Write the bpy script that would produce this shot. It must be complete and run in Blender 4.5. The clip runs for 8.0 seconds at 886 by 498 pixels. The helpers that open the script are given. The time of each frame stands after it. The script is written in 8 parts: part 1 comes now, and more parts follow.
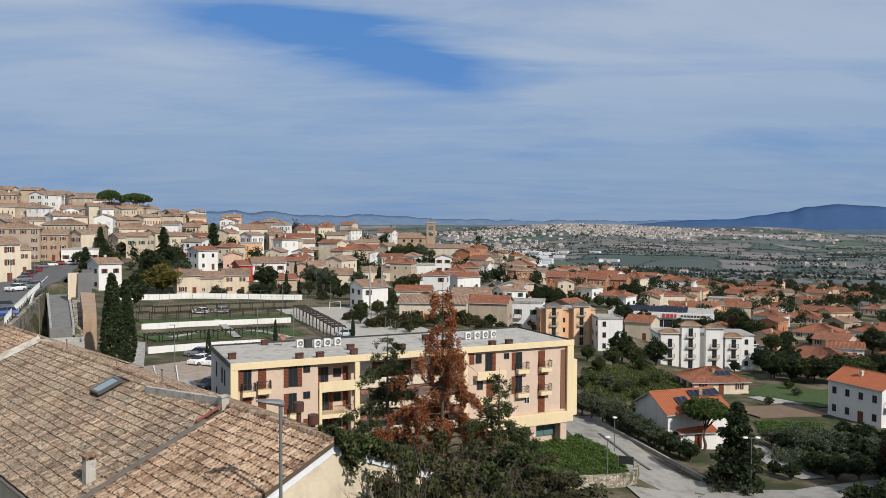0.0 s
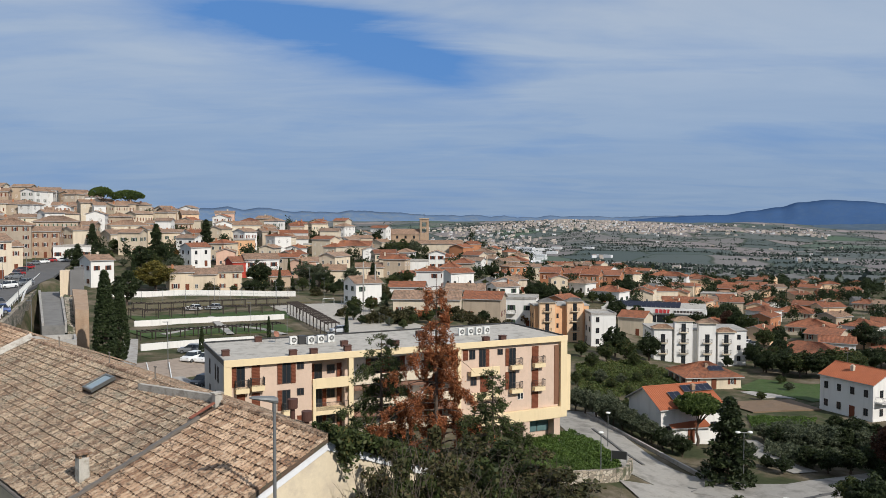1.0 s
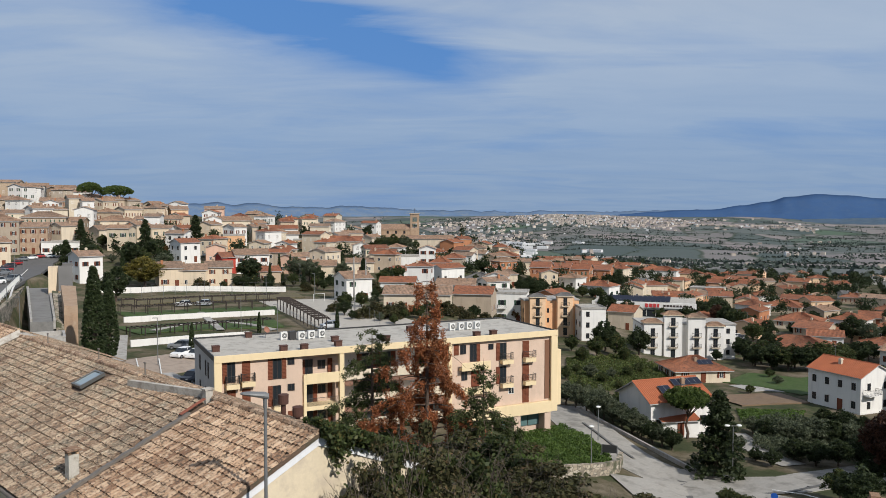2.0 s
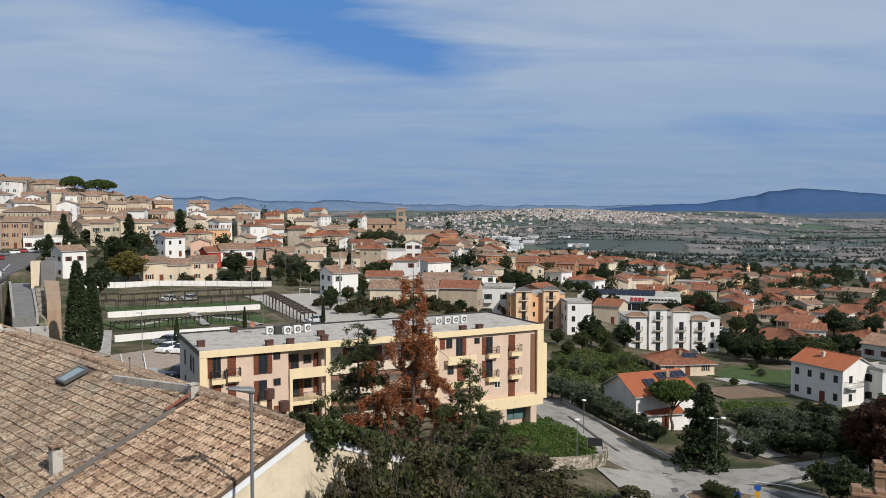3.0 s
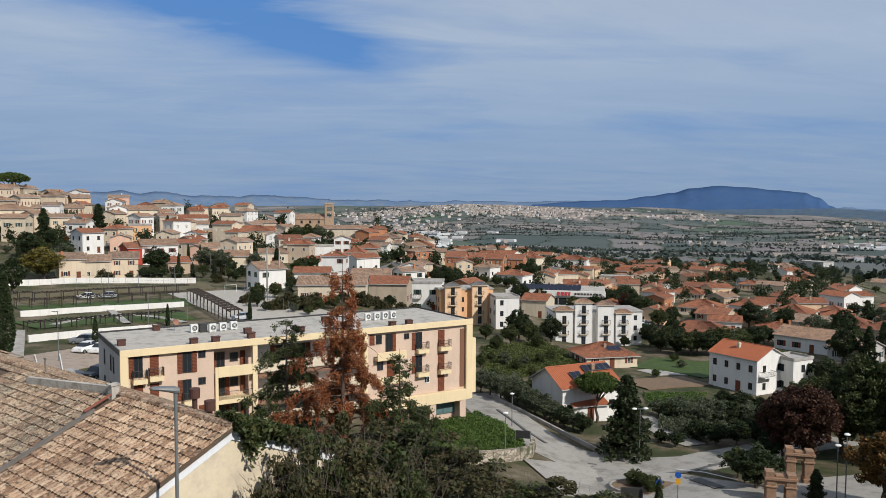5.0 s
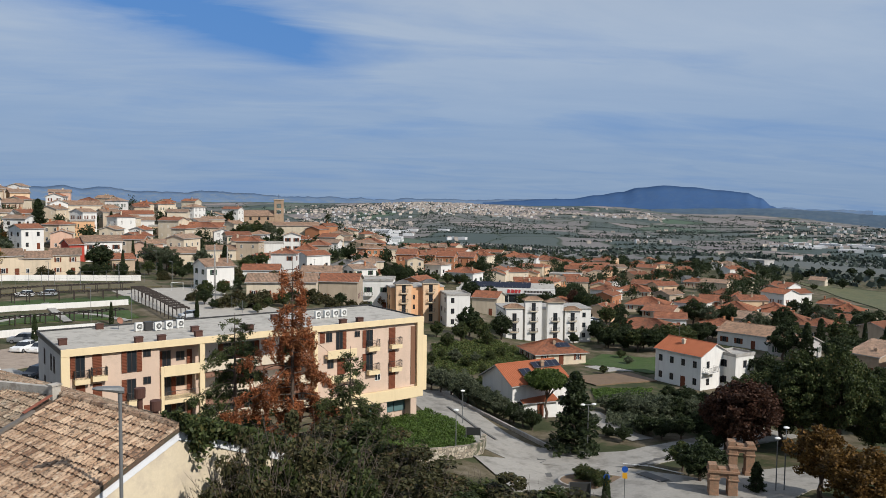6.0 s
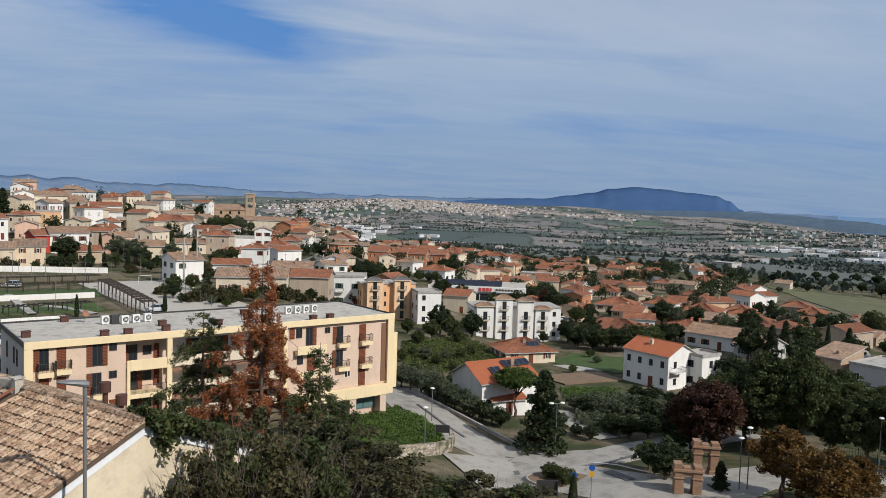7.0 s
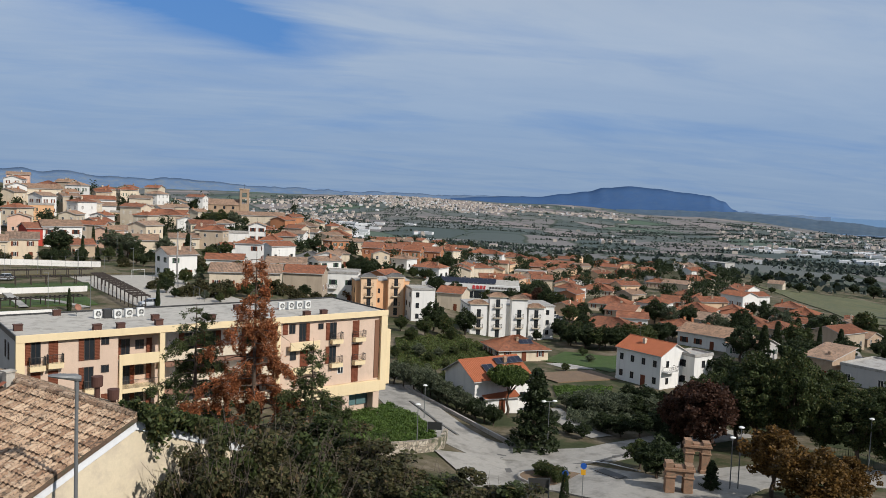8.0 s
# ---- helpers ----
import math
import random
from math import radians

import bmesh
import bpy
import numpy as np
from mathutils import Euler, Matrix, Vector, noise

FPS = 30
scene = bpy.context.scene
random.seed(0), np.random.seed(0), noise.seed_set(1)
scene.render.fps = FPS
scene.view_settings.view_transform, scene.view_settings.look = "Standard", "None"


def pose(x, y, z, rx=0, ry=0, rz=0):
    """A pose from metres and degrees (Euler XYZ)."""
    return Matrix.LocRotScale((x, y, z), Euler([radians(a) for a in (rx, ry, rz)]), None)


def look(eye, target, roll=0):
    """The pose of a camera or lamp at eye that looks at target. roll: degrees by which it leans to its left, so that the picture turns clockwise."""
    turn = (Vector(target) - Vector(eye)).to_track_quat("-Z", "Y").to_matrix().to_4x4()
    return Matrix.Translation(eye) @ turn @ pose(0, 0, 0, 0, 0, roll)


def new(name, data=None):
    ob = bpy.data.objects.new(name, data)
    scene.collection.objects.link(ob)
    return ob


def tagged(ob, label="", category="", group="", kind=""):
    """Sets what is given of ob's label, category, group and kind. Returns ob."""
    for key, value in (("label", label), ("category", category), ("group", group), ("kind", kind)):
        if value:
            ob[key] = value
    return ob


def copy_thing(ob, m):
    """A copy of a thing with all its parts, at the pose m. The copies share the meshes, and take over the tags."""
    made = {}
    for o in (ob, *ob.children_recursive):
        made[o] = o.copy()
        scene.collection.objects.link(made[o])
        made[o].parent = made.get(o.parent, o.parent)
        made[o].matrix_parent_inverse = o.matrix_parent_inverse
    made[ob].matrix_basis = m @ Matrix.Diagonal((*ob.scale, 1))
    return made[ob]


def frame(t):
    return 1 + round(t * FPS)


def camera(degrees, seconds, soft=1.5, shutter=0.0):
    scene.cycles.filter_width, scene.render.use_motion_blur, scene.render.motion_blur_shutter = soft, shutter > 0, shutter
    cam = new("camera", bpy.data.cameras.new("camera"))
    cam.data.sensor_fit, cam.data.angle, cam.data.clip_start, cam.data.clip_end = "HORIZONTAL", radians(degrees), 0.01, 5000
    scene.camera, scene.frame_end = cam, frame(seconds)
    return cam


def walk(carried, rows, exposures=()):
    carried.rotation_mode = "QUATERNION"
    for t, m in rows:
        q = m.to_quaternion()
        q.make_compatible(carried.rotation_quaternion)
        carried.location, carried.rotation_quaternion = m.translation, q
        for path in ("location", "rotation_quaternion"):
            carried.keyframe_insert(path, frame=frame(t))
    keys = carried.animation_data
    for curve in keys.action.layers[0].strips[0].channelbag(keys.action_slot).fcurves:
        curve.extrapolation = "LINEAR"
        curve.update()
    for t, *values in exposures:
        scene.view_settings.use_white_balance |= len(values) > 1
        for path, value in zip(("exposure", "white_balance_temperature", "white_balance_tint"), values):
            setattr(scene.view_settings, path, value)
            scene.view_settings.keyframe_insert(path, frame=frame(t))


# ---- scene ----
EYE = Vector((0.0, 0.0, 30.0))
cam = camera(59.45, 8.0, soft=0.6)
# seconds, drift of the eye, then tilt, lean and turn in degrees
ROWS = [
    (0.0, 0.000, 88.072, -0.268, 0.009),
    (0.5, -0.001, 87.926, -0.182, -0.197),
    (1.0, -0.003, 87.789, -0.154, -0.480),
    (1.5, -0.005, 87.622, -0.101, -0.810),
    (3.0, -0.014, 87.003, -0.044, -2.212),
    (3.5, -0.018, 86.834, -0.113, -2.959),
    (4.0, -0.025, 86.763, -0.194, -4.042),
    (4.5, -0.035, 86.738, -0.219, -5.621),
    (6.0, -0.068, 86.539, -0.647, -11.029),
    (6.5, -0.077, 86.482, -1.160, -12.390),
    (7.0, -0.081, 86.398, -1.737, -13.031),
    (7.5, -0.082, 86.335, -2.298, -13.186),
    (8.0, -0.084, 86.209, -2.346, -13.421),
]
walk(cam, [(t, pose(EYE.x + dx, EYE.y, EYE.z, rx, ry, rz)) for t, dx, rx, ry, rz in ROWS])

# ---- light: autumn noon, sun high behind and to the right, thin streaky cloud ----
SUN_EL, SUN_X, SUN_Y = radians(38), 0.62, -0.785
sun = new("sun", bpy.data.lights.new("sun", "SUN"))
sun.data.energy, sun.data.angle, sun.data.color = 4.3, radians(0.55), (1.0, 0.955, 0.89)
sun.matrix_world = look((0, 0, 300), (-SUN_X * 100, -SUN_Y * 100, 300 - 100 * math.tan(SUN_EL)))
tagged(sun, kind="structure")
scene.view_settings.exposure = 0.0


def nd(tree, kind, **values):
    """A node with its settings and, for names that start with i_, its inputs."""
    n = tree.nodes.new(kind)
    for key, value in values.items():
        if key.startswith("i_"):
            n.inputs[key[2:].replace("_", " ")].default_value = value
        elif key == "op":
            n.operation = value
        elif key == "blend":
            n.data_type, n.blend_type = "RGBA", value
        elif key == "sky":
            n.sky_type = value
        elif key == "dims":
            n.noise_dimensions = value
        elif key == "feature":
            n.feature = value
    return n


def ramp(tree, src, stops):
    n = tree.nodes.new("ShaderNodeValToRGB")
    e = n.color_ramp.elements
    while len(e) < len(stops):
        e.new(0.5)
    for el, (p, c) in zip(e, stops):
        el.position, el.color = p, (*c, 1) if len(c) == 3 else c
    tree.links.new(src, n.inputs["Fac"])
    return n.outputs["Color"]


def mix(tree, fac, a, b, blend="MIX"):
    n = nd(tree, "ShaderNodeMix", blend=blend)
    for slot, v in ((0, fac), (6, a), (7, b)):
        if isinstance(v, (int, float)):
            n.inputs[slot].default_value = v
        elif isinstance(v, tuple):
            n.inputs[slot].default_value = (*v, 1)
        else:
            tree.links.new(v, n.inputs[slot])
    return n.outputs[2]


def calc(tree, op, a, b=0.0, clamp=False):
    n = nd(tree, "ShaderNodeMath", op=op)
    n.use_clamp = clamp
    for slot, v in ((0, a), (1, b)):
        if isinstance(v, (int, float)):
            n.inputs[slot].default_value = v
        else:
            tree.links.new(v, n.inputs[slot])
    return n.outputs[0]


def build_sky():
    world = bpy.data.worlds.new("sky")
    world.use_nodes = True
    scene.world = world
    t = world.node_tree
    t.nodes.clear()
    sky = nd(t, "ShaderNodeTexSky", sky="NISHITA")
    sky.sun_disc = False
    sky.sun_elevation, sky.sun_rotation = SUN_EL, math.atan2(SUN_X, SUN_Y)
    sky.altitude, sky.air_density, sky.dust_density = 250, 1.0, 1.5
    geo = nd(t, "ShaderNodeTexCoord")
    sep = nd(t, "ShaderNodeSeparateXYZ")
    t.links.new(geo.outputs["Generated"], sep.inputs[0])
    x, y, z = sep.outputs
    # the layer of cloud seen as a flat sheet: x/z and y/z
    zz = calc(t, "MAXIMUM", calc(t, "ADD", z, 0.10), 0.02)
    sheet = nd(t, "ShaderNodeCombineXYZ")
    t.links.new(calc(t, "DIVIDE", x, zz), sheet.inputs[0])
    t.links.new(calc(t, "DIVIDE", y, zz), sheet.inputs[1])
    turn = nd(t, "ShaderNodeMapping")
    turn.inputs["Rotation"].default_value = (0, 0, radians(-14))
    turn.inputs["Scale"].default_value = (0.35, 0.72, 1)
    t.links.new(sheet.outputs[0], turn.inputs[0])
    big = nd(t, "ShaderNodeTexNoise", i_Scale=1.25, i_Detail=8.0, i_Roughness=0.55, i_Distortion=1.0)
    t.links.new(turn.outputs[0], big.inputs["Vector"])
    fleece = nd(t, "ShaderNodeTexNoise", i_Scale=2.6, i_Detail=9.0, i_Roughness=0.6, i_Distortion=0.7)
    t.links.new(turn.outputs[0], fleece.inputs["Vector"])
    # clear windows in the cloud high ahead, with wisps drawn across them
    az = calc(t, "ARCTAN2", x, y)
    slant = calc(t, "ADD", calc(t, "ADD", z, calc(t, "MULTIPLY", az, 0.25)), calc(t, "MULTIPLY", calc(t, "SUBTRACT", big.outputs["Fac"], 0.5), 0.09))

    def window(a0, aw, s0, sw):
        du = calc(t, "DIVIDE", calc(t, "SUBTRACT", az, a0), aw)
        dv = calc(t, "DIVIDE", calc(t, "SUBTRACT", slant, s0), sw)
        return calc(t, "EXPONENT", calc(t, "MULTIPLY", calc(t, "ADD", calc(t, "MULTIPLY", du, du), calc(t, "MULTIPLY", dv, dv)), -1.0))
    holes = calc(t, "ADD", window(-0.065, 0.15, 0.199, 0.036), calc(t, "MULTIPLY", window(-0.27, 0.15, 0.174, 0.040), 0.75))
    holes = calc(t, "MULTIPLY", holes, calc(t, "SUBTRACT", 1.75, calc(t, "MULTIPLY", fleece.outputs["Fac"], 1.5)))
    cover = calc(t, "SUBTRACT", calc(t, "ADD", calc(t, "ADD", calc(t, "MULTIPLY", big.outputs["Fac"], 0.8), calc(t, "MULTIPLY", fleece.outputs["Fac"], 0.3)), 0.14), calc(t, "MULTIPLY", holes, 0.62))
    thick = ramp(t, cover, [(0.18, (0, 0, 0)), (0.70, (1, 1, 1))])
    cloud = ramp(t, z, [(0.0, (2.6, 3.6, 5.1)), (0.10, (3.0, 4.1, 5.8)), (0.2, (4.1, 5.0, 6.3)), (0.5, (4.3, 4.8, 5.6))])
    cloud = mix(t, 1.0, cloud, ramp(t, fleece.outputs["Fac"], [(0.3, (0.92, 0.95, 0.98)), (0.7, (1.10, 1.07, 1.03))]), "MULTIPLY")
    both = mix(t, calc(t, "MULTIPLY", thick, 0.88), mix(t, 0.82, sky.outputs[0], (0.75, 2.35, 5.9)), cloud)
    back = nd(t, "ShaderNodeBackground", i_Strength=0.098)
    t.links.new(both, back.inputs["Color"])
    out = nd(t, "ShaderNodeOutputWorld")
    t.links.new(back.outputs[0], out.inputs[0])


build_sky()

# ---- the lie of the land: heights by bearing (degrees, right is plus) and distance ----
BEARINGS = [-45, -30, -28, -25, -20, -10, 0, 10, 20, 30, 45]
LAND = []


def land(r, *z):
    z = z if len(z) > 1 else z * 9
    a, b = (1.0, 0.25) if 70 <= r <= 240 else (0.8, 0.5)
    # the old street runs on a terrace that drops to the ramp and the garden
    LAND.append((r, (z[0], z[1], a * z[1] + (1 - a) * z[2], b * z[1] + (1 - b) * z[2], *z[2:])))


land(0, 28.4)
land(2.5, 28.3)
land(5, 26.4)
land(12, 21)
land(25, 16, 14, 13, 13, 13, 13, 13, 13, 13)
land(45, 14, 12, 11, 9, 8, 7, 6, 6, 8)
land(70, 14, 12, 10, 6, 4, 2, 0, 0, 2)
land(90, 15, 13, 9, 4.5, 2.5, 0, -2.5, -1, 0)
land(110, 15, 14, 8, 5, 3, -1, -3, -3, -2)
land(140, 16, 15.5, 7.5, 6, 5, -2.5, -4.5, -5, -4)
land(190, 17, 16, 7, 7, 7, -3, -6.5, -6, -6)
land(230, 18, 15, 8, 7, 6, -4, -8, -7, -8)
land(300, 22, 14, 14, 9, 8, 0, -8, -8, -10)
land(380, 32, 27, 23, 16, 12, 0, -10, -10, -14)
land(450, 42, 41, 30, 23, 17, 0, -12, -12, -20)
land(550, 45, 44, 30, 20, 12, -5, -14, -14, -24)
land(700, 30, 30, 20, 5, -5, -15, -20, -20, -28)
land(1000, -20, -20, -20, -25, -30, -30, -32, -32, -34)
land(1600, -50, -50, -52, -55, -55, -55, -55, -55, -55)
land(2400, -48, -48, -48, -48, -42, -34, -48, -52, -55)
land(3200, -22, -20, -16, -18, -4, 20, -8, -26, -62)
land(3800, 0, 0, 4, 2, 10, 20, 10, -14, -76)
land(4900, 12, 14, 18, 20, 20, 20, 18, -6, -95)
LAND_R = [math.log(r + 8) for r, _ in LAND]


def spline(a, b, c, d, f):
    return b + 0.5 * f * (c - a + f * (2 * a - 5 * b + 4 * c - d + f * (3 * (b - c) + d - a)))


def terrace(b, r):
    """The bearing to read the land at, so that the street's terrace ends in a sharp edge along the stone wall."""
    if not 60 < r < 300 or not -45 < b < -20:
        return b
    if r < 182:
        e = -29.45 + 2.2 * min(max((r - 126) / 56, 0), 1)
    else:
        e = -27.25 + 1.5 * min((r - 182) / 6, 1) - 2.25 * min(max((r - 205) / 60, 0), 1)
    w = 0.7 + 2.3 * min(max((r - 240) / 60, 0), 1)
    if b < e:
        return -45 + (b + 45) * 17 / (e + 45)
    if b < e + w:
        return -28 + 3 * (b - e) / w
    return -25 + 5 * (b - e - w) / (-20 - e - w)


def ground(x, y):
    """The height of the ground at a place."""
    r = math.hypot(x, y)
    b = min(max(terrace(math.degrees(math.atan2(x, y)), r), BEARINGS[0]), BEARINGS[-1] - 1e-6)
    i = max(k for k in range(len(BEARINGS) - 1) if BEARINGS[k] <= b)
    fb = (b - BEARINGS[i]) / (BEARINGS[i + 1] - BEARINGS[i])
    fb = fb * fb * (3 - 2 * fb)
    lr = min(math.log(r + 8), LAND_R[-1] - 1e-6)
    j = max(k for k in range(len(LAND) - 1) if LAND_R[k] <= lr)
    fr = (lr - LAND_R[j]) / (LAND_R[j + 1] - LAND_R[j])

    def at(k):
        z = LAND[min(max(k, 0), len(LAND) - 1)][1]
        return z[i] + fb * (z[i + 1] - z[i])
    z = spline(at(j - 1), at(j), at(j + 1), at(j + 2), fr)
    if r > 800:
        k = min(1, (r - 800) / 800)
        z += k * 9 * (noise.noise(Vector((x / 420, y / 420, 1))) + 0.4 * noise.noise(Vector((x / 160, y / 160, 4))))
    return z
# ---- end of the land ----

# ---- materials ----
MATS = {}


def material(name, colour, rough=0.85, vary=0.18, scale=1.0, bump=0.3, second=None, metal=0.0, spec=0.3, objvary=0.0, streak=0.0):
    """A surface with a coarse and a fine variation, an optional second colour in stains, and relief."""
    if name in MATS:
        return MATS[name]
    m = bpy.data.materials.new(name)
    m.use_nodes = True
    t = m.node_tree
    b = t.nodes["Principled BSDF"]
    b.inputs["Roughness"].default_value, b.inputs["Metallic"].default_value = rough, metal
    b.inputs["Specular IOR Level"].default_value = spec
    tc = nd(t, "ShaderNodeTexCoord")
    geo = nd(t, "ShaderNodeNewGeometry")
    pos = geo.outputs["Position"]
    n1 = nd(t, "ShaderNodeTexNoise", i_Scale=0.35 * scale, i_Detail=4.0)
    n2 = nd(t, "ShaderNodeTexNoise", i_Scale=6.0 * scale, i_Detail=5.0, i_Roughness=0.7)
    for n in (n1, n2):
        t.links.new(pos, n.inputs["Vector"])
    c = mix(t, calc(t, "MULTIPLY", n1.outputs["Fac"], 1.0), tuple(v * (1 - vary) for v in colour), tuple(min(1, v * (1 + vary)) for v in colour))
    if second:
        s = nd(t, "ShaderNodeTexNoise", i_Scale=0.9 * scale, i_Detail=6.0, i_Roughness=0.65)
        t.links.new(pos, s.inputs["Vector"])
        c = mix(t, ramp(t, s.outputs["Fac"], [(0.48, (0, 0, 0)), (0.64, (1, 1, 1))]), c, second)
    if streak:
        mp = nd(t, "ShaderNodeMapping")
        mp.inputs["Scale"].default_value = (0.9, 0.9, 0.12)
        t.links.new(pos, mp.inputs[0])
        s = nd(t, "ShaderNodeTexNoise", i_Scale=1.3, i_Detail=4.0)
        t.links.new(mp.outputs[0], s.inputs["Vector"])
        k = calc(t, "MULTIPLY", ramp(t, s.outputs["Fac"], [(0.5, (0, 0, 0)), (0.75, (1, 1, 1))]), streak)
        c = mix(t, k, c, tuple(v * 0.45 for v in colour))
    c = mix(t, 1.0, c, ramp(t, n2.outputs["Fac"], [(0.25, (1 - vary,) * 3), (0.75, (1, 1, 1))]), "MULTIPLY")
    if objvary:
        oi = nd(t, "ShaderNodeObjectInfo")
        c = mix(t, 1.0, c, ramp(t, oi.outputs["Random"], [(0, (1 - objvary, 1 - objvary, 1 - objvary)), (0.5, (1, 1 - objvary * 0.4, 1 - objvary * 0.8)), (1, (1, 1, 1))]), "MULTIPLY")
    t.links.new(c, b.inputs["Base Color"])
    bp = nd(t, "ShaderNodeBump", i_Strength=bump, i_Distance=0.03)
    t.links.new(n2.outputs["Fac"], bp.inputs["Height"])
    t.links.new(bp.outputs[0], b.inputs["Normal"])
    MATS[name] = m
    return m


def leaf_material(name, dark, light, warm=None, glow=0.35):
    """Foliage: every leaf its own shade between dark and light, a few turned; light passes through."""
    if name in MATS:
        return MATS[name]
    m = bpy.data.materials.new(name)
    m.use_nodes = True
    t = m.node_tree
    b = t.nodes["Principled BSDF"]
    b.inputs["Roughness"].default_value, b.inputs["Specular IOR Level"].default_value = 0.6, 0.25
    geo = nd(t, "ShaderNodeNewGeometry")
    stops = [(0, dark), (0.75, light)] + ([(0.86, light), (0.95, warm)] if warm else [(1, light)])
    c = ramp(t, geo.outputs["Random Per Island"], stops)
    n = nd(t, "ShaderNodeTexNoise", i_Scale=0.5, i_Detail=3.0)
    t.links.new(geo.outputs["Position"], n.inputs["Vector"])
    c = mix(t, 1.0, c, ramp(t, n.outputs["Fac"], [(0.3, (0.6, 0.65, 0.6)), (0.7, (1.1, 1.05, 1.0))]), "MULTIPLY")
    t.links.new(c, b.inputs["Base Color"])
    tr = nd(t, "ShaderNodeBsdfTranslucent")
    t.links.new(c, tr.inputs["Color"])
    ms = nd(t, "ShaderNodeMixShader")
    ms.inputs[0].default_value = glow
    t.links.new(b.outputs[0], ms.inputs[1])
    t.links.new(tr.outputs[0], ms.inputs[2])
    t.links.new(ms.outputs[0], t.nodes["Material Output"].inputs[0])
    MATS[name] = m
    return m


def plain(name, colour, rough=0.5, metal=0.0, spec=0.5):
    if name in MATS:
        return MATS[name]
    m = bpy.data.materials.new(name)
    m.use_nodes = True
    b = m.node_tree.nodes["Principled BSDF"]
    b.inputs["Base Color"].default_value = (*colour, 1)
    b.inputs["Roughness"].default_value, b.inputs["Metallic"].default_value = rough, metal
    b.inputs["Specular IOR Level"].default_value = spec
    MATS[name] = m
    return m


WALL = {
    "white": material("white_stucco", (0.73, 0.71, 0.67), streak=0.25, vary=0.08),
    "cream": material("cream_stucco", (0.66, 0.57, 0.44), streak=0.3, vary=0.12, objvary=0.15),
    "tan": material("tan_stucco", (0.50, 0.415, 0.32), streak=0.35, vary=0.16, objvary=0.2),
    "brick": material("old_brick", (0.42, 0.305, 0.215), vary=0.25, streak=0.3, second=(0.46, 0.36, 0.27), objvary=0.2),
    "orange": material("orange_stucco", (0.72, 0.42, 0.23), streak=0.2, vary=0.12),
    "peach": material("peach_stucco", (0.72, 0.50, 0.32), streak=0.2, vary=0.12),
    "pink": material("pink_stucco", (0.66, 0.43, 0.32), streak=0.2, vary=0.12),
    "red": material("red_stucco", (0.45, 0.06, 0.04), streak=0.2, vary=0.15),
    "yellow": material("yellow_stucco", (0.75, 0.56, 0.22), vary=0.08, streak=0.12),
    "grey": material("grey_stucco", (0.46, 0.44, 0.42), streak=0.3, vary=0.12),
    "redbrick": material("red_brick", (0.46, 0.20, 0.10), vary=0.25, streak=0.15),
}
ROOF = {
    "old": material("weathered_tiles", (0.38, 0.255, 0.18), vary=0.5, second=(0.20, 0.15, 0.115), bump=0.8, objvary=0.2, scale=1.5),
    "red": material("red_tiles", (0.33, 0.135, 0.076), vary=0.45, second=(0.17, 0.09, 0.062), bump=0.6, objvary=0.25, scale=1.5),
    "bright": material("new_red_tiles", (0.38, 0.12, 0.055), vary=0.25, bump=0.5, scale=1.5),
    "dark": material("grey_roofing", (0.14, 0.135, 0.13), vary=0.2, bump=0.4),
}
GLASS = plain("dark_glass", (0.02, 0.025, 0.03), 0.08, 0.0, 0.6)
FRAME = plain("white_frame", (0.7, 0.68, 0.64), 0.5)
DARKFRAME = plain("dark_frame", (0.05, 0.035, 0.03), 0.5)
SHUTTER = material("brown_shutter", (0.16, 0.05, 0.025), vary=0.15, bump=0.2)
GREENSHUT = material("green_shutter", (0.05, 0.09, 0.06), vary=0.15, bump=0.2)
STEEL = plain("galvanised_steel", (0.17, 0.175, 0.175), 0.55, 0.25)
IRON = plain("dark_iron", (0.05, 0.05, 0.05), 0.5, 0.4)
CONCRETE = material("concrete", (0.40, 0.38, 0.35), vary=0.2, second=(0.28, 0.26, 0.23), bump=0.4)
ASPHALT = material("asphalt", (0.13, 0.125, 0.12), vary=0.18, second=(0.10, 0.097, 0.092), bump=0.3, scale=0.6)
PALEASPHALT = material("dusty_asphalt", (0.34, 0.32, 0.285), vary=0.2, second=(0.22, 0.205, 0.18), bump=0.3, scale=0.4)
PAINT = material("road_paint", (0.72, 0.71, 0.68), vary=0.1)
BARK = material("bark", (0.11, 0.08, 0.06), vary=0.35, bump=1.0, scale=3)

# ---- helpers for meshes ----


def box(bm, x0, x1, y0, y1, z0, z1, mat=0):
    v = [bm.verts.new((x, y, z)) for z in (z0, z1) for y in (y0, y1) for x in (x0, x1)]
    for q in ((0, 2, 3, 1), (4, 5, 7, 6), (0, 1, 5, 4), (1, 3, 7, 5), (3, 2, 6, 7), (2, 0, 4, 6)):
        f = bm.faces.new([v[k] for k in q])
        f.material_index = mat
    return v


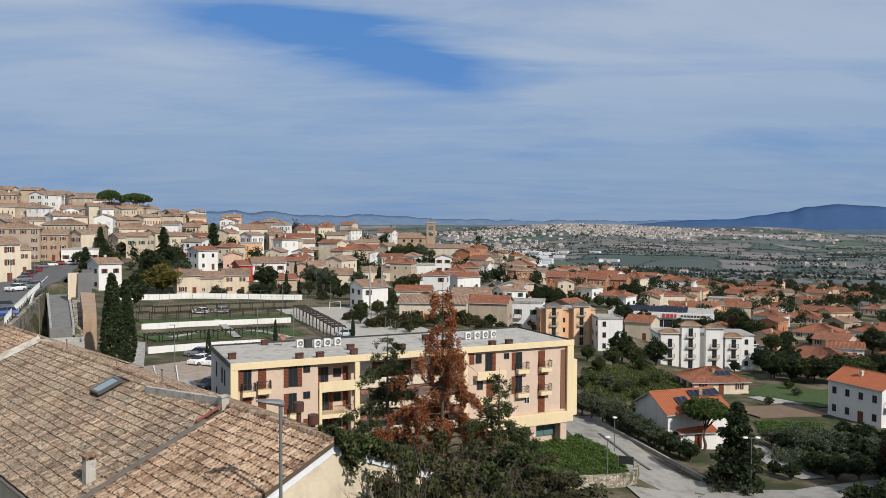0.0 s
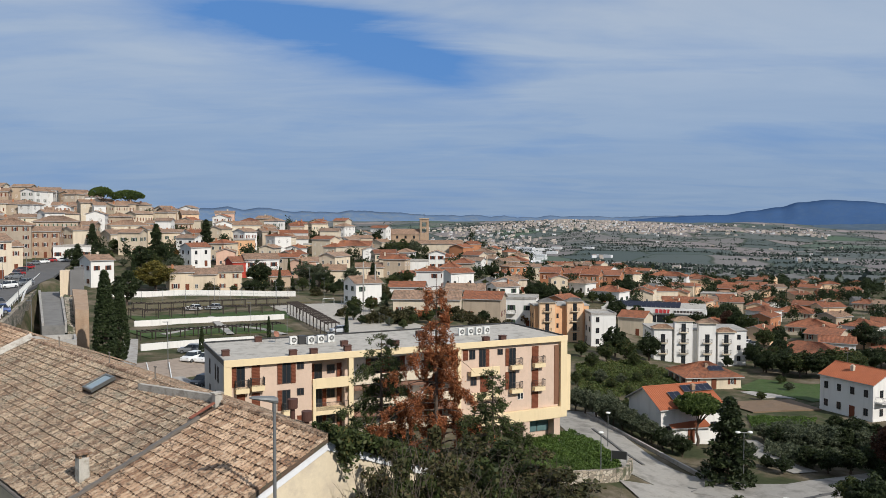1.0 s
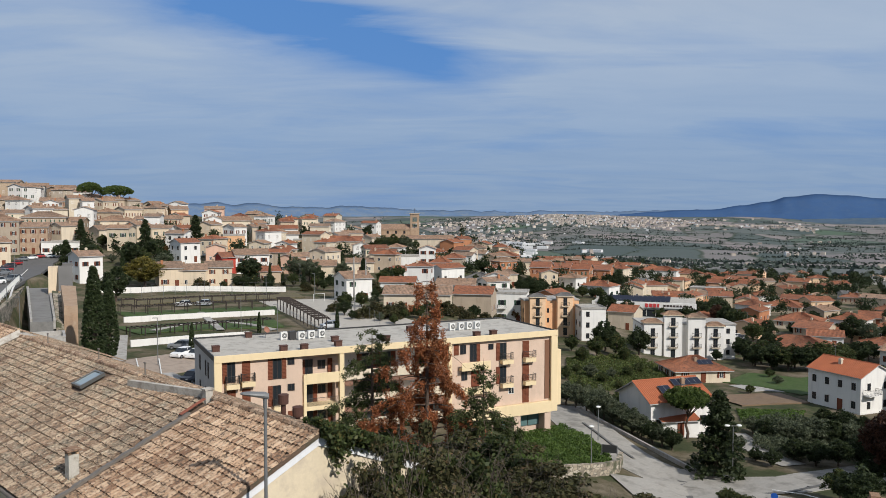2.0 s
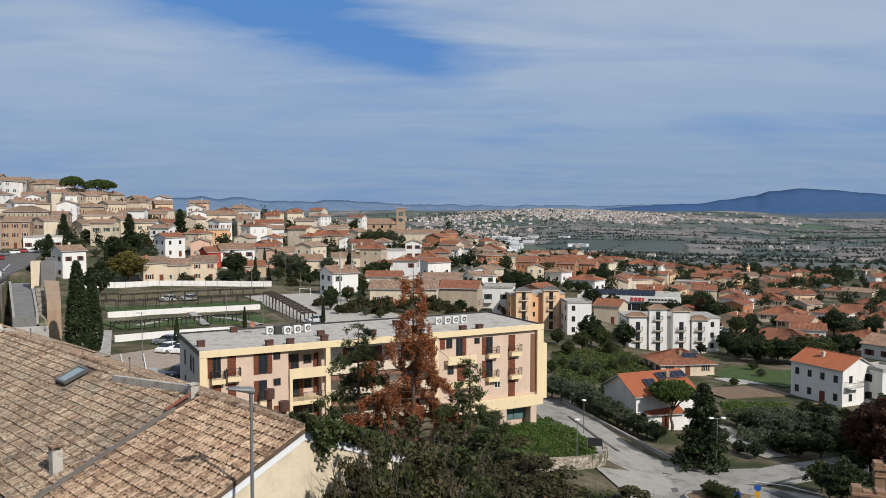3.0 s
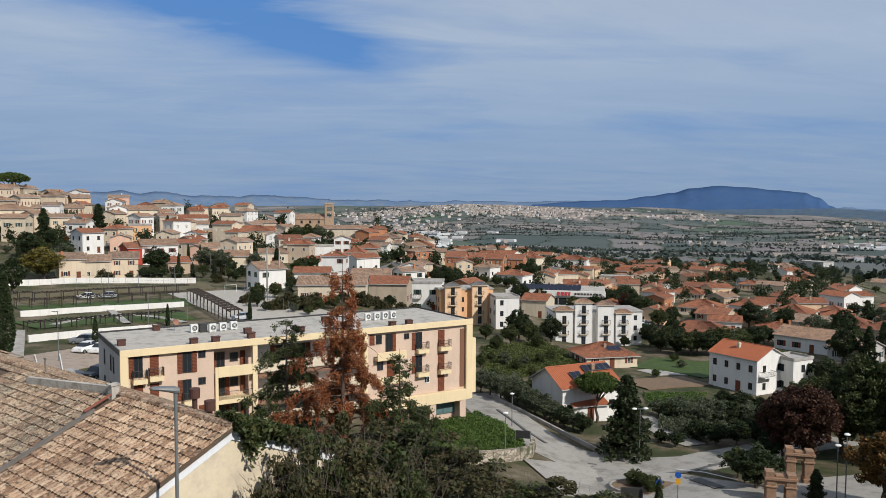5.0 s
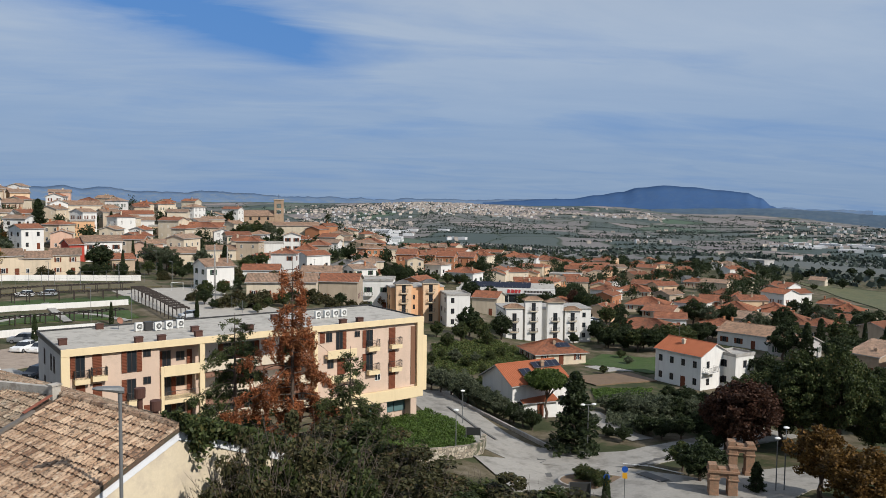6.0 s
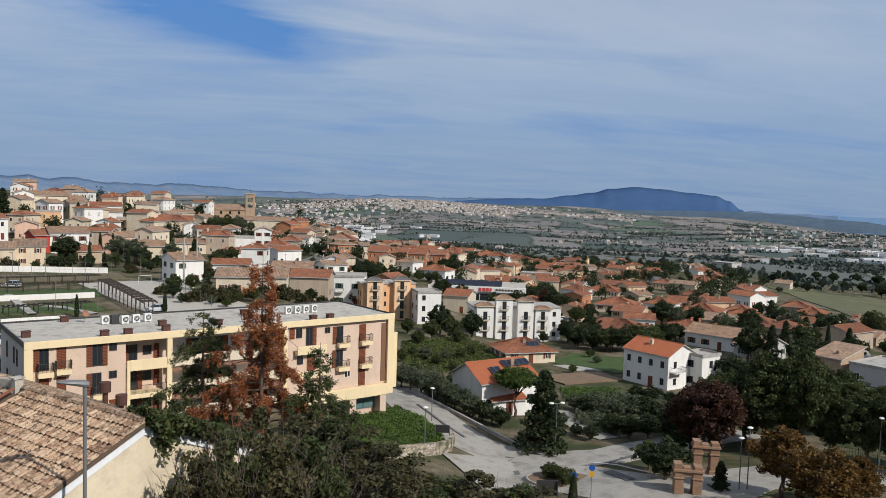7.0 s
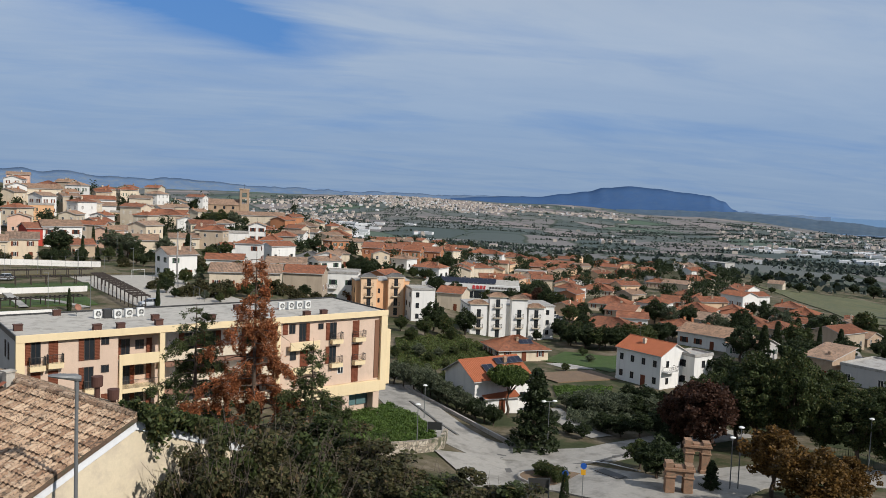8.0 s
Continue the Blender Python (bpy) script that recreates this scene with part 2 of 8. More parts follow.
def rod(bm, p, q, r0, r1=None, n=8, mat=0):
    p, q = Vector(p), Vector(q)
    r1 = r0 if r1 is None else r1
    m = (q - p).to_track_quat("Z", "Y").to_matrix()
    ra = [bm.verts.new(p + m @ Vector((r0 * math.cos(2 * math.pi * k / n), r0 * math.sin(2 * math.pi * k / n), 0))) for k in range(n)]
    rb = [bm.verts.new(q + m @ Vector((r1 * math.cos(2 * math.pi * k / n), r1 * math.sin(2 * math.pi * k / n), 0))) for k in range(n)]
    for k in range(n):
        bm.faces.new((ra[k], ra[(k + 1) % n], rb[(k + 1) % n], rb[k])).material_index = mat
    bm.faces.new(ra[::-1]).material_index = mat
    bm.faces.new(rb).material_index = mat


def finish(name, bm, mats):
    me = bpy.data.meshes.new(name)
    bmesh.ops.recalc_face_normals(bm, faces=bm.faces)
    bm.to_mesh(me)
    bm.free()
    for m in (mats if isinstance(mats, (list, tuple)) else [mats]):
        me.materials.append(m)
    return me


def part(name, bm, mats, parent, label="", m=None):
    """One mesh object under a thing or a part, from a bmesh or a ready mesh."""
    me = bm if isinstance(bm, bpy.types.Mesh) else finish(name, bm, mats)
    ob = new(name, me)
    ob.parent = parent
    if m is not None:
        ob.matrix_local = m
    if label:
        ob["label"] = label
    return ob


def thing(name, m, label, category, group="", kind=""):
    ob = new(name)
    ob.empty_display_size = 0.2
    ob.matrix_world = m
    return tagged(ob, label, category, group, kind)


def solid(name, bm, mats, label, category="", group="", kind="", m=None):
    ob = new(name, finish(name, bm, mats))
    if m is not None:
        ob.matrix_world = m
    return tagged(ob, label, category, group, kind)


def quads(name, verts, faces, mats):
    me = bpy.data.meshes.new(name)
    me.from_pydata(verts, [], faces)
    for m in (mats if isinstance(mats, (list, tuple)) else [mats]):
        me.materials.append(m)
    me.update()
    return me


# ---- the ground ----


def ground_material():
    m = bpy.data.materials.new("land")
    m.use_nodes = True
    t = m.node_tree
    b = t.nodes["Principled BSDF"]
    b.inputs["Roughness"].default_value, b.inputs["Specular IOR Level"].default_value = 0.95, 0.1
    geo = nd(t, "ShaderNodeNewGeometry")
    pos = geo.outputs["Position"]
    # fields: a patchwork with its own planting in each cell, distance haze tinted into the colours
    warp = nd(t, "ShaderNodeTexNoise", i_Scale=0.004, i_Detail=2.0)
    t.links.new(pos, warp.inputs["Vector"])
    mp = nd(t, "ShaderNodeMapping")
    mp.inputs["Scale"].default_value = (1.0, 0.62, 0.0)
    mp.inputs["Rotation"].default_value = (0, 0, 0.5)
    add = nd(t, "ShaderNodeVectorMath", op="MULTIPLY_ADD")
    add.inputs[1].default_value = (120, 120, 0)
    t.links.new(warp.outputs["Color"], add.inputs[0])
    t.links.new(pos, add.inputs[2])
    t.links.new(add.outputs[0], mp.inputs[0])
    cell = nd(t, "ShaderNodeTexVoronoi", i_Scale=0.0062)
    t.links.new(mp.outputs[0], cell.inputs["Vector"])
    sepc = nd(t, "ShaderNodeSeparateColor")
    t.links.new(cell.outputs["Color"], sepc.inputs[0])
    hazed_crop = ramp(t, sepc.outputs[0], [(0.0, (0.064, 0.084, 0.080)), (0.2, (0.094, 0.110, 0.104)), (0.34, (0.21, 0.185, 0.178)), (0.48, (0.086, 0.106, 0.100)), (0.62, (0.245, 0.21, 0.20)), (0.8, (0.112, 0.123, 0.120)), (0.9, (0.078, 0.114, 0.080)), (1.0, (0.175, 0.16, 0.157))])
    n = nd(t, "ShaderNodeTexNoise", i_Scale=0.02, i_Detail=7.0, i_Roughness=0.65)
    t.links.new(pos, n.inputs["Vector"])
    hazed_crop = mix(t, ramp(t, n.outputs["Fac"], [(0.60, (0, 0, 0)), (0.66, (1, 1, 1))]), hazed_crop, (0.05, 0.066, 0.046))
    edge = nd(t, "ShaderNodeTexVoronoi", i_Scale=0.0062, feature="DISTANCE_TO_EDGE")
    t.links.new(mp.outputs[0], edge.inputs["Vector"])
    hedge = ramp(t, edge.outputs["Distance"], [(0.012, (0.8, 0.8, 0.8)), (0.035, (0, 0, 0))])
    hazed_crop = mix(t, hedge, hazed_crop, (0.045, 0.06, 0.04))
    # close by: rough grass, earth and gravel
    g = nd(t, "ShaderNodeTexNoise", i_Scale=0.12, i_Detail=8.0, i_Roughness=0.7)
    t.links.new(pos, g.inputs["Vector"])
    near = ramp(t, g.outputs["Fac"], [(0.3, (0.030, 0.038, 0.018)), (0.45, (0.055, 0.062, 0.030)), (0.53, (0.105, 0.088, 0.056)), (0.66, (0.19, 0.158, 0.118))])
    ln = nd(t, "ShaderNodeVectorMath", op="LENGTH")
    t.links.new(pos, ln.inputs[0])
    far = ramp(t, calc(t, "DIVIDE", ln.outputs["Value"], 1000), [(0.60, (0, 0, 0)), (0.80, (1, 1, 1))])
    t.links.new(mix(t, far, near, hazed_crop), b.inputs["Base Color"])
    bp = nd(t, "ShaderNodeBump", i_Strength=0.6, i_Distance=0.3)
    t.links.new(g.outputs["Fac"], bp.inputs["Height"])
    t.links.new(bp.outputs[0], b.inputs["Normal"])
    return m


def build_ground():
    fine = [-52 + 0.6 * k for k in range(175)]
    bear = fine + [52 + 12 * k for k in range(1, 22)]
    rads = [0.0] + [2.0 * 1.0465 ** k for k in range(172)]
    rads = [r for r in rads if r < 4900] + [4900]
    verts = [(0, 0, ground(0, 0.001))]
    for r in rads[1:]:
        for b in bear:
            x, y = r * math.sin(radians(b)), r * math.cos(radians(b))
            verts.append((x, y, ground(x, y)))
    n = len(bear)
    faces = [(0, 1 + (k + 1) % n, 1 + k) for k in range(n)]
    for j in range(len(rads) - 2):
        o = 1 + j * n
        faces += [(o + k, o + (k + 1) % n, o + n + (k + 1) % n, o + n + k) for k in range(n)]
    me = quads("ground", verts, faces, ground_material())
    me.shade_smooth()
    tagged(new("ground", me), "rolling farmland with a hill town, fields and hedgerows", "ground", kind="structure")


build_ground()


def strip(name, path, width, mat, label, category, lift=0.06, kind="structure", thick=0.6, level=False):
    """A ribbon of road or kerb that lies on the ground along a path."""
    bm = bmesh.new()
    pts = []
    for (x0, y0), (x1, y1) in zip(path, path[1:]):
        k = max(1, int(math.hypot(x1 - x0, y1 - y0) / 4))
        pts += [(x0 + (x1 - x0) * i / k, y0 + (y1 - y0) * i / k) for i in range(k)]
    pts.append(path[-1])
    rows = []
    for i, (x, y) in enumerate(pts):
        a, b = pts[max(i - 1, 0)], pts[min(i + 1, len(pts) - 1)]
        d = Vector((b[0] - a[0], b[1] - a[1])).normalized()
        row = []
        for s in (-1, -0.33, 0.33, 1):
            px, py = x - d.y * s * width / 2, y + d.x * s * width / 2
            row.append((px, py))
        zs = [ground(*p) + lift + 0.04 for p in row]
        if level:
            zs = [max(zs)] * 4
        rows.append([bm.verts.new((*p, z)) for p, z in zip(row, zs)] + [bm.verts.new((*row[0], zs[0] - thick)), bm.verts.new((*row[-1], zs[-1] - thick))])
    for a, b in zip(rows, rows[1:]):
        for k in range(3):
            bm.faces.new((a[k], a[k + 1], b[k + 1], b[k]))
        bm.faces.new((a[4], a[0], b[0], b[4]))
        bm.faces.new((a[3], a[5], b[5], b[3]))
    return solid(name, bm, mat, label, category, kind=kind)

# ---- houses ----
SHARED = {}


def window_mesh(w, h, kind):
    key = ("window", round(w, 2), round(h, 2), kind)
    if key not in SHARED:
        bm = bmesh.new()
        f = 0.07
        xs, zs = (-w / 2, -w / 2 + f, -0.03, 0.03, w / 2 - f, w / 2), (0, f, h - f, h)
        full = lambda i, j: 0 <= i < 5 and 0 <= j < 3 and not (j == 1 and i in (1, 3))
        v = {(i, j, y): bm.verts.new((xs[i], y, zs[j])) for i in range(6) for j in range(4) for y in (-0.05, 0.03)}
        for i in range(5):
            for j in range(3):
                if not full(i, j):
                    continue
                for y in (-0.05, 0.03):
                    bm.faces.new([v[i + a, j + b, y] for a, b in ((0, 0), (1, 0), (1, 1), (0, 1))])
                for di, dj, p, q in ((-1, 0, (0, 0), (0, 1)), (1, 0, (1, 0), (1, 1)), (0, -1, (0, 0), (1, 0)), (0, 1, (0, 1), (1, 1))):
                    if not full(i + di, j + dj):
                        bm.faces.new([v[i + p[0], j + p[1], -0.05], v[i + q[0], j + q[1], -0.05], v[i + q[0], j + q[1], 0.03], v[i + p[0], j + p[1], 0.03]])
        frame_mesh = finish("window", bm, FRAME if kind != "dark" else DARKFRAME)
        bm = bmesh.new()
        box(bm, -w / 2 + f, w / 2 - f, -0.02, 0.02, f, h - f)
        SHARED[key] = frame_mesh, finish("pane", bm, GLASS)
    return SHARED[key]


def shutter_mesh(w, h, mat):
    key = ("shutter", round(w, 2), round(h, 2), mat.name)
    if key not in SHARED:
        bm = bmesh.new()
        n = max(2, int(h / 0.16))
        prof = [(0.0, 0.0), (-0.05, 0.0)] + [(-0.05 - 0.025 * (k % 2), h * (k + 0.5) / (2 * n)) for k in range(2 * n)] + [(-0.05, h), (0.0, h)]
        lo = [bm.verts.new((-w / 2, y, z)) for y, z in prof]
        hi = [bm.verts.new((w / 2, y, z)) for y, z in prof]
        for k in range(len(prof)):
            j = (k + 1) % len(prof)
            bm.faces.new((lo[k], lo[j], hi[j], hi[k]))
        bm.faces.new(lo)
        bm.faces.new(hi)
        SHARED[key] = finish("shutter", bm, mat)
    return SHARED[key]


def add_window(parent, m, w=0.9, h=1.35, kind="white", shutters=None, panes=True):
    fm, pm = window_mesh(w, h, kind)
    win = part("window", fm, None, parent, m=m)
    if panes:
        part("pane", pm, None, win)
    if shutters is not None:
        sm = shutter_mesh(w / 2, h, shutters)
        for s in (-1, 1):
            part("shutter", sm, None, win, m=pose(s * (w * 0.75 + 0.02), -0.02, 0))
    return win


def tiled_slope(bm, a, b, c, d, pitch=0.32, mat=0):
    """Rows of tiles between the eave a-b and the ridge d-c, as a ribbed sheet."""
    a, b, c, d = (Vector(p) for p in (a, b, c, d))
    n = max(2, int((b - a).length / pitch))
    up = (b - a).cross(d - a).normalized()
    if up.z < 0:
        up = -up
    lo, hi = [], []
    for k in range(2 * n + 1):
        f = k / (2 * n)
        o = up * (0.07 if k % 2 else 0.0)
        lo.append(bm.verts.new(a.lerp(b, f) + o))
        hi.append(bm.verts.new(d.lerp(c, f) + o))
    for k in range(2 * n):
        bm.faces.new((lo[k], lo[k + 1], hi[k + 1], hi[k])).material_index = mat


def roof_mesh(w, d, rise, kind, over, mat):
    """A tiled roof with its eaves, over a house w wide and d deep; the ridge lies along x."""
    bm = bmesh.new()
    W, D = w / 2 + over, d / 2 + over
    drop = -rise * over / (d / 2)
    t = 0.16
    if kind == "gable":
        tiled_slope(bm, (-W, -D, drop + t), (W, -D, drop + t), (W, 0, rise + t), (-W, 0, rise + t))
        tiled_slope(bm, (W, D, drop + t), (-W, D, drop + t), (-W, 0, rise + t), (W, 0, rise + t))
        prof = [(-D, drop), (0, rise), (D, drop), (D, drop + t), (0, rise + t), (-D, drop + t)]
        lo = [bm.verts.new((-W, y, z)) for y, z in prof]
        hi = [bm.verts.new((W, y, z)) for y, z in prof]
        for i in (0, 1, 2, 5):
            j = (i + 1) % 6
            bm.faces.new((lo[i], lo[j], hi[j], hi[i])).material_index = 1
        for q in (lo, hi):
            bm.faces.new((q[0], q[1], q[4], q[5])).material_index = 1
            bm.faces.new((q[1], q[2], q[3], q[4])).material_index = 1
        rod(bm, (-W, 0, rise + t), (W, 0, rise + t), 0.13, n=6)
    elif kind == "hip":
        L = max(0.3, W - D)
        e = [(-W, -D, drop + t), (W, -D, drop + t), (W, D, drop + t), (-W, D, drop + t)]
        r = [(-L, 0, rise + t), (L, 0, rise + t)]
        tiled_slope(bm, e[0], e[1], r[1], r[0])
        tiled_slope(bm, e[2], e[3], r[0], r[1])
        tiled_slope(bm, e[1], e[2], r[1], r[1])
        tiled_slope(bm, e[3], e[0], r[0], r[0])
        box(bm, -W, W, -D, D, drop, drop + t, 1)
        rod(bm, r[0], r[1], 0.13, n=6)
        for p, q in ((e[0], r[0]), (e[3], r[0]), (e[1], r[1]), (e[2], r[1])):
            rod(bm, p, q, 0.11, n=6)
    elif kind == "shed":
        tiled_slope(bm, (-W, -D, drop + t), (W, -D, drop + t), (W, D, rise + t), (-W, D, rise + t))
        prof = [(-D, drop), (D, rise), (D, rise + t), (-D, drop + t)]
        lo = [bm.verts.new((-W, y, z)) for y, z in prof]
        hi = [bm.verts.new((W, y, z)) for y, z in prof]
        for i in (0, 1, 3):
            j = (i + 1) % 4
            bm.faces.new((lo[i], lo[j], hi[j], hi[i])).material_index = 1
        bm.faces.new(lo).material_index = 1
        bm.faces.new(hi).material_index = 1
    else:
        box(bm, -W, W, -D, D, 0, 0.22, 1)
        for x0, x1, y0, y1 in ((-W, W, -D, -D + 0.2), (-W, W, D - 0.2, D), (-W, -W + 0.2, -D + 0.2, D - 0.2), (W - 0.2, W, -D + 0.2, D - 0.2)):
            box(bm, x0, x1, y0, y1, 0.22, 0.6, 1)
    return finish("roof", bm, mat)


def chimney(parent, x, y, z, h=1.1, mat=None):
    bm = bmesh.new()
    box(bm, -0.3, 0.3, -0.25, 0.25, -0.6, h)
    box(bm, -0.4, 0.4, -0.35, 0.35, h, h + 0.1)
    box(bm, -0.25, 0.25, -0.2, 0.2, h + 0.1, h + 0.28)
    part("chimney", bm, mat or WALL["brick"], parent, m=pose(x, y, z))


def balcony(parent, m, w=2.4, d=1.0, mat=None):
    """A balcony slab with a railing of thin bars."""
    bm = bmesh.new()
    box(bm, -w / 2, w / 2, -d, 0.0, -0.18, 0.0)
    b = part("balcony", bm, mat or WALL["white"], parent, m=m)
    bm = bmesh.new()
    for a, c in (((-w / 2, -d), (w / 2, -d)), ((-w / 2, -d), (-w / 2, 0)), ((w / 2, -d), (w / 2, 0))):
        rod(bm, (*a, 0.95), (*c, 0.95), 0.03, n=4)
        rod(bm, (*a, 0.08), (*c, 0.08), 0.02, n=4)
        n = int(math.hypot(c[0] - a[0], c[1] - a[1]) / 0.14)
        for k in range(n + 1):
            f = k / max(n, 1)
            x, y = a[0] + (c[0] - a[0]) * f, a[1] + (c[1] - a[1]) * f
            rod(bm, (x, y, 0), (x, y, 0.95), 0.012, n=3)
    part("railing", bm, IRON, b)


HOUSE_RNG = random.Random(5)


def house(x, y, w, d, h, yaw, wall="cream", roof="old", kind="gable", z=None, rise=None, over=0.45, shut=True, cols=None, label="", balconies=0, chim=1, group="houses of the town"):
    """A house with its long side towards the viewer before yaw; h is the height of its eaves over its base."""
    rng = HOUSE_RNG
    z = ground(x, y) if z is None else z
    rise = rise if rise is not None else {"gable": 0.17, "hip": 0.19, "shed": 0.22, "flat": 0}[kind] * d
    floors = max(1, int(h / 2.9))
    names = {"white": "white rendered", "cream": "cream rendered", "tan": "tan plastered", "brick": "pale brick", "orange": "orange rendered", "peach": "peach rendered", "pink": "pink rendered", "red": "dark red rendered", "yellow": "yellow rendered", "grey": "grey rendered", "redbrick": "red brick"}
    roofs = {"old": "weathered tile", "red": "red tile", "bright": "bright orange-red tile", "dark": "grey"}
    forms = {"gable": "gabled", "hip": "hipped", "shed": "lean-to", "flat": "flat"}
    storey = {1: "single-storey", 2: "two-storey", 3: "three-storey"}.get(floors, "tall")
    label = label or f"{names[wall]} {storey} house with a {forms[kind]} {roofs[roof]} roof"
    ob = thing("house", pose(x, y, z, 0, 0, yaw), label, "house", group)
    bm = bmesh.new()
    deep = 5.0
    if kind in ("gable", "shed"):
        prof = [(-d / 2, -deep), (d / 2, -deep), (d / 2, h if kind == "gable" else h + rise), (0, h + rise) if kind == "gable" else (0, h + rise / 2), (-d / 2, h)]
        lo = [bm.verts.new((-w / 2, b, c)) for b, c in prof]
        hi = [bm.verts.new((w / 2, b, c)) for b, c in prof]
        bm.faces.new(lo)
        bm.faces.new(hi[::-1])
        for i in range(5):
            j = (i + 1) % 5
            bm.faces.new((lo[i], lo[j], hi[j], hi[i]))
    else:
        box(bm, -w / 2, w / 2, -d / 2, d / 2, -deep, h)
    box(bm, -w / 2 - 0.04, w / 2 + 0.04, -d / 2 - 0.04, d / 2 + 0.04, -deep, 0.5)
    part("wall", bm, WALL[wall], ob)
    part("roof", roof_mesh(w, d, rise, kind, over if kind != "flat" else 0.15, [ROOF[roof], WALL["grey"] if kind != "flat" else CONCRETE]), None, ob, m=pose(0, 0, h + (0.03 if kind != "flat" else 0.0)))
    # openings on the long front and on the flank that is turned to the viewer
    r = math.hypot(x, y)
    toward = Vector((-x, -y)).normalized()
    shutters = rng.choice([SHUTTER, SHUTTER, GREENSHUT, None]) if shut else None
    if r > 420:
        shutters = None
    ww, wh = rng.choice([(0.85, 1.3), (0.95, 1.4), (1.1, 1.4)])
    fh = h / floors
    for side in range(4):
        ang = yaw + side * 90
        normal = Vector((math.sin(radians(ang)), -math.cos(radians(ang))))
        if normal.dot(toward) < 0.15:
            continue
        span, off = (w, d / 2) if side % 2 == 0 else (d, w / 2)
        n = cols if cols and side == 0 else max(1, int(span / 3.1))
        for f in range(floors):
            if f == 0 and floors > 2 and r > 330:
                continue
            for k in range(n):
                if rng.random() < 0.1 and n > 1:
                    continue
                px = (k + 0.5) / n * span - span / 2
                m = pose(0, 0, 0, 0, 0, side * 90) @ pose(px, -off, f * fh + 0.95)
                if f == 0 and k == n // 2 and side == 0 and r < 330:
                    bm = bmesh.new()
                    box(bm, -0.55, 0.55, -0.06, 0.02, 0, 2.15)
                    box(bm, -0.45, 0.45, -0.085, -0.06, 0.1, 2.05)
                    part("door", bm, SHUTTER, ob, m=pose(px, -off, 0.02))
                    continue
                if side == 0 and balconies and f >= 1 and k % 2 == 0:
                    balcony(ob, pose(px, -off, f * fh + 0.05), min(2.4, span / n * 0.9))
                add_window(ob, m, ww, wh, "dark" if wall in ("white", "peach", "orange") else "white", shutters, panes=r < 330)
    if r < 330 and rng.random() < 0.45 and kind != "flat":
        bm = bmesh.new()
        ax = rng.uniform(-0.3, 0.3) * w
        rod(bm, (ax, 0, -0.3), (ax, 0, 2.2), 0.03, n=4)
        for q in range(5):
            rod(bm, (ax - 0.35 + 0.03 * q, 0.1 - 0.2 * q, 2.1), (ax + 0.35 - 0.03 * q, 0.1 - 0.2 * q, 2.1), 0.015, n=3)
        rod(bm, (ax, 0.15, 2.1), (ax, -0.75, 2.1), 0.02, n=3)
        part("antenna", bm, STEEL, ob, "thin television antenna", m=pose(0, 0, h + rise + 0.1))
    for k in range(chim):
        sx = rng.uniform(-0.35, 0.35) * w
        sy = rng.choice([-0.2, 0.2]) * d
        top = rise * (1 - 2 * abs(sy) / d) if kind in ("gable", "hip") else 0.3
        chimney(ob, sx, sy, h + top + 0.1, rng.uniform(0.7, 1.2), rng.choice([WALL["brick"], WALL["cream"], WALL["redbrick"]]))
    return ob


# ---- trees ----
GREEN = leaf_material("green_leaves", (0.026, 0.038, 0.015), (0.092, 0.120, 0.042), (0.13, 0.11, 0.04))
DEEP = leaf_material("dark_needles", (0.016, 0.026, 0.012), (0.055, 0.075, 0.030))
OLIVE = leaf_material("olive_leaves", (0.05, 0.065, 0.04), (0.14, 0.16, 0.10))
CYPRESS = leaf_material("cypress_sprays", (0.022, 0.034, 0.014), (0.055, 0.078, 0.030), glow=0.15)
PINE = leaf_material("pine_needles", (0.035, 0.062, 0.014), (0.12, 0.17, 0.045))
RUST = leaf_material("dead_needles", (0.15, 0.050, 0.022), (0.46, 0.170, 0.072))
PLUM = leaf_material("purple_leaves", (0.028, 0.014, 0.010), (0.11, 0.052, 0.034))
AMBER = leaf_material("autumn_leaves", (0.06, 0.035, 0.012), (0.20, 0.11, 0.03))
GOLDEN = leaf_material("golden_leaves", (0.07, 0.068, 0.018), (0.24, 0.20, 0.05))
SCRUB = leaf_material("dull_leaves", (0.022, 0.024, 0.011), (0.105, 0.102, 0.045), (0.16, 0.11, 0.06))
BRAMBLE = leaf_material("bramble_leaves", (0.020, 0.030, 0.011), (0.085, 0.110, 0.036), (0.12, 0.10, 0.04))
LAWN = leaf_material("bright_grass", (0.05, 0.09, 0.02), (0.12, 0.19, 0.045))


def leaves(points, size, rng, flat=0.0, stretch=1.6):
    """Small folded leaves at points: verts and faces for quads()."""
    n = len(points)
    P = np.asarray(points)
    a = rng.normal(size=(n, 3))
    a[:, 2] *= 1 - flat
    a /= np.linalg.norm(a, axis=1)[:, None] + 1e-9
    b = rng.normal(size=(n, 3))
    b -= a * (a * b).sum(1)[:, None]
    b /= np.linalg.norm(b, axis=1)[:, None] + 1e-9
    c = np.cross(a, b)
    s = size * rng.uniform(0.6, 1.3, size=(n, 1))
    V = np.empty((n, 4, 3))
    V[:, 0] = P - a * s * stretch / 2
    V[:, 1] = P + b * s / 2 + c * s * 0.12
    V[:, 2] = P + a * s * stretch / 2
    V[:, 3] = P - b * s / 2 + c * s * 0.12
    F = np.arange(4 * n).reshape(n, 4)
    return V.reshape(-1, 3), F


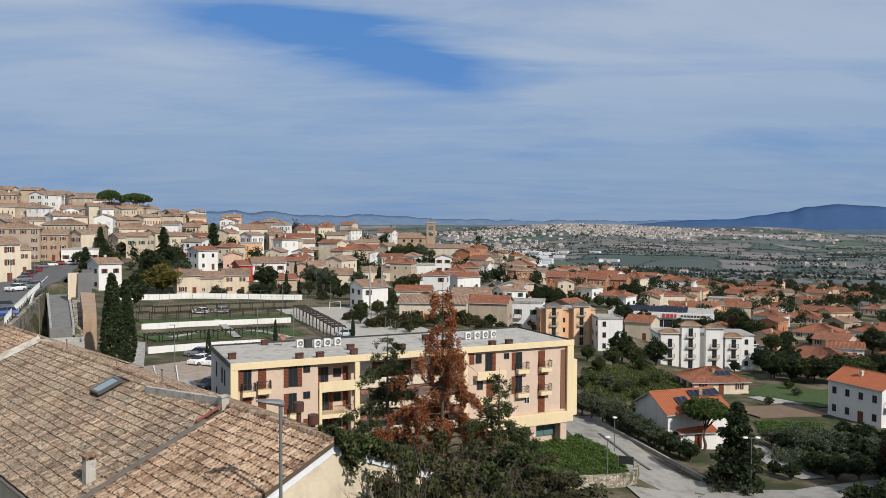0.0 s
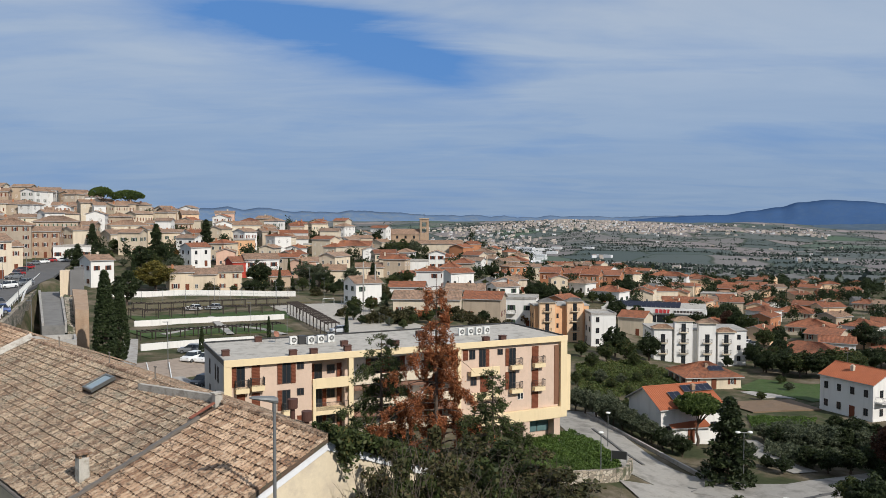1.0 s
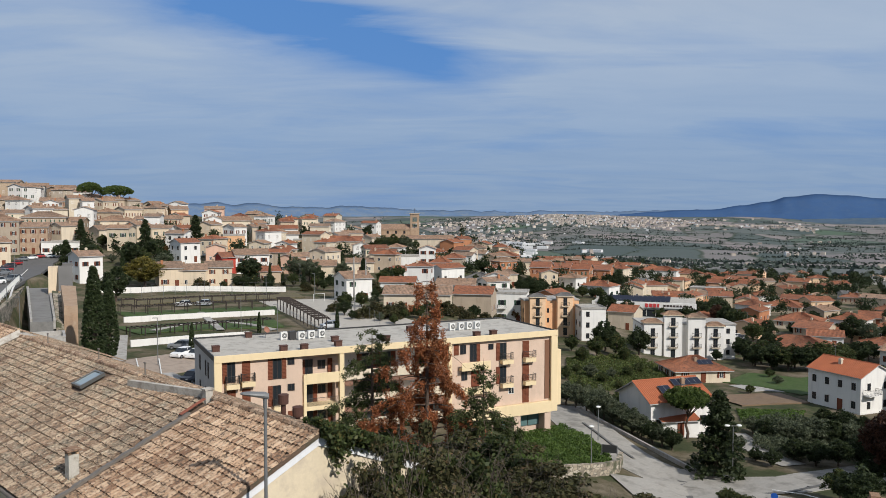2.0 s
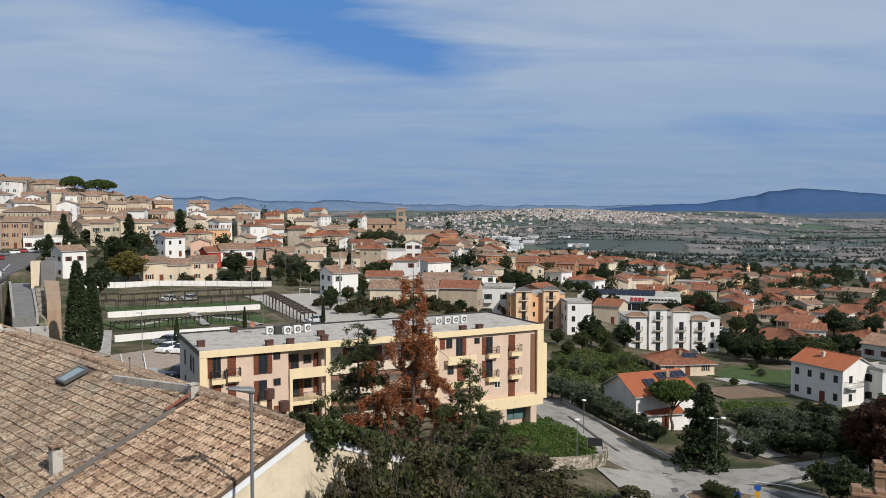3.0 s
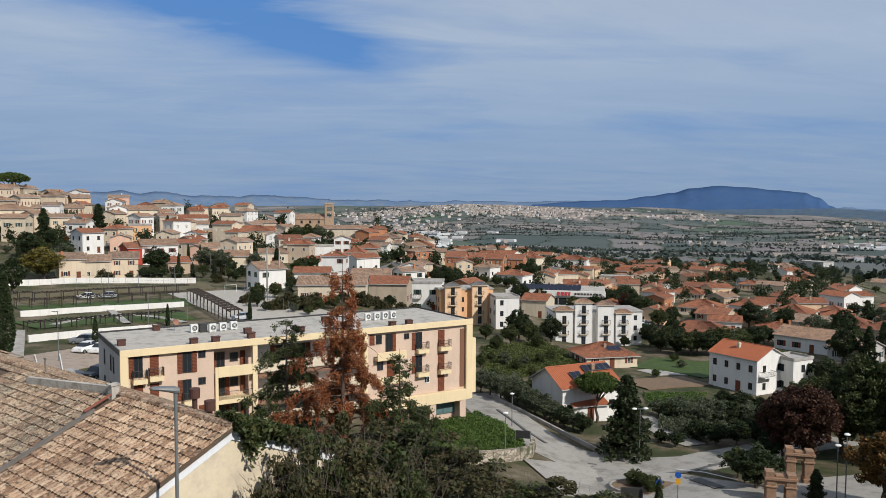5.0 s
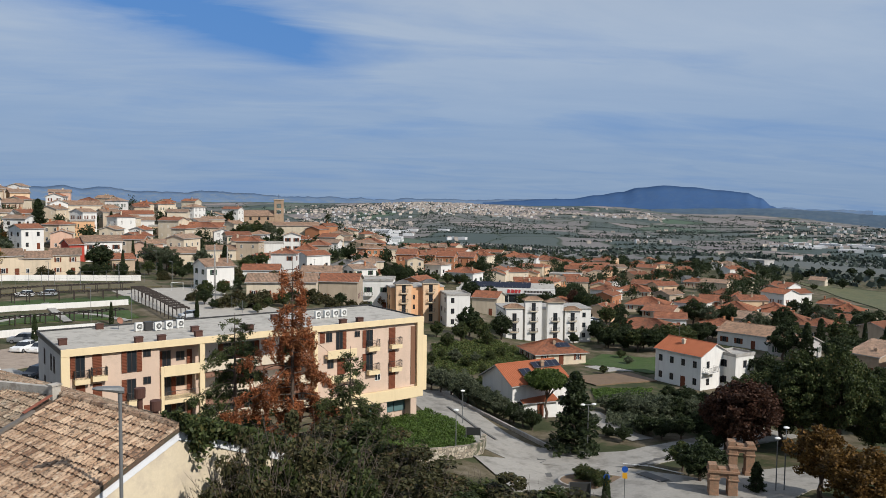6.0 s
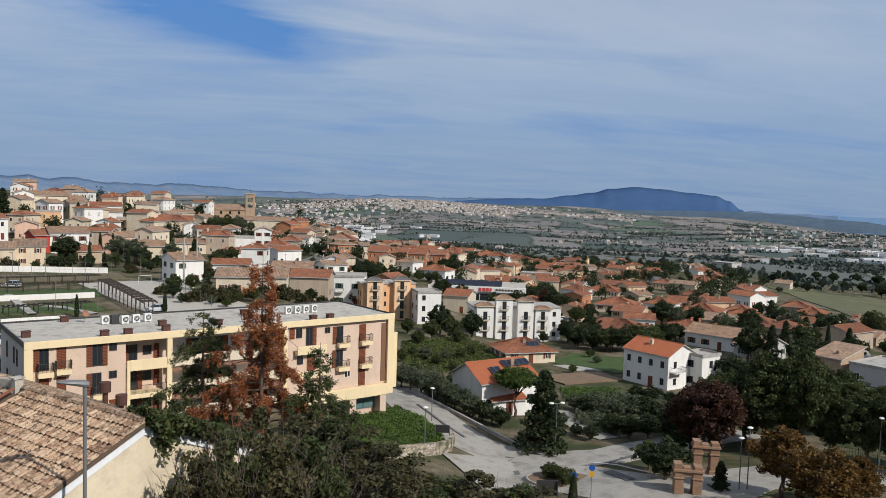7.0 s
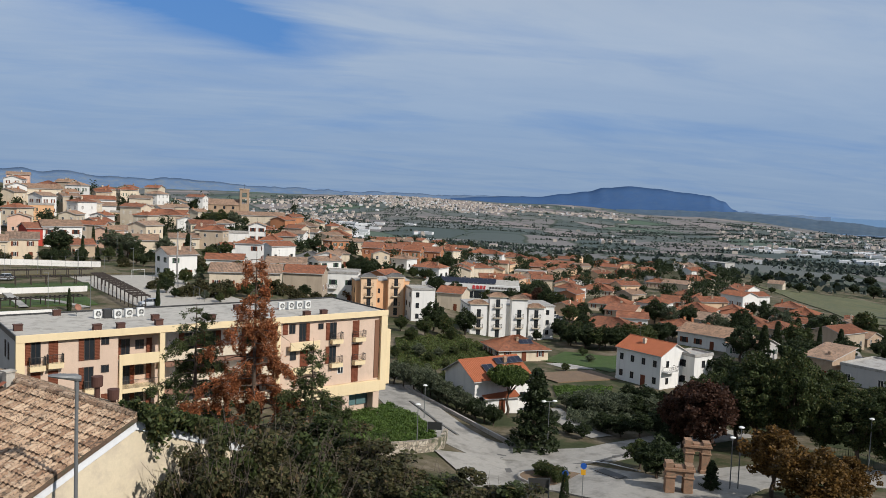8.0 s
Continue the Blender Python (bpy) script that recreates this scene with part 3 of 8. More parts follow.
def leaf_mesh(name, points, size, rng, mat, flat=0.0, stretch=1.6):
    V, F = leaves(points, size, rng, flat, stretch)
    me = bpy.data.meshes.new(name)
    n = len(F)
    me.vertices.add(4 * n)
    me.vertices.foreach_set("co", V.astype(np.float32).ravel())
    me.loops.add(4 * n)
    me.loops.foreach_set("vertex_index", F.astype(np.int32).ravel())
    me.polygons.add(n)
    me.polygons.foreach_set("loop_start", np.arange(0, 4 * n, 4, dtype=np.int32))
    me.update(calc_edges=True)
    me.materials.append(mat)
    return me


def clump_points(centres, radius, per, rng, squash=0.8):
    out = []
    for c in centres:
        d = rng.normal(size=(per, 3))
        d /= np.linalg.norm(d, axis=1)[:, None]
        d *= (rng.uniform(0.25, 1, size=(per, 1)) ** 0.5) * radius * rng.uniform(0.7, 1.25)
        d[:, 2] *= squash
        out.append(np.asarray(c) + d)
    return np.concatenate(out)


def crown_centres(form, n, rng):
    """Where the clumps of a crown sit, in a tree 1 m high."""
    out = []
    while len(out) < n:
        if form == "round":
            p = rng.normal(size=3)
            p = p / np.linalg.norm(p) * rng.uniform(0.45, 1) ** 0.5
            lump = 1 + 0.25 * math.sin(5 * p[0] + 2) * math.sin(4 * p[1] + 1)
            out.append((p[0] * 0.34 * lump, p[1] * 0.34 * lump, 0.62 + p[2] * 0.33 * lump))
        elif form == "cypress":
            h = rng.uniform(0.03, 0.985)
            r = 0.105 * (1 - h) ** 0.6 * min(1, (h + 0.2) * 2.2) * rng.uniform(0.8, 1.0)
            a = rng.uniform(0, 6.28)
            out.append((r * math.cos(a), r * math.sin(a), h))
        elif form == "conifer":
            h = rng.uniform(0.10, 0.97) ** 1.0
            tier = 0.72 + 0.28 * math.cos(h * 75)
            r = 0.36 * (1 - h) ** 0.85 * tier * rng.uniform(0.45, 1.08)
            a = rng.uniform(0, 6.28)
            out.append((r * math.cos(a), r * math.sin(a), h - r * 0.25))
        elif form == "umbrella":
            a, r = rng.uniform(0, 6.28), rng.uniform(0, 1) ** 0.5
            lump = 1 + 0.12 * math.sin(3 * a + 1)
            top = 0.74 + 0.25 * math.sqrt(max(0, 1 - r * r))
            z = rng.uniform(0.72, top) if rng.uniform() < 0.35 else top
            out.append((r * 0.42 * lump * math.cos(a), r * 0.42 * lump * math.sin(a), z))
        elif form == "ball":
            p = rng.normal(size=3)
            p = p / np.linalg.norm(p) * rng.uniform(0.4, 1) ** 0.5
            out.append((p[0] * 0.36, p[1] * 0.36, 0.77 + p[2] * (0.21 if p[2] > 0 else 0.15)))
        elif form == "bank":
            p = rng.normal(size=3)
            p = p / np.linalg.norm(p) * rng.uniform(0.3, 1) ** 0.4
            lump = 1 + 0.3 * math.sin(7 * p[0] + 1) * math.sin(6 * p[1] + 2)
            out.append((p[0] * 0.21 * lump, p[1] * 0.21 * lump, abs(p[2]) * 0.93 * (0.8 + 0.2 * lump)))
        elif form == "bush":
            p = rng.normal(size=3)
            p = p / np.linalg.norm(p) * rng.uniform(0.3, 1) ** 0.4
            out.append((p[0] * 0.62, p[1] * 0.62, abs(p[2]) * 0.92))
    return out


def trunk_mesh(form, rng, crown):
    bm = bmesh.new()
    top = {"round": 0.6, "cypress": 0.8, "conifer": 0.94, "umbrella": 0.82, "bush": 0.3, "bank": 0.5, "ball": 0.7}[form]
    thick = {"round": 0.035, "cypress": 0.02, "conifer": 0.024, "umbrella": 0.03, "bush": 0.03, "bank": 0.012, "ball": 0.03}[form]
    pts = [Vector((0, 0, -0.04))]
    for k in range(1, 6):
        pts.append(Vector((rng.normal() * 0.012, rng.normal() * 0.012, top * k / 5)))
    for k in range(5):
        rod(bm, pts[k], pts[k + 1], thick * (1 - k * 0.16), thick * (1 - (k + 1) * 0.16), n=7)
    if form in ("round", "umbrella", "bush", "conifer", "ball"):
        for k in range(9 if form != "conifer" else 26):
            c = Vector(crown[int(rng.integers(len(crown)))])
            s = pts[3] if form in ("umbrella", "ball") else pts[int(rng.integers(2, 4))] if form != "conifer" else Vector((0, 0, c.z + 0.03))
            rod(bm, s, c, thick * 0.4, thick * 0.1, n=5)
    return finish("trunk", bm, BARK)


TREES = {}
TREE_RNG = random.Random(11)
KINDS = {
    # form, clumps, clump radius, leaves each, leaf size, leaf material, words
    "broad": ("round", 150, 0.075, 34, 0.034, GREEN, "broad-leaved tree with a full green crown", "tree"),
    "dark": ("round", 150, 0.075, 34, 0.032, DEEP, "dark evergreen oak with a dense crown", "tree"),
    "olive": ("round", 110, 0.085, 30, 0.036, OLIVE, "grey-green olive tree on open ground", "tree"),
    "plum": ("round", 190, 0.07, 60, 0.024, PLUM, "purple-leaved tree beside the street", "tree"),
    "golden": ("round", 190, 0.075, 60, 0.026, GOLDEN, "broad tree turning yellow-green in autumn", "tree"),
    "amber": ("round", 190, 0.07, 60, 0.024, AMBER, "tree with brown and amber autumn leaves", "tree"),
    "cypress": ("cypress", 1300, 0.013, 15, 0.0115, CYPRESS, "slim dark green cypress", "tree"),
    "conifer": ("conifer", 260, 0.045, 26, 0.022, DEEP, "dark conifer with tiered branches", "tree"),
    "umbrella": ("umbrella", 230, 0.05, 40, 0.022, PINE, "umbrella pine with a flat spreading crown", "tree"),
    "ballpine": ("ball", 300, 0.055, 60, 0.022, PINE, "round-crowned stone pine in a garden", "tree"),
    "bush": ("bush", 90, 0.16, 34, 0.07, SCRUB, "rounded green garden shrub", "shrub"),
    "tallbroad": ("round", 260, 0.06, 90, 0.017, GREEN, "tall broad-leaved park tree with a dark crown", "tree"),
}


def tree(kind, x, y, height, z=None, spread=1.0, label="", group=""):
    form, n, cr, per, size, mat, words, cat = KINDS[kind]
    z = ground(x, y) if z is None else z
    variant = TREE_RNG.randrange(2)
    m = pose(x, y, z, 0, 0, TREE_RNG.uniform(0, 360)) @ Matrix.Diagonal((height * spread, height * spread, height, 1))
    if (kind, variant) in TREES:
        proto = TREES[kind, variant]
        ob = copy_thing(proto, m @ Matrix.Diagonal((1 / proto.scale.x, 1 / proto.scale.y, 1 / proto.scale.z, 1)))
    else:
        rng = np.random.default_rng(len(TREES) * 7 + 3)
        crown = crown_centres(form, n, rng)
        ob = thing(cat, Matrix(), words, cat)
        part("trunk", trunk_mesh(form, rng, crown), None, ob)
        part("crown", leaf_mesh("crown", clump_points(crown, cr, per, rng), size, rng, mat, stretch=2.2 if mat in (DEEP, RUST) else 1.6), None, ob)
        TREES[kind, variant] = ob
        ob.matrix_basis = m
    ob["label"], ob["group"] = label or words, group or {"cypress": "cypresses", "conifer": "conifers"}.get(kind, "trees of the town")
    return ob

# ---- the apartment block across the way ----
PEACHWALL = material("peach_brick", (0.62, 0.465, 0.36), vary=0.1, second=(0.58, 0.44, 0.34), streak=0.12, bump=0.3)
CREAMPAINT = material("pale_yellow_paint", (0.74, 0.595, 0.37), vary=0.06, streak=0.15)
BITUMEN = material("roof_felt", (0.46, 0.43, 0.38), vary=0.15, second=(0.33, 0.31, 0.27), bump=0.5)
AWNING = material("brown_awning", (0.20, 0.11, 0.075), vary=0.12)
BROWNPANEL = material("brown_panel", (0.20, 0.10, 0.06), vary=0.12)
TEALGLASS = plain("teal_glass", (0.10, 0.17, 0.17), 0.1)
CURTAIN = material("curtain_behind_glass", (0.42, 0.42, 0.40), vary=0.1)
ACWHITE = material("enamelled_metal", (0.66, 0.66, 0.63), vary=0.06, rough=0.5)
POTMAT = material("terracotta_brick", (0.10, 0.048, 0.036), vary=0.25)


def slab(parent, name, mat, x0, x1, y0, y1, z0, z1, label=""):
    bm = bmesh.new()
    vs = box(bm, x0, x1, y0, y1, z0, z1)
    bmesh.ops.bevel(bm, geom=list(bm.edges), offset=0.02, segments=1, affect="EDGES")
    return part(name, bm, mat, parent, label)


def french_door(parent, x, y, z, w=1.0, h=2.35, shut="open"):
    """A glazed door with brown louvred shutters, folded open or closed."""
    if shut == "closed":
        d = part("shuttered_door", shutter_mesh(w / 2 - 0.01, h, SHUTTER), None, parent, m=pose(x - w / 4, y, z))
        part("shutter", shutter_mesh(w / 2 - 0.01, h, SHUTTER), None, d, m=pose(w / 2, 0, 0))
        return
    win = add_window(parent, pose(x, y, z), w, h, "dark")
    for s in ((-1, 1) if shut == "open" else (-1,) if shut == "left" else (1,)):
        part("shutter", shutter_mesh(w / 2, h, SHUTTER), None, win, m=pose(s * (w * 0.75 + 0.03), -0.03, 0))


def rail_bars(parent, runs, z, step):
    """A handrail over single upright bars along straight runs."""
    if "bar" not in SHARED:
        bm = bmesh.new()
        rod(bm, (0, 0, 0), (0, 0, 0.95), 0.014, n=4)
        SHARED["bar"] = finish("bar", bm, IRON)
    for a, c in runs:
        bm = bmesh.new()
        rod(bm, (*a, z + 0.95), (*c, z + 0.95), 0.028, n=4)
        part("handrail", bm, IRON, parent)
        n = int(math.hypot(c[0] - a[0], c[1] - a[1]) / step)
        for k in range(n + 1):
            part("bar", SHARED["bar"], None, parent, m=pose(a[0] + (c[0] - a[0]) * k / n, a[1] + (c[1] - a[1]) * k / n, z))


def small_balcony(parent, x, y, z, w=1.5):
    bm = bmesh.new()
    box(bm, -w / 2, w / 2, -0.75, 0.0, -0.55, 0.0)
    b = part("balcony", bm, CREAMPAINT, parent, "pale yellow balcony box", m=pose(x, y, z))
    rail_bars(b, [((-w / 2, -0.75), (w / 2, -0.75)), ((-w / 2, -0.75), (-w / 2, 0)), ((w / 2, -0.75), (w / 2, 0))], 0.0, 0.12)


def apartment_block():
    ob = thing("apartment_block", pose(-23.9, 87.3, 0.2, 0, 0, 25.1), "peach brick apartment block with a pale yellow concrete frame", "apartment building")
    S = lambda *a, **k: slab(ob, *a, **k)
    # main body and flat roof
    S("wall", PEACHWALL, 0.35, 10.2, 0.35, 14.9, -6, 13.0)
    # grey skin over the end wall: its shade is put into the colour
    S("side_wall", WALL["grey"], 0.02, 0.345, 0.36, 14.95, -6, 13.0, label="end wall with its shade put in as grey colour")
    S("wall", PEACHWALL, 10.2, 15.3, 2.2, 14.9, -6, 13.0)
    S("wall", WALL["white"], 15.3, 30.0, 3.6, 14.9, -6, 13.0, label="white rendered recessed wall")
    S("wall", PEACHWALL, 30.0, 46.0, 0.4, 14.9, 3.9, 13.0)
    S("ground_floor_wall", PEACHWALL, 30.0, 45.9, 1.6, 14.9, -6, 3.9)
    S("roof", BITUMEN, 0.05, 46.4, 0.1, 15.1, 13.004, 13.5, label="flat grey roof covered with felt")
    S("parapet", CREAMPAINT, -0.1, 46.5, -0.12, 0.1, 12.95, 13.75, label="pale yellow fascia")
    S("parapet", IRON, -0.1, 0.05, 0.1, 15.2, 13.1, 13.7)
    S("parapet", IRON, 0.05, 46.4, 15.1, 15.25, 13.1, 13.7)
    S("parapet", IRON, 46.4, 46.5, 0.1, 15.2, 13.1, 13.7)
    # frame of the left wing
    S("column", CREAMPAINT, -0.1, 0.75, -0.1, 0.34, -5, 12.94)
    S("column", CREAMPAINT, 10.25, 10.6, 0.0, 0.34, -5, 10.7)
    S("column", CREAMPAINT, 14.7, 15.3, -0.05, 0.5, -5, 12.94)
    S("loggia_parapet", CREAMPAINT, 10.6, 14.7, 0.0, 0.15, 9.5, 10.75)
    S("loggia_floor", CONCRETE, 10.22, 14.7, 0.152, 2.2, 9.5, 9.8)
    S("loggia_floor", CREAMPAINT, 10.6, 14.7, 0.0, 2.2, 6.3, 6.8)
    S("loggia_floor", CREAMPAINT, 10.6, 14.7, 0.0, 2.2, 3.2, 3.6)
    for z in (9.82, 6.82, 3.65):
        french_door(ob, 11.5, 2.2, z, 1.0, 2.3, "left" if z > 9 else "open")
        add_window(ob, pose(13.1, 2.2, z + 1.0), 1.0, 1.1, "dark")
        part("shutter", shutter_mesh(0.6, 1.9, SHUTTER), None, ob, m=pose(14.15, 2.1, z + 0.35))
    rail_bars(ob, [((10.6, 0.1), (14.7, 0.1))], 6.8, 0.12)
    # openings of the left wing
    french_door(ob, 1.85, 0.35, 10.5, 0.95, 2.35, "left")
    french_door(ob, 3.55, 0.35, 10.5, 0.95, 2.35, "closed")
    small_balcony(ob, 1.95, 0.35, 10.4)
    small_balcony(ob, 3.7, 0.35, 10.55)
    french_door(ob, 1.85, 0.35, 7.3, 0.95, 2.35, "closed")
    french_door(ob, 3.55, 0.35, 7.3, 0.95, 2.35, "closed")
    french_door(ob, 7.15, 0.35, 10.45, 1.05, 2.45, "open")
    add_window(ob, pose(8.8, 0.35, 12.0), 0.85, 0.85, "dark")
    add_window(ob, pose(8.8, 0.35, 8.9), 0.85, 0.85, "dark")
    french_door(ob, 7.1, 0.35, 7.3, 1.0, 2.4, "left")
    small_balcony(ob, 7.2, 0.35, 7.3, 1.2)
    french_door(ob, 8.9, 0.35, 4.2, 1.0, 2.3, "closed")
    # end wall windows
    for y in (4.5, 6.3, 10.5):
        for z in (10.8, 7.6):
            part("window", window_mesh(0.75, 1.9, "dark")[0], None, ob, m=pose(0.02, y, z - 0.4, 0, 0, -90))
            part("pane", window_mesh(0.75, 1.9, "dark")[1], None, ob, m=pose(0.02, y, z - 0.4, 0, 0, -90))
    # terraces between the wings
    for z in (9.7, 6.6, 3.5):
        S("terrace_floor", WALL["cream"], 15.3, 30.0, 0.9, 3.6, z - 0.35, z)
        S("terrace_parapet", WALL["cream"], 15.3, 30.0, 0.75, 0.9, z - 0.35, z + 0.85)
        for k in range(5):
            if (k * 7 + int(z)) % 3:
                french_door(ob, 16.8 + k * 2.7, 3.6, z + 0.02, 1.3, 2.3, "open")
    for x0, z in ((15.6, 8.6), (15.6, 5.2), (21.0, 8.6), (25.2, 5.2)):
        bm = bmesh.new()
        v = [bm.verts.new(p) for p in ((x0, 2.4, z + 1.5), (x0 + 4.2, 2.4, z + 1.5), (x0 + 4.2, 0.5, z + 0.3), (x0, 0.5, z + 0.3), (x0, 2.4, z + 1.42), (x0 + 4.2, 2.4, z + 1.42), (x0 + 4.2, 0.5, z + 0.1), (x0, 0.5, z + 0.1))]
        for q in ((0, 1, 2, 3), (7, 6, 5, 4), (0, 4, 5, 1), (1, 5, 6, 2), (2, 6, 7, 3), (3, 7, 4, 0)):
            bm.faces.new([v[i] for i in q])
        part("awning", bm, AWNING, ob, "brown sun awning, rolled half out")
    # frame and openings of the right wing
    S("column", CREAMPAINT, 29.5, 30.0, -0.05, 0.6, -5, 12.94)
    S("column", CREAMPAINT, 45.4, 46.45, -0.1, 0.6, 2.4, 12.94)
    S("column", CREAMPAINT, 46.45, 47.3, 0.3, 3.5, 3.1, 10.9)
    S("recessed_strip", BROWNPANEL, 44.6, 45.4, 0.3, 0.4, 4.2, 12.4)
    S("frame_beam", CREAMPAINT, 30.0, 45.4, -0.12, 1.6, 2.35, 3.88)
    S("loggia_parapet", CREAMPAINT, 31.2, 35.5, -0.5, -0.35, 9.3, 10.4)
    S("loggia_floor", CREAMPAINT, 31.2, 35.5, -0.348, 0.4, 9.3, 9.6)
    S("loggia_floor", CREAMPAINT, 31.2, 35.5, -0.348, 0.4, 6.1, 6.4)
    S("loggia_parapet", CREAMPAINT, 31.2, 35.5, -0.5, -0.35, 6.1, 7.1)
    add_window(ob, pose(31.8, 0.4, 11.4), 0.9, 1.25, "dark")
    part("shutter", shutter_mesh(0.7, 1.4, SHUTTER), None, ob, m=pose(30.8, 0.38, 11.35))
    french_door(ob, 33.3, 0.4, 10.3, 1.0, 2.35, "right")
    french_door(ob, 33.6, 0.4, 6.9, 1.2, 2.35, "closed")
    add_window(ob, pose(32.0, 0.4, 7.9), 0.9, 1.2, "dark")
    add_window(ob, pose(36.0, 0.4, 11.7), 0.8, 0.8, "dark")
    add_window(ob, pose(39.2, 0.4, 5.4), 0.9, 0.9, "white")
    for x, shut in ((37.9, "left"), (41.5, "closed")):
        for z in (10.15, 6.95):
            french_door(ob, x, 0.4, z, 1.05, 2.35, shut)
            small_balcony(ob, x + 0.4, 0.4, z + 0.05, 1.7)
    french_door(ob, 41.5, 0.4, 4.0, 1.05, 2.25, "closed")
    # glazed ground floor
    for x0, x1 in ((37.4, 39.4), (40.6, 42.5), (42.5, 44.4)):
        S("shop_window", TEALGLASS, x0 + 0.05, x1 - 0.05, 1.4, 1.6, 0.4, 2.3, label="greenish shop window")
    for x in (39.5, 44.4):
        S("pillar", PEACHWALL, x, x + 1.0, 0.0, 1.4, -3, 2.35)
    # roof furniture
    for x, y in ((0.9, 4.6), (8.2, 1.4), (10.7, 1.3), (6.7, 13.6), (15.2, 2.0), (15.9, 5.4), (34.1, 0.9), (36.7, 1.0), (28.2, 9.5), (22, 3)):
        bm = bmesh.new()
        box(bm, -0.42, 0.42, -0.35, 0.35, 0, 0.62)
        box(bm, -0.48, 0.48, -0.41, 0.41, 0.62, 0.7)
        part("roof_vent", bm, POTMAT, ob, "dark red brick vent", m=pose(x, y, 13.5))
    for x, y in ((10.3, 9.4), (12.4, 8.6), (13.8, 8.9), (15.3, 9.2), (33.5, 7.0), (34.9, 7.0), (36.2, 7.0), (37.5, 7.0)):
        bm = bmesh.new()
        box(bm, -0.45, 0.45, -0.2, 0.2, 0.1, 1.08)
        for sx in (-0.3, 0.3):
            box(bm, sx - 0.05, sx + 0.05, -0.22, 0.22, 0, 0.1)
        unit = part("air_conditioner", bm, ACWHITE, ob, "white outdoor air-conditioning unit", m=pose(x, y, 13.5, 0, 0, 8))
        bm = bmesh.new()
        rod(bm, (0.06, -0.2, 0.59), (0.06, -0.215, 0.59), 0.34, n=20)
        f = part("fan_grille", bm, IRON, unit)
        bm = bmesh.new()
        for k in range(6):
            a = k * math.pi / 6
            rod(bm, (0.06 - 0.32 * math.cos(a), -0.225, 0.59 - 0.32 * math.sin(a)), (0.06 + 0.32 * math.cos(a), -0.225, 0.59 + 0.32 * math.sin(a)), 0.014, n=4)
        rod(bm, (0.06, -0.22, 0.59), (0.06, -0.235, 0.59), 0.08, n=10)
        part("grille_bars", bm, ACWHITE, unit)
    S("vent_housing", IRON, 11.0, 11.9, 9.0, 9.8, 13.5, 14.6, label="dark metal duct box")
    bm = bmesh.new()
    prev = None
    for k in range(6):
        r, z = 0.09 * k, 0.012 * k * k
        ring = [bm.verts.new((r * math.cos(i * math.pi / 8), r * math.sin(i * math.pi / 8), z)) for i in range(16)] if k else [bm.verts.new((0, 0, 0))]
        if prev:
            for i in range(16):
                bm.faces.new((prev[0], ring[i], ring[(i + 1) % 16]) if len(prev) == 1 else (prev[i], ring[i], ring[(i + 1) % 16], prev[(i + 1) % 16]))
        prev = ring
    dish = part("satellite_dish", bm, material("rusty_dish", (0.32, 0.16, 0.11), vary=0.2), ob, "faded red satellite dish", m=pose(8.6, 12.0, 14.5, 60, 0, 25))
    bm = bmesh.new()
    rod(bm, (0, 0, -0.02), (0, -0.9, -0.5), 0.03, n=5)
    part("bracket", bm, STEEL, dish)
    return ob


apartment_block()

# ---- the near house, seen over its tiled roof ----
NEAR = pose(-4.58, 28.0, 22.16, 0, 0, -45.5)
PITCH = 0.42
GABLE = material("cream_gable_render", (0.68, 0.58, 0.42), vary=0.12, streak=0.25, second=(0.58, 0.49, 0.37), bump=0.35)
WHITEBAND = material("whitewash_band", (0.74, 0.75, 0.76), vary=0.12, streak=0.3)
OLDWASH = material("weathered_whitewash", (0.50, 0.46, 0.40), vary=0.2, second=(0.33, 0.29, 0.24), scale=2.5, streak=0.4, bump=0.6)
LEAD = material("lead_flashing", (0.19, 0.165, 0.14), vary=0.25, rough=0.6)
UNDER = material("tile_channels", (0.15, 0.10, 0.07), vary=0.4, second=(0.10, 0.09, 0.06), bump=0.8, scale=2)


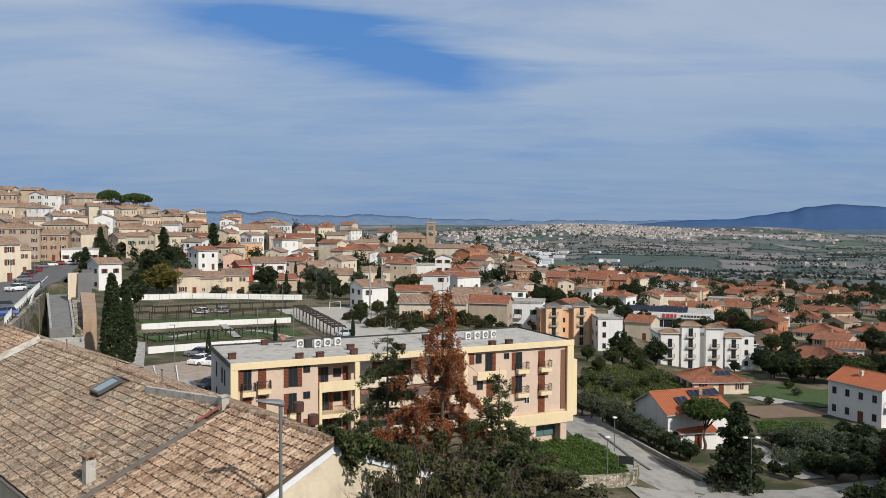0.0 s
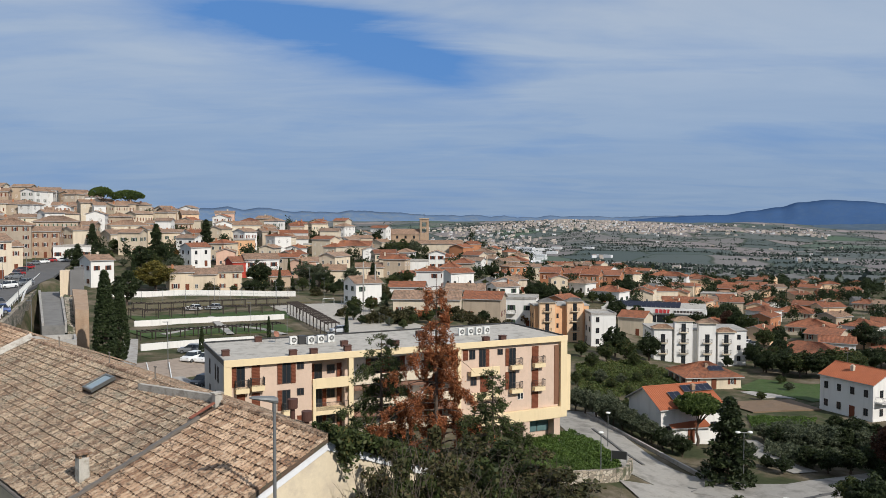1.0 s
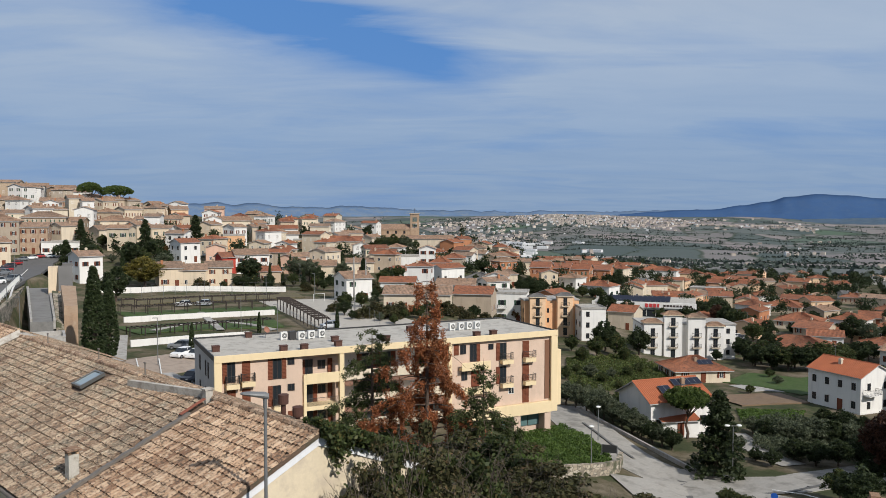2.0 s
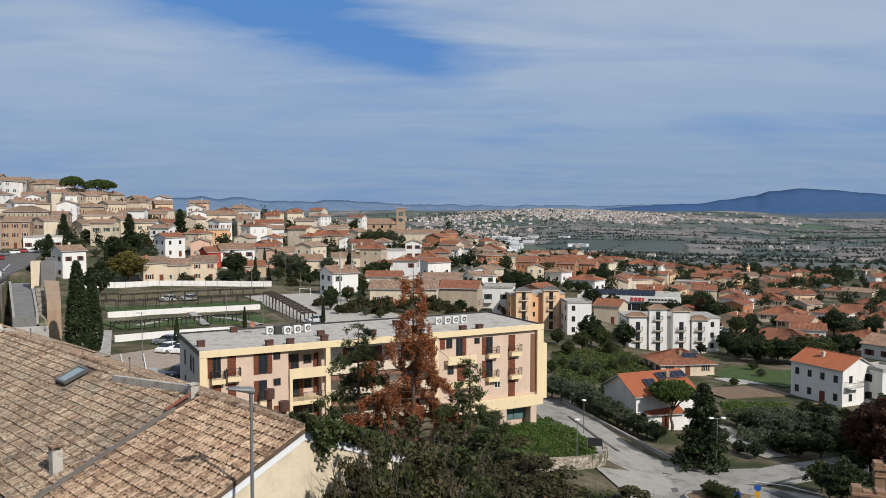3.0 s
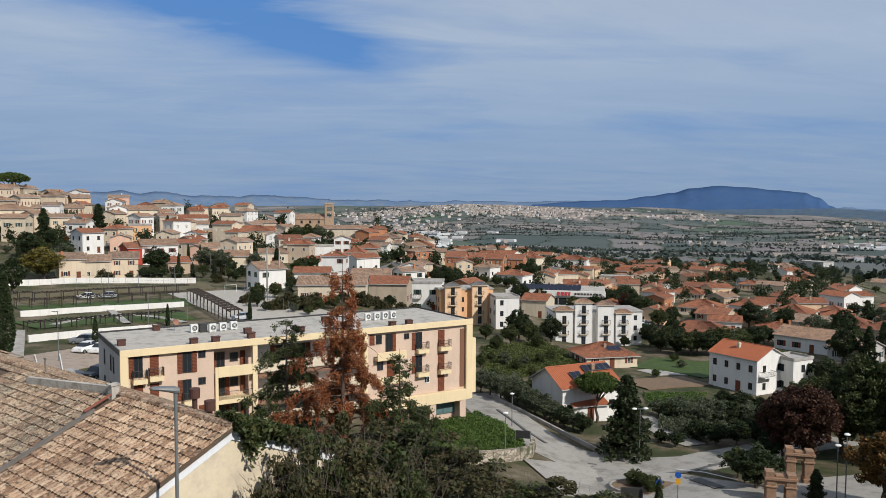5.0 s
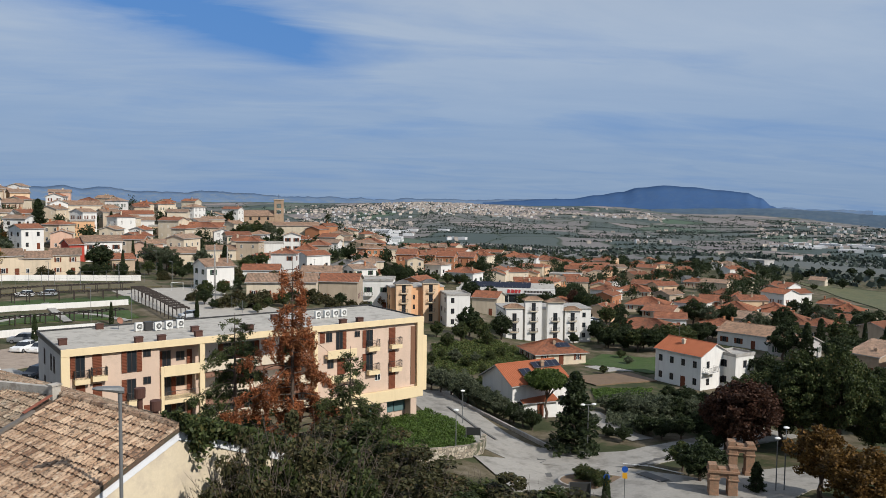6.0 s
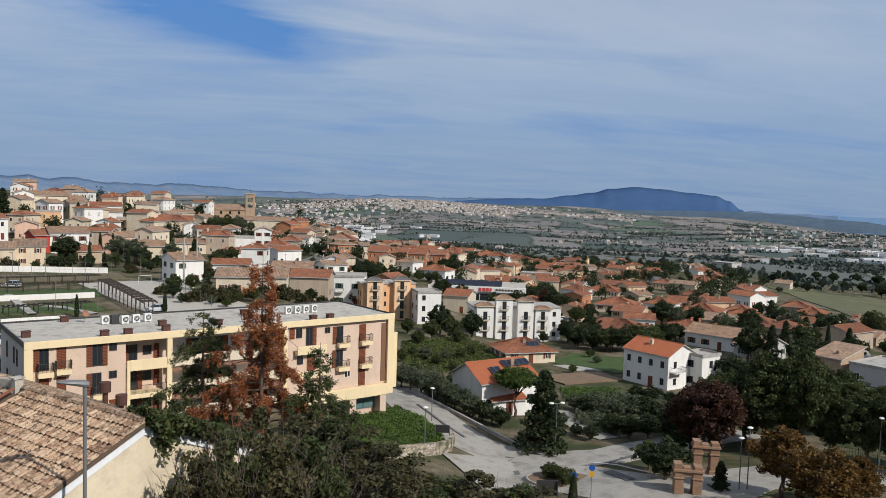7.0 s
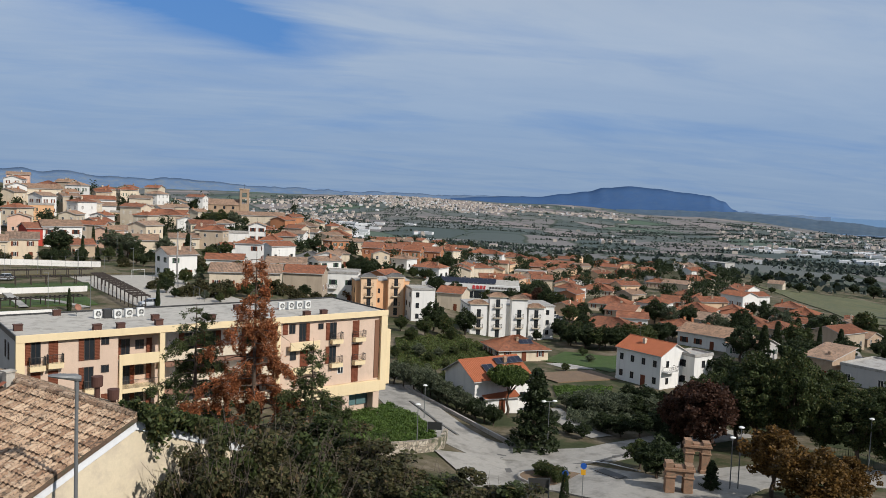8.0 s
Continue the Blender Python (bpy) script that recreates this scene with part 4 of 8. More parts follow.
def tile_material(name, a, b, c, lichen, cover, island):
    m = bpy.data.materials.new(name)
    m.use_nodes = True
    t = m.node_tree
    bs = t.nodes["Principled BSDF"]
    bs.inputs["Roughness"].default_value, bs.inputs["Specular IOR Level"].default_value = 0.9, 0.2
    geo = nd(t, "ShaderNodeNewGeometry")
    rnd = geo.outputs["Random Per Island"] if island else nd(t, "ShaderNodeObjectInfo").outputs["Random"]
    col = ramp(t, rnd, [(0.0, a), (0.4, b), (0.75, c), (1.0, tuple(v * 0.72 for v in b))])
    n = nd(t, "ShaderNodeTexNoise", i_Scale=1.1, i_Detail=8.0, i_Roughness=0.75)
    f = nd(t, "ShaderNodeTexNoise", i_Scale=11.0, i_Detail=6.0, i_Roughness=0.75)
    big = nd(t, "ShaderNodeTexNoise", i_Scale=0.35, i_Detail=3.0)
    for k in (n, f, big):
        t.links.new(geo.outputs["Position"], k.inputs["Vector"])
    patch = calc(t, "ADD", calc(t, "MULTIPLY", n.outputs["Fac"], 0.55), calc(t, "MULTIPLY", f.outputs["Fac"], 0.45))
    col = mix(t, ramp(t, patch, [(cover, (0, 0, 0)), (cover + 0.09, (1, 1, 1))]), col, lichen)
    col = mix(t, ramp(t, f.outputs["Fac"], [(0.55, (0, 0, 0)), (0.66, (0.9, 0.9, 0.9))]), col, (0.055, 0.042, 0.032))
    col = mix(t, 1.0, col, ramp(t, big.outputs["Fac"], [(0.3, (0.72, 0.70, 0.68)), (0.65, (1.08, 1.05, 1.0))]), "MULTIPLY")
    sp = nd(t, "ShaderNodeTexNoise", i_Scale=5.5, i_Detail=4.0, i_Roughness=0.8)
    t.links.new(geo.outputs["Position"], sp.inputs["Vector"])
    col = mix(t, ramp(t, sp.outputs["Fac"], [(0.53, (0, 0, 0)), (0.585, (0.8, 0.8, 0.8))]), col, (0.075, 0.058, 0.045))
    col = mix(t, ramp(t, sp.outputs["Fac"], [(0.38, (0.6, 0.6, 0.6)), (0.44, (0, 0, 0))]), col, (0.50, 0.42, 0.32))
    t.links.new(col, bs.inputs["Base Color"])
    bp = nd(t, "ShaderNodeBump", i_Strength=0.8, i_Distance=0.02)
    t.links.new(f.outputs["Fac"], bp.inputs["Height"])
    t.links.new(bp.outputs[0], bs.inputs["Normal"])
    return m


LICHEN_TILES = tile_material("lichened_tiles", (0.17, 0.11, 0.075), (0.31, 0.215, 0.15), (0.46, 0.36, 0.26), (0.25, 0.225, 0.175), 0.49, True)
CLEAN_TILES = tile_material("sandy_tiles", (0.22, 0.13, 0.085), (0.40, 0.27, 0.18), (0.52, 0.38, 0.27), (0.24, 0.20, 0.15), 0.57, False)
CLEAN_ISLAND = tile_material("sandy_tiles_rest", (0.22, 0.13, 0.085), (0.40, 0.27, 0.18), (0.52, 0.38, 0.27), (0.24, 0.20, 0.15), 0.57, True)


def at_roof(x, h, up=0.0):
    """A point of the front slope: x along the ridge, h down from it."""
    return Vector((x, -h, -PITCH * h + up))


def near_house():
    ob = thing("near_house", NEAR, "old house with a weathered barrel-tile roof and cream gable wall", "house")
    # walls
    bm = bmesh.new()
    x1, x0, d = 1.0, -38.0, 6.5
    prof = [(-d, -14), (6.6, -14), (6.6, -0.42 * 6.6 - 0.12), (0, -0.12), (-d, -PITCH * d - 0.12)]
    lo = [bm.verts.new((x0, b, c)) for b, c in prof]
    hi = [bm.verts.new((x1, b, c)) for b, c in prof]
    bm.faces.new(lo)
    bm.faces.new(hi[::-1])
    for i in range(5):
        bm.faces.new((lo[i], lo[(i + 1) % 5], hi[(i + 1) % 5], hi[i]))
    part("wall", bm, GABLE, ob, "cream rendered gable wall, stained in places")
    # whitewashed band under the verge
    bm = bmesh.new()
    for s in (-1, 1):
        prof = [(0, -0.06), (s * 6.7, -PITCH * 6.7 - 0.06), (s * 6.7, -PITCH * 6.7 - 0.36), (0, -0.36)]
        lo = [bm.verts.new((1.0, b, c)) for b, c in prof]
        hi = [bm.verts.new((1.06, b, c)) for b, c in prof]
        bm.faces.new(lo)
        bm.faces.new(hi)
        for i in range(4):
            bm.faces.new((lo[i], lo[(i + 1) % 4], hi[(i + 1) % 4], hi[i]))
    part("verge_band", bm, WHITEBAND, ob, "whitewashed band below the roof edge")
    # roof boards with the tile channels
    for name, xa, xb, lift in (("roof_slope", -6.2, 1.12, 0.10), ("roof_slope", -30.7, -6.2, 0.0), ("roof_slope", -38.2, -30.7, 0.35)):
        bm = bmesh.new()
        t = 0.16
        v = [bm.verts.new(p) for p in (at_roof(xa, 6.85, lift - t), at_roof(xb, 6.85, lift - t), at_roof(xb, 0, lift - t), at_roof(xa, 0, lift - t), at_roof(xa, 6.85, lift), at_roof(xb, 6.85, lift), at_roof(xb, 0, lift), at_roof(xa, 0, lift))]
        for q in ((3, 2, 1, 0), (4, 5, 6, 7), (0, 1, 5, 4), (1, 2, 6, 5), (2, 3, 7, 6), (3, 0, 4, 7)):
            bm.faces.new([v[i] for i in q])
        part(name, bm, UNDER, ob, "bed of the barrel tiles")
        # slope behind the ridge
        bm = bmesh.new()
        k = 1.3 if xa > -31 else 0.1
        low = -0.30 * k if xb > 0 else -0.16 * k
        tiled_slope(bm, (xb, k, low + lift), (xa, k, low + lift), (xa, 0, lift + 0.04), (xb, 0, lift + 0.04), pitch=0.24)
        tiled_slope(bm, (xb, 6.9, -PITCH * 6.9 + lift), (xa, 6.9, -PITCH * 6.9 + lift), (xa, k, low + lift), (xb, k, low + lift), pitch=0.24)
        part("rear_slope", bm, LICHEN_TILES, ob)
    # eave board and gutter
    bm = bmesh.new()
    rod(bm, at_roof(-30.7, 6.95, -0.12), at_roof(1.1, 6.95, -0.12), 0.09, n=8)
    part("gutter", bm, LEAD, ob, "dark metal gutter")
    # flashing between the two front slopes
    bm = bmesh.new()
    rows = []
    for k in range(26):
        h, w = 1.1 + k * 0.225, 0.15 + 0.03 * math.sin(k * 2.3)
        up = 0.02 * math.sin(k * 1.7)
        rows.append([bm.verts.new(p) for p in (at_roof(-6.3 - w, h, 0.06), at_roof(-6.3 - w, h, 0.16 + up), at_roof(-6.3, h, 0.19 + up), at_roof(-6.3 + w, h, 0.20 + up), at_roof(-6.3 + w, h, 0.08))])
    for p, q in zip(rows, rows[1:]):
        for i in range(4):
            bm.faces.new((p[i], p[i + 1], q[i + 1], q[i]))
    part("flashing", bm, LEAD, ob, "grey lead flashing between the slopes")
    bm = bmesh.new()
    vs = box(bm, -0.10, 0.10, -1.2, 0, 0, 0.03)
    part("copper_flashing", bm, material("red_flashing", (0.26, 0.09, 0.055), vary=0.2), ob, "red-brown painted flashing", m=NEAR.inverted() @ NEAR @ pose(-6.35, -0.35, 0.12, math.degrees(math.atan(PITCH)), 0, 0))
    # the white step where the far part of the roof is higher
    bm = bmesh.new()
    for k in range(9):
        a, b = k * 0.78, (k + 1) * 0.78
        v = [bm.verts.new(p) for p in (at_roof(-30.62, b, 0.46), at_roof(-30.25, b, 0.13), at_roof(-30.25, a, 0.13), at_roof(-30.62, a, 0.46))]
        bm.faces.new(v)
    part("step_flashing", bm, OLDWASH, ob, "whitened mortar step")
    # raised strip behind the ridge with its white face
    bm = bmesh.new()
    v = [bm.verts.new((x, y + dy, z + dz)) for dy in (0, 0.22) for x, y, z in ((-12.7, -0.85, -0.33), (-7.0, -0.12, -0.03)) for dz in (-0.3, 0.36)]
    for q in ((0, 2, 3, 1), (4, 5, 7, 6), (0, 1, 5, 4), (2, 6, 7, 3), (1, 3, 7, 5), (0, 4, 6, 2)):
        bm.faces.new([v[i] for i in q])
    part("parapet", bm, OLDWASH, ob, "low white plastered parapet along the ridge")
    bm = bmesh.new()
    box(bm, -6.70, -6.40, -0.28, 0.05, -0.5, 0.45)
    box(bm, -6.75, -6.35, -0.33, 0.10, 0.45, 0.51)
    part("small_chimney", bm, OLDWASH, ob, "small whitewashed chimney")
    # ridge caps
    for xa, xb, z in ((-6.2, 1.1, 0.12), (-30.7, -13.2, 0.03), (-38.2, -30.7, 0.38)):
        n = int((xb - xa) / 0.42)
        bm = bmesh.new()
        rod(bm, (-0.23, 0, 0), (0.23, 0, 0.02), 0.14, 0.125, n=8)
        me = finish("ridge_tile", bm, CLEAN_TILES)
        for k in range(n):
            part("ridge_tile", me, None, ob, m=pose(xa + (k + 0.5) * (xb - xa) / n, 0, z, random.uniform(-6, 6), random.uniform(-2, 2), 0))
    # skylight
    bm = bmesh.new()
    for a in ((-0.55, -0.45, -0.65, 0.65), (0.45, 0.55, -0.65, 0.65), (-0.45, 0.45, -0.65, -0.55), (-0.45, 0.45, 0.55, 0.65)):
        box(bm, a[0], a[1], a[2], a[3], 0, 0.17)
    sl = part("skylight", bm, plain("dull_aluminium", (0.17, 0.17, 0.16), 0.4, 0.6), ob, "small roof window, shut", m=Matrix.Translation(at_roof(-16.1, 1.3, 0.10)) @ pose(0, 0, 0, math.degrees(math.atan(PITCH)), 0, 0))
    bm = bmesh.new()
    box(bm, -0.45, 0.45, -0.55, 0.55, 0.08, 0.12)
    part("pane", bm, plain("sky_glass", (0.24, 0.30, 0.33), 0.2), sl)
    # chimney
    bm = bmesh.new()
    box(bm, -0.2, 0.2, -0.19, 0.19, -0.6, 0.95)
    ch = part("chimney", bm, material("patchy_render", (0.52, 0.49, 0.43), vary=0.2, second=(0.36, 0.32, 0.26), scale=4, bump=0.8), ob, "small rendered chimney with a flat cap", m=Matrix.Translation(at_roof(-7.35, 5.35)))
    bm = bmesh.new()
    for sx in (-0.15, 0.15):
        for sy in (-0.14, 0.14):
            box(bm, sx - 0.05, sx + 0.05, sy - 0.05, sy + 0.05, 0.95, 1.1)
    box(bm, -0.3, 0.3, -0.27, 0.27, 1.1, 1.15)
    part("cap", bm, CLEAN_ISLAND, ch)
    # flues behind the ridge
    for x, y, top in ((-2.9, 1.2, 0.62), (-1.92, 1.2, 0.30)):
        bm = bmesh.new()
        rod(bm, (0, 0, -1.2), (0, 0, top - 0.3), 0.10, n=12)
        rod(bm, (0, 0, top - 0.38), (0, 0, top), 0.20, 0.21, n=14)
        part("flue", bm, POTMAT, ob, "dark brown metal flue with a drum cowl", m=pose(x, y, 0))
    # antenna stubs on the ridge
    for x in (-13.0, -18.5, -26.0):
        bm = bmesh.new()
        rod(bm, (0, 0, -0.1), (0, 0, 0.62), 0.03, n=6)
        rod(bm, (-0.1, 0, 0.62), (0.1, 0, 0.62), 0.04, n=6)
        part("vent_pipe", bm, LEAD, ob, m=pose(x, 0.15, 0.05))
    # downpipe on the gable
    bm = bmesh.new()
    rod(bm, (1.1, -6.4, -14), (1.1, -6.4, -3), 0.06, n=8)
    part("downpipe", bm, IRON, ob)
    return ob


NEAR_HOUSE = near_house()


def street_lamp_single():
    """A tall steel lamp with one long flat head."""
    x, y = -5.08, 24.2
    z = ground(x, y)
    ob = thing("street_lamp", pose(x, y, z), "grey steel street lamp with one flat head", "street lamp")
    top = 24.25 - z
    bm = bmesh.new()
    rod(bm, (0, 0, -0.3), (0, 0, top * 0.5), 0.075, 0.065, n=12)
    rod(bm, (0, 0, top * 0.5), (0, 0, top), 0.06, 0.05, n=12)
    rod(bm, (0, 0, top - 0.32), (0, 0, top + 0.05), 0.065, n=12)
    part("pole", bm, STEEL, ob)
    bm = bmesh.new()
    sec = [(0.12, 0.07, 0.09, 0.0), (-0.02, 0.14, 0.115, 0.04), (-0.22, 0.15, 0.09, 0.07), (-0.45, 0.17, 0.075, 0.10), (-0.66, 0.14, 0.05, 0.12), (-0.76, 0.05, 0.02, 0.12)]
    prev = None
    for px, w, h, zz in sec:
        ring = [bm.verts.new((px, w * math.cos(k * math.pi / 5), zz + h * math.sin(k * math.pi / 5))) for k in range(10)]
        if prev:
            for k in range(10):
                bm.faces.new((prev[k], prev[(k + 1) % 10], ring[(k + 1) % 10], ring[k]))
        else:
            bm.faces.new(ring)
        prev = ring
    bm.faces.new(prev[::-1])
    part("lamp_head", bm, STEEL, ob, "long flat grey lamp head", m=pose(0, 0, top + 0.03, 0, 0, 8))


street_lamp_single()


def rubble_material():
    """Irregular field stones with sunk joints."""
    m = bpy.data.materials.new("rubble_stone")
    m.use_nodes = True
    t = m.node_tree
    b = t.nodes["Principled BSDF"]
    b.inputs["Roughness"].default_value = 0.95
    geo = nd(t, "ShaderNodeNewGeometry")
    mp = nd(t, "ShaderNodeMapping")
    mp.inputs["Scale"].default_value = (1.0, 1.0, 1.7)
    t.links.new(geo.outputs["Position"], mp.inputs[0])
    c = nd(t, "ShaderNodeTexVoronoi", i_Scale=1.7)
    e = nd(t, "ShaderNodeTexVoronoi", i_Scale=1.7, feature="DISTANCE_TO_EDGE")
    n = nd(t, "ShaderNodeTexNoise", i_Scale=0.5, i_Detail=6.0)
    for k in (c, e):
        t.links.new(mp.outputs[0], k.inputs["Vector"])
    t.links.new(geo.outputs["Position"], n.inputs["Vector"])
    s = nd(t, "ShaderNodeSeparateColor")
    t.links.new(c.outputs["Color"], s.inputs[0])
    col = ramp(t, s.outputs[0], [(0.0, (0.22, 0.185, 0.14)), (0.5, (0.36, 0.30, 0.225)), (1.0, (0.46, 0.41, 0.33))])
    col = mix(t, ramp(t, e.outputs["Distance"], [(0.02, (1, 1, 1)), (0.10, (0, 0, 0))]), col, (0.13, 0.115, 0.09))
    col = mix(t, ramp(t, n.outputs["Fac"], [(0.52, (0, 0, 0)), (0.6, (0.9, 0.9, 0.9))]), col, (0.055, 0.065, 0.03))
    t.links.new(col, b.inputs["Base Color"])
    bp = nd(t, "ShaderNodeBump", i_Strength=0.9, i_Distance=0.06)
    t.links.new(e.outputs["Distance"], bp.inputs["Height"])
    t.links.new(bp.outputs[0], b.inputs["Normal"])
    return m



def traffic_island(x, y, a, b):
    """A planted island with a kerb of single stones."""
    z = ground(x, y) + 0.2
    ob = thing("traffic_island", pose(x, y, z, 0, 0, -20), "oval traffic island with pale kerb stones and earth", "traffic island")
    bm = bmesh.new()
    top = [bm.verts.new((a * math.cos(k * math.pi / 16), b * math.sin(k * math.pi / 16), 0.12)) for k in range(32)]
    low = [bm.verts.new((a * math.cos(k * math.pi / 16), b * math.sin(k * math.pi / 16), -0.6)) for k in range(32)]
    bm.faces.new(top)
    for k in range(32):
        bm.faces.new((low[k], low[(k + 1) % 32], top[(k + 1) % 32], top[k]))
    part("bed", bm, EARTH, ob, "bed of earth and grass")
    bm = bmesh.new()
    box(bm, -0.44, 0.44, -0.12, 0.12, -0.4, 0.16)
    stone = finish("kerb_stone", bm, CONCRETE)
    for k in range(26):
        t = k * 2 * math.pi / 26
        part("kerb_stone", stone, None, ob, m=pose((a + 0.12) * math.cos(t), (b + 0.12) * math.sin(t), 0, 0, 0, math.degrees(math.atan2(b * math.cos(t), -a * math.sin(t)))))



# ---- roads and yards ----
strip("road", [(22.3, 128.1), (22.5, 122.6), (23.7, 110.1), (25.3, 101.6), (27.3, 96.9), (29.9, 93.8), (31.8, 89.4)], 8.5, PALEASPHALT, "worn pale asphalt road beside a garden wall", "road")
strip("road", [(31.1, 94.2), (38.0, 90.9), (43.7, 90.5), (52.1, 94.2), (61.3, 98.8), (71.7, 102.4)], 7.0, PALEASPHALT, "worn asphalt side road partly in shade", "road", lift=0.10)
strip("road", [(22.6, 84.9), (30.0, 86.3), (36.3, 82.2), (40.0, 76.8), (44.0, 71.8), (47.7, 67.4)], 11.0, PALEASPHALT, "wide patched asphalt junction of two roads", "road", lift=0.14)
strip("road", [(41.9, 70.5), (53.7, 77.3), (63.8, 79.5), (74.3, 76.1), (81.2, 72.2)], 9.0, PALEASPHALT, "pale street running under park trees", "road", lift=0.08)
strip("road", [(-67.6, 103.2), (-75.6, 124.4), (-84.6, 148.0), (-97.3, 183.5), (-130.3, 259.2), (-134.5, 278.5)], 12.0, ASPHALT, "grey street climbing past the old houses", "road", level=True)
strip("street", [(-85.0, 300.6), (-90.3, 321.7), (-96.6, 347.0), (-104.5, 377.4)], 9.0, ASPHALT, "steep street running up between houses", "road")
strip("parking", [(-41.8, 109.5), (-40.3, 113.9), (-35.7, 121.0), (-30.3, 132.1)], 13.0, material("reddish_paving", (0.36, 0.29, 0.23), vary=0.15, second=(0.28, 0.22, 0.175)), "reddish paved car park behind the apartments", "car park")
strip("parking", [(-38.7, 99.1), (-35.6, 100.7), (-31.6, 104.3)], 12.0, CONCRETE, "grey concrete yard behind the near house", "yard", lift=0.12)
strip("sports_court", [(-34.2, 209.2), (-24.5, 187.8), (-16.0, 170.6), (-7.2, 155.1)], 22.0, material("pale_court", (0.42, 0.39, 0.34), vary=0.12, second=(0.36, 0.33, 0.29)), "pale concrete sports court behind the apartments", "court")
strip("road", [(139.3, 151.3), (154.4, 173.9), (169.7, 193.7), (176.8, 205.7), (175.7, 213.2)], 7.0, PALEASPHALT, "curving residential street with a low wall", "road")
strip("drive", [(64.3, 156.4), (68.1, 157.6), (72.9, 156.4)], 7.0, CONCRETE, "pale gravel yard beside a bungalow", "yard")
strip("drive", [(47.2, 117.4), (46.9, 112.3), (47.0, 103.3), (48.3, 99.6)], 4.0, PALEASPHALT, "narrow drive between the gardens", "drive", lift=0.1)
LAWNGREEN = material("mown_lawn", (0.052, 0.092, 0.020), vary=0.35, second=(0.080, 0.105, 0.036), bump=0.6)
EARTH = material("tilled_earth", (0.20, 0.135, 0.085), vary=0.2, second=(0.17, 0.12, 0.08), bump=0.8)
strip("lawn", [(-58.0, 150.0), (-51.8, 156.1), (-42.8, 161.2), (-31.9, 165.8)], 12.0, LAWNGREEN, "mown lawn of the public garden", "lawn", lift=0.15)
strip("lawn", [(-67.3, 172.5), (-59.3, 178.8), (-48.5, 182.4), (-35.8, 186.1)], 12.0, LAWNGREEN, "mown lawn of the public garden", "lawn", lift=0.15)
strip("lawn", [(68.5, 169.1), (75.9, 162.5), (79.6, 155.5)], 16.0, LAWNGREEN, "bright green meadow beside the villa", "meadow", lift=0.12)
strip("field", [(55.9, 143.0), (62.6, 145.3), (71.0, 147.1)], 9.0, EARTH, "bare tilled brown plot", "field", lift=0.2)
strip("lawn", [(86.7, 161.8), (78.4, 159.3), (70.8, 156.1)], 14.0, LAWNGREEN, "green grass plot beside the bungalow", "meadow", lift=0.16)
strip("field", [(330.6, 408.7), (320.5, 364.0), (295.4, 310.3), (253.3, 230.9)], 70.0, material("dry_hillside", (0.125, 0.125, 0.058), vary=0.35, second=(0.085, 0.10, 0.045), bump=0.6, scale=0.15), "sloping olive-green hillside field", "field", lift=0.3)
strip("field", [(-80.8, 194.5), (-68.4, 206.5), (-53.5, 213.2), (-36.0, 220.1)], 13.0, material("dry_grass", (0.15, 0.125, 0.07), vary=0.3, second=(0.10, 0.095, 0.05), bump=0.8), "dry grassy terrace with bare shrubs", "field", lift=0.2)


def wall_run(name, path, height, thick, mat, label, base=-1.0):
    """A free-standing wall along a path, following the ground, with a coping."""
    bm = bmesh.new()
    for (x0, y0), (x1, y1) in zip(path, path[1:]):
        n = max(1, int(math.hypot(x1 - x0, y1 - y0) / 6))
        for k in range(n):
            a = Vector((x0 + (x1 - x0) * k / n, y0 + (y1 - y0) * k / n, 0))
            b = Vector((x0 + (x1 - x0) * (k + 1) / n, y0 + (y1 - y0) * (k + 1) / n, 0))
            s = (b - a).cross(Vector((0, 0, 1))).normalized() * thick / 2
            za, zb = ground(a.x, a.y), ground(b.x, b.y)
            v = [bm.verts.new((p.x, p.y, z)) for p, z in ((a + s, za + base), (b + s, zb + base), (b - s, zb + base), (a - s, za + base), (a + s, za + height), (b + s, zb + height), (b - s, zb + height), (a - s, za + height))]
            for q in ((3, 2, 1, 0), (4, 5, 6, 7), (0, 1, 5, 4), (1, 2, 6, 5), (2, 3, 7, 6), (3, 0, 4, 7)):
                bm.faces.new([v[i] for i in q])
    return solid(name, bm, mat, label, kind="structure")


STONE = rubble_material()
wall_run("garden_wall", [(-63.6, 163.1), (-56.1, 169.1), (-50.1, 171.8), (-44.9, 173.9), (-35.0, 178.1)], 1.15, 0.4, WALL["white"], "low white garden wall")
wall_run("garden_wall", [(-50.0, 131.0), (-45.0, 135.8), (-41.0, 140.7), (-33.8, 147.6)], 1.15, 0.4, WALL["white"], "low white garden wall")
wall_run("boundary_wall", [(-89.8, 210.7), (-73.2, 221.0), (-56.8, 226.4), (-41.6, 229.1)], 1.5, 0.4, WALL["white"], "long pale boundary wall")
wall_run("kerb_wall", [(24.6, 125.4), (27.0, 115.8), (29.4, 108.6), (31.6, 102.7), (34.0, 96.3)], 0.55, 0.3, CONCRETE, "low concrete wall along the road")
wall_run("retaining_wall", [(11.1, 84.6), (17.2, 87.0), (21.0, 89.8), (23.1, 92.3), (24.5, 96.1)], 1.5, 0.5, STONE, "curved pale retaining wall below the hedge bank")
traffic_island(34.7, 82.0, 4.6, 2.6)


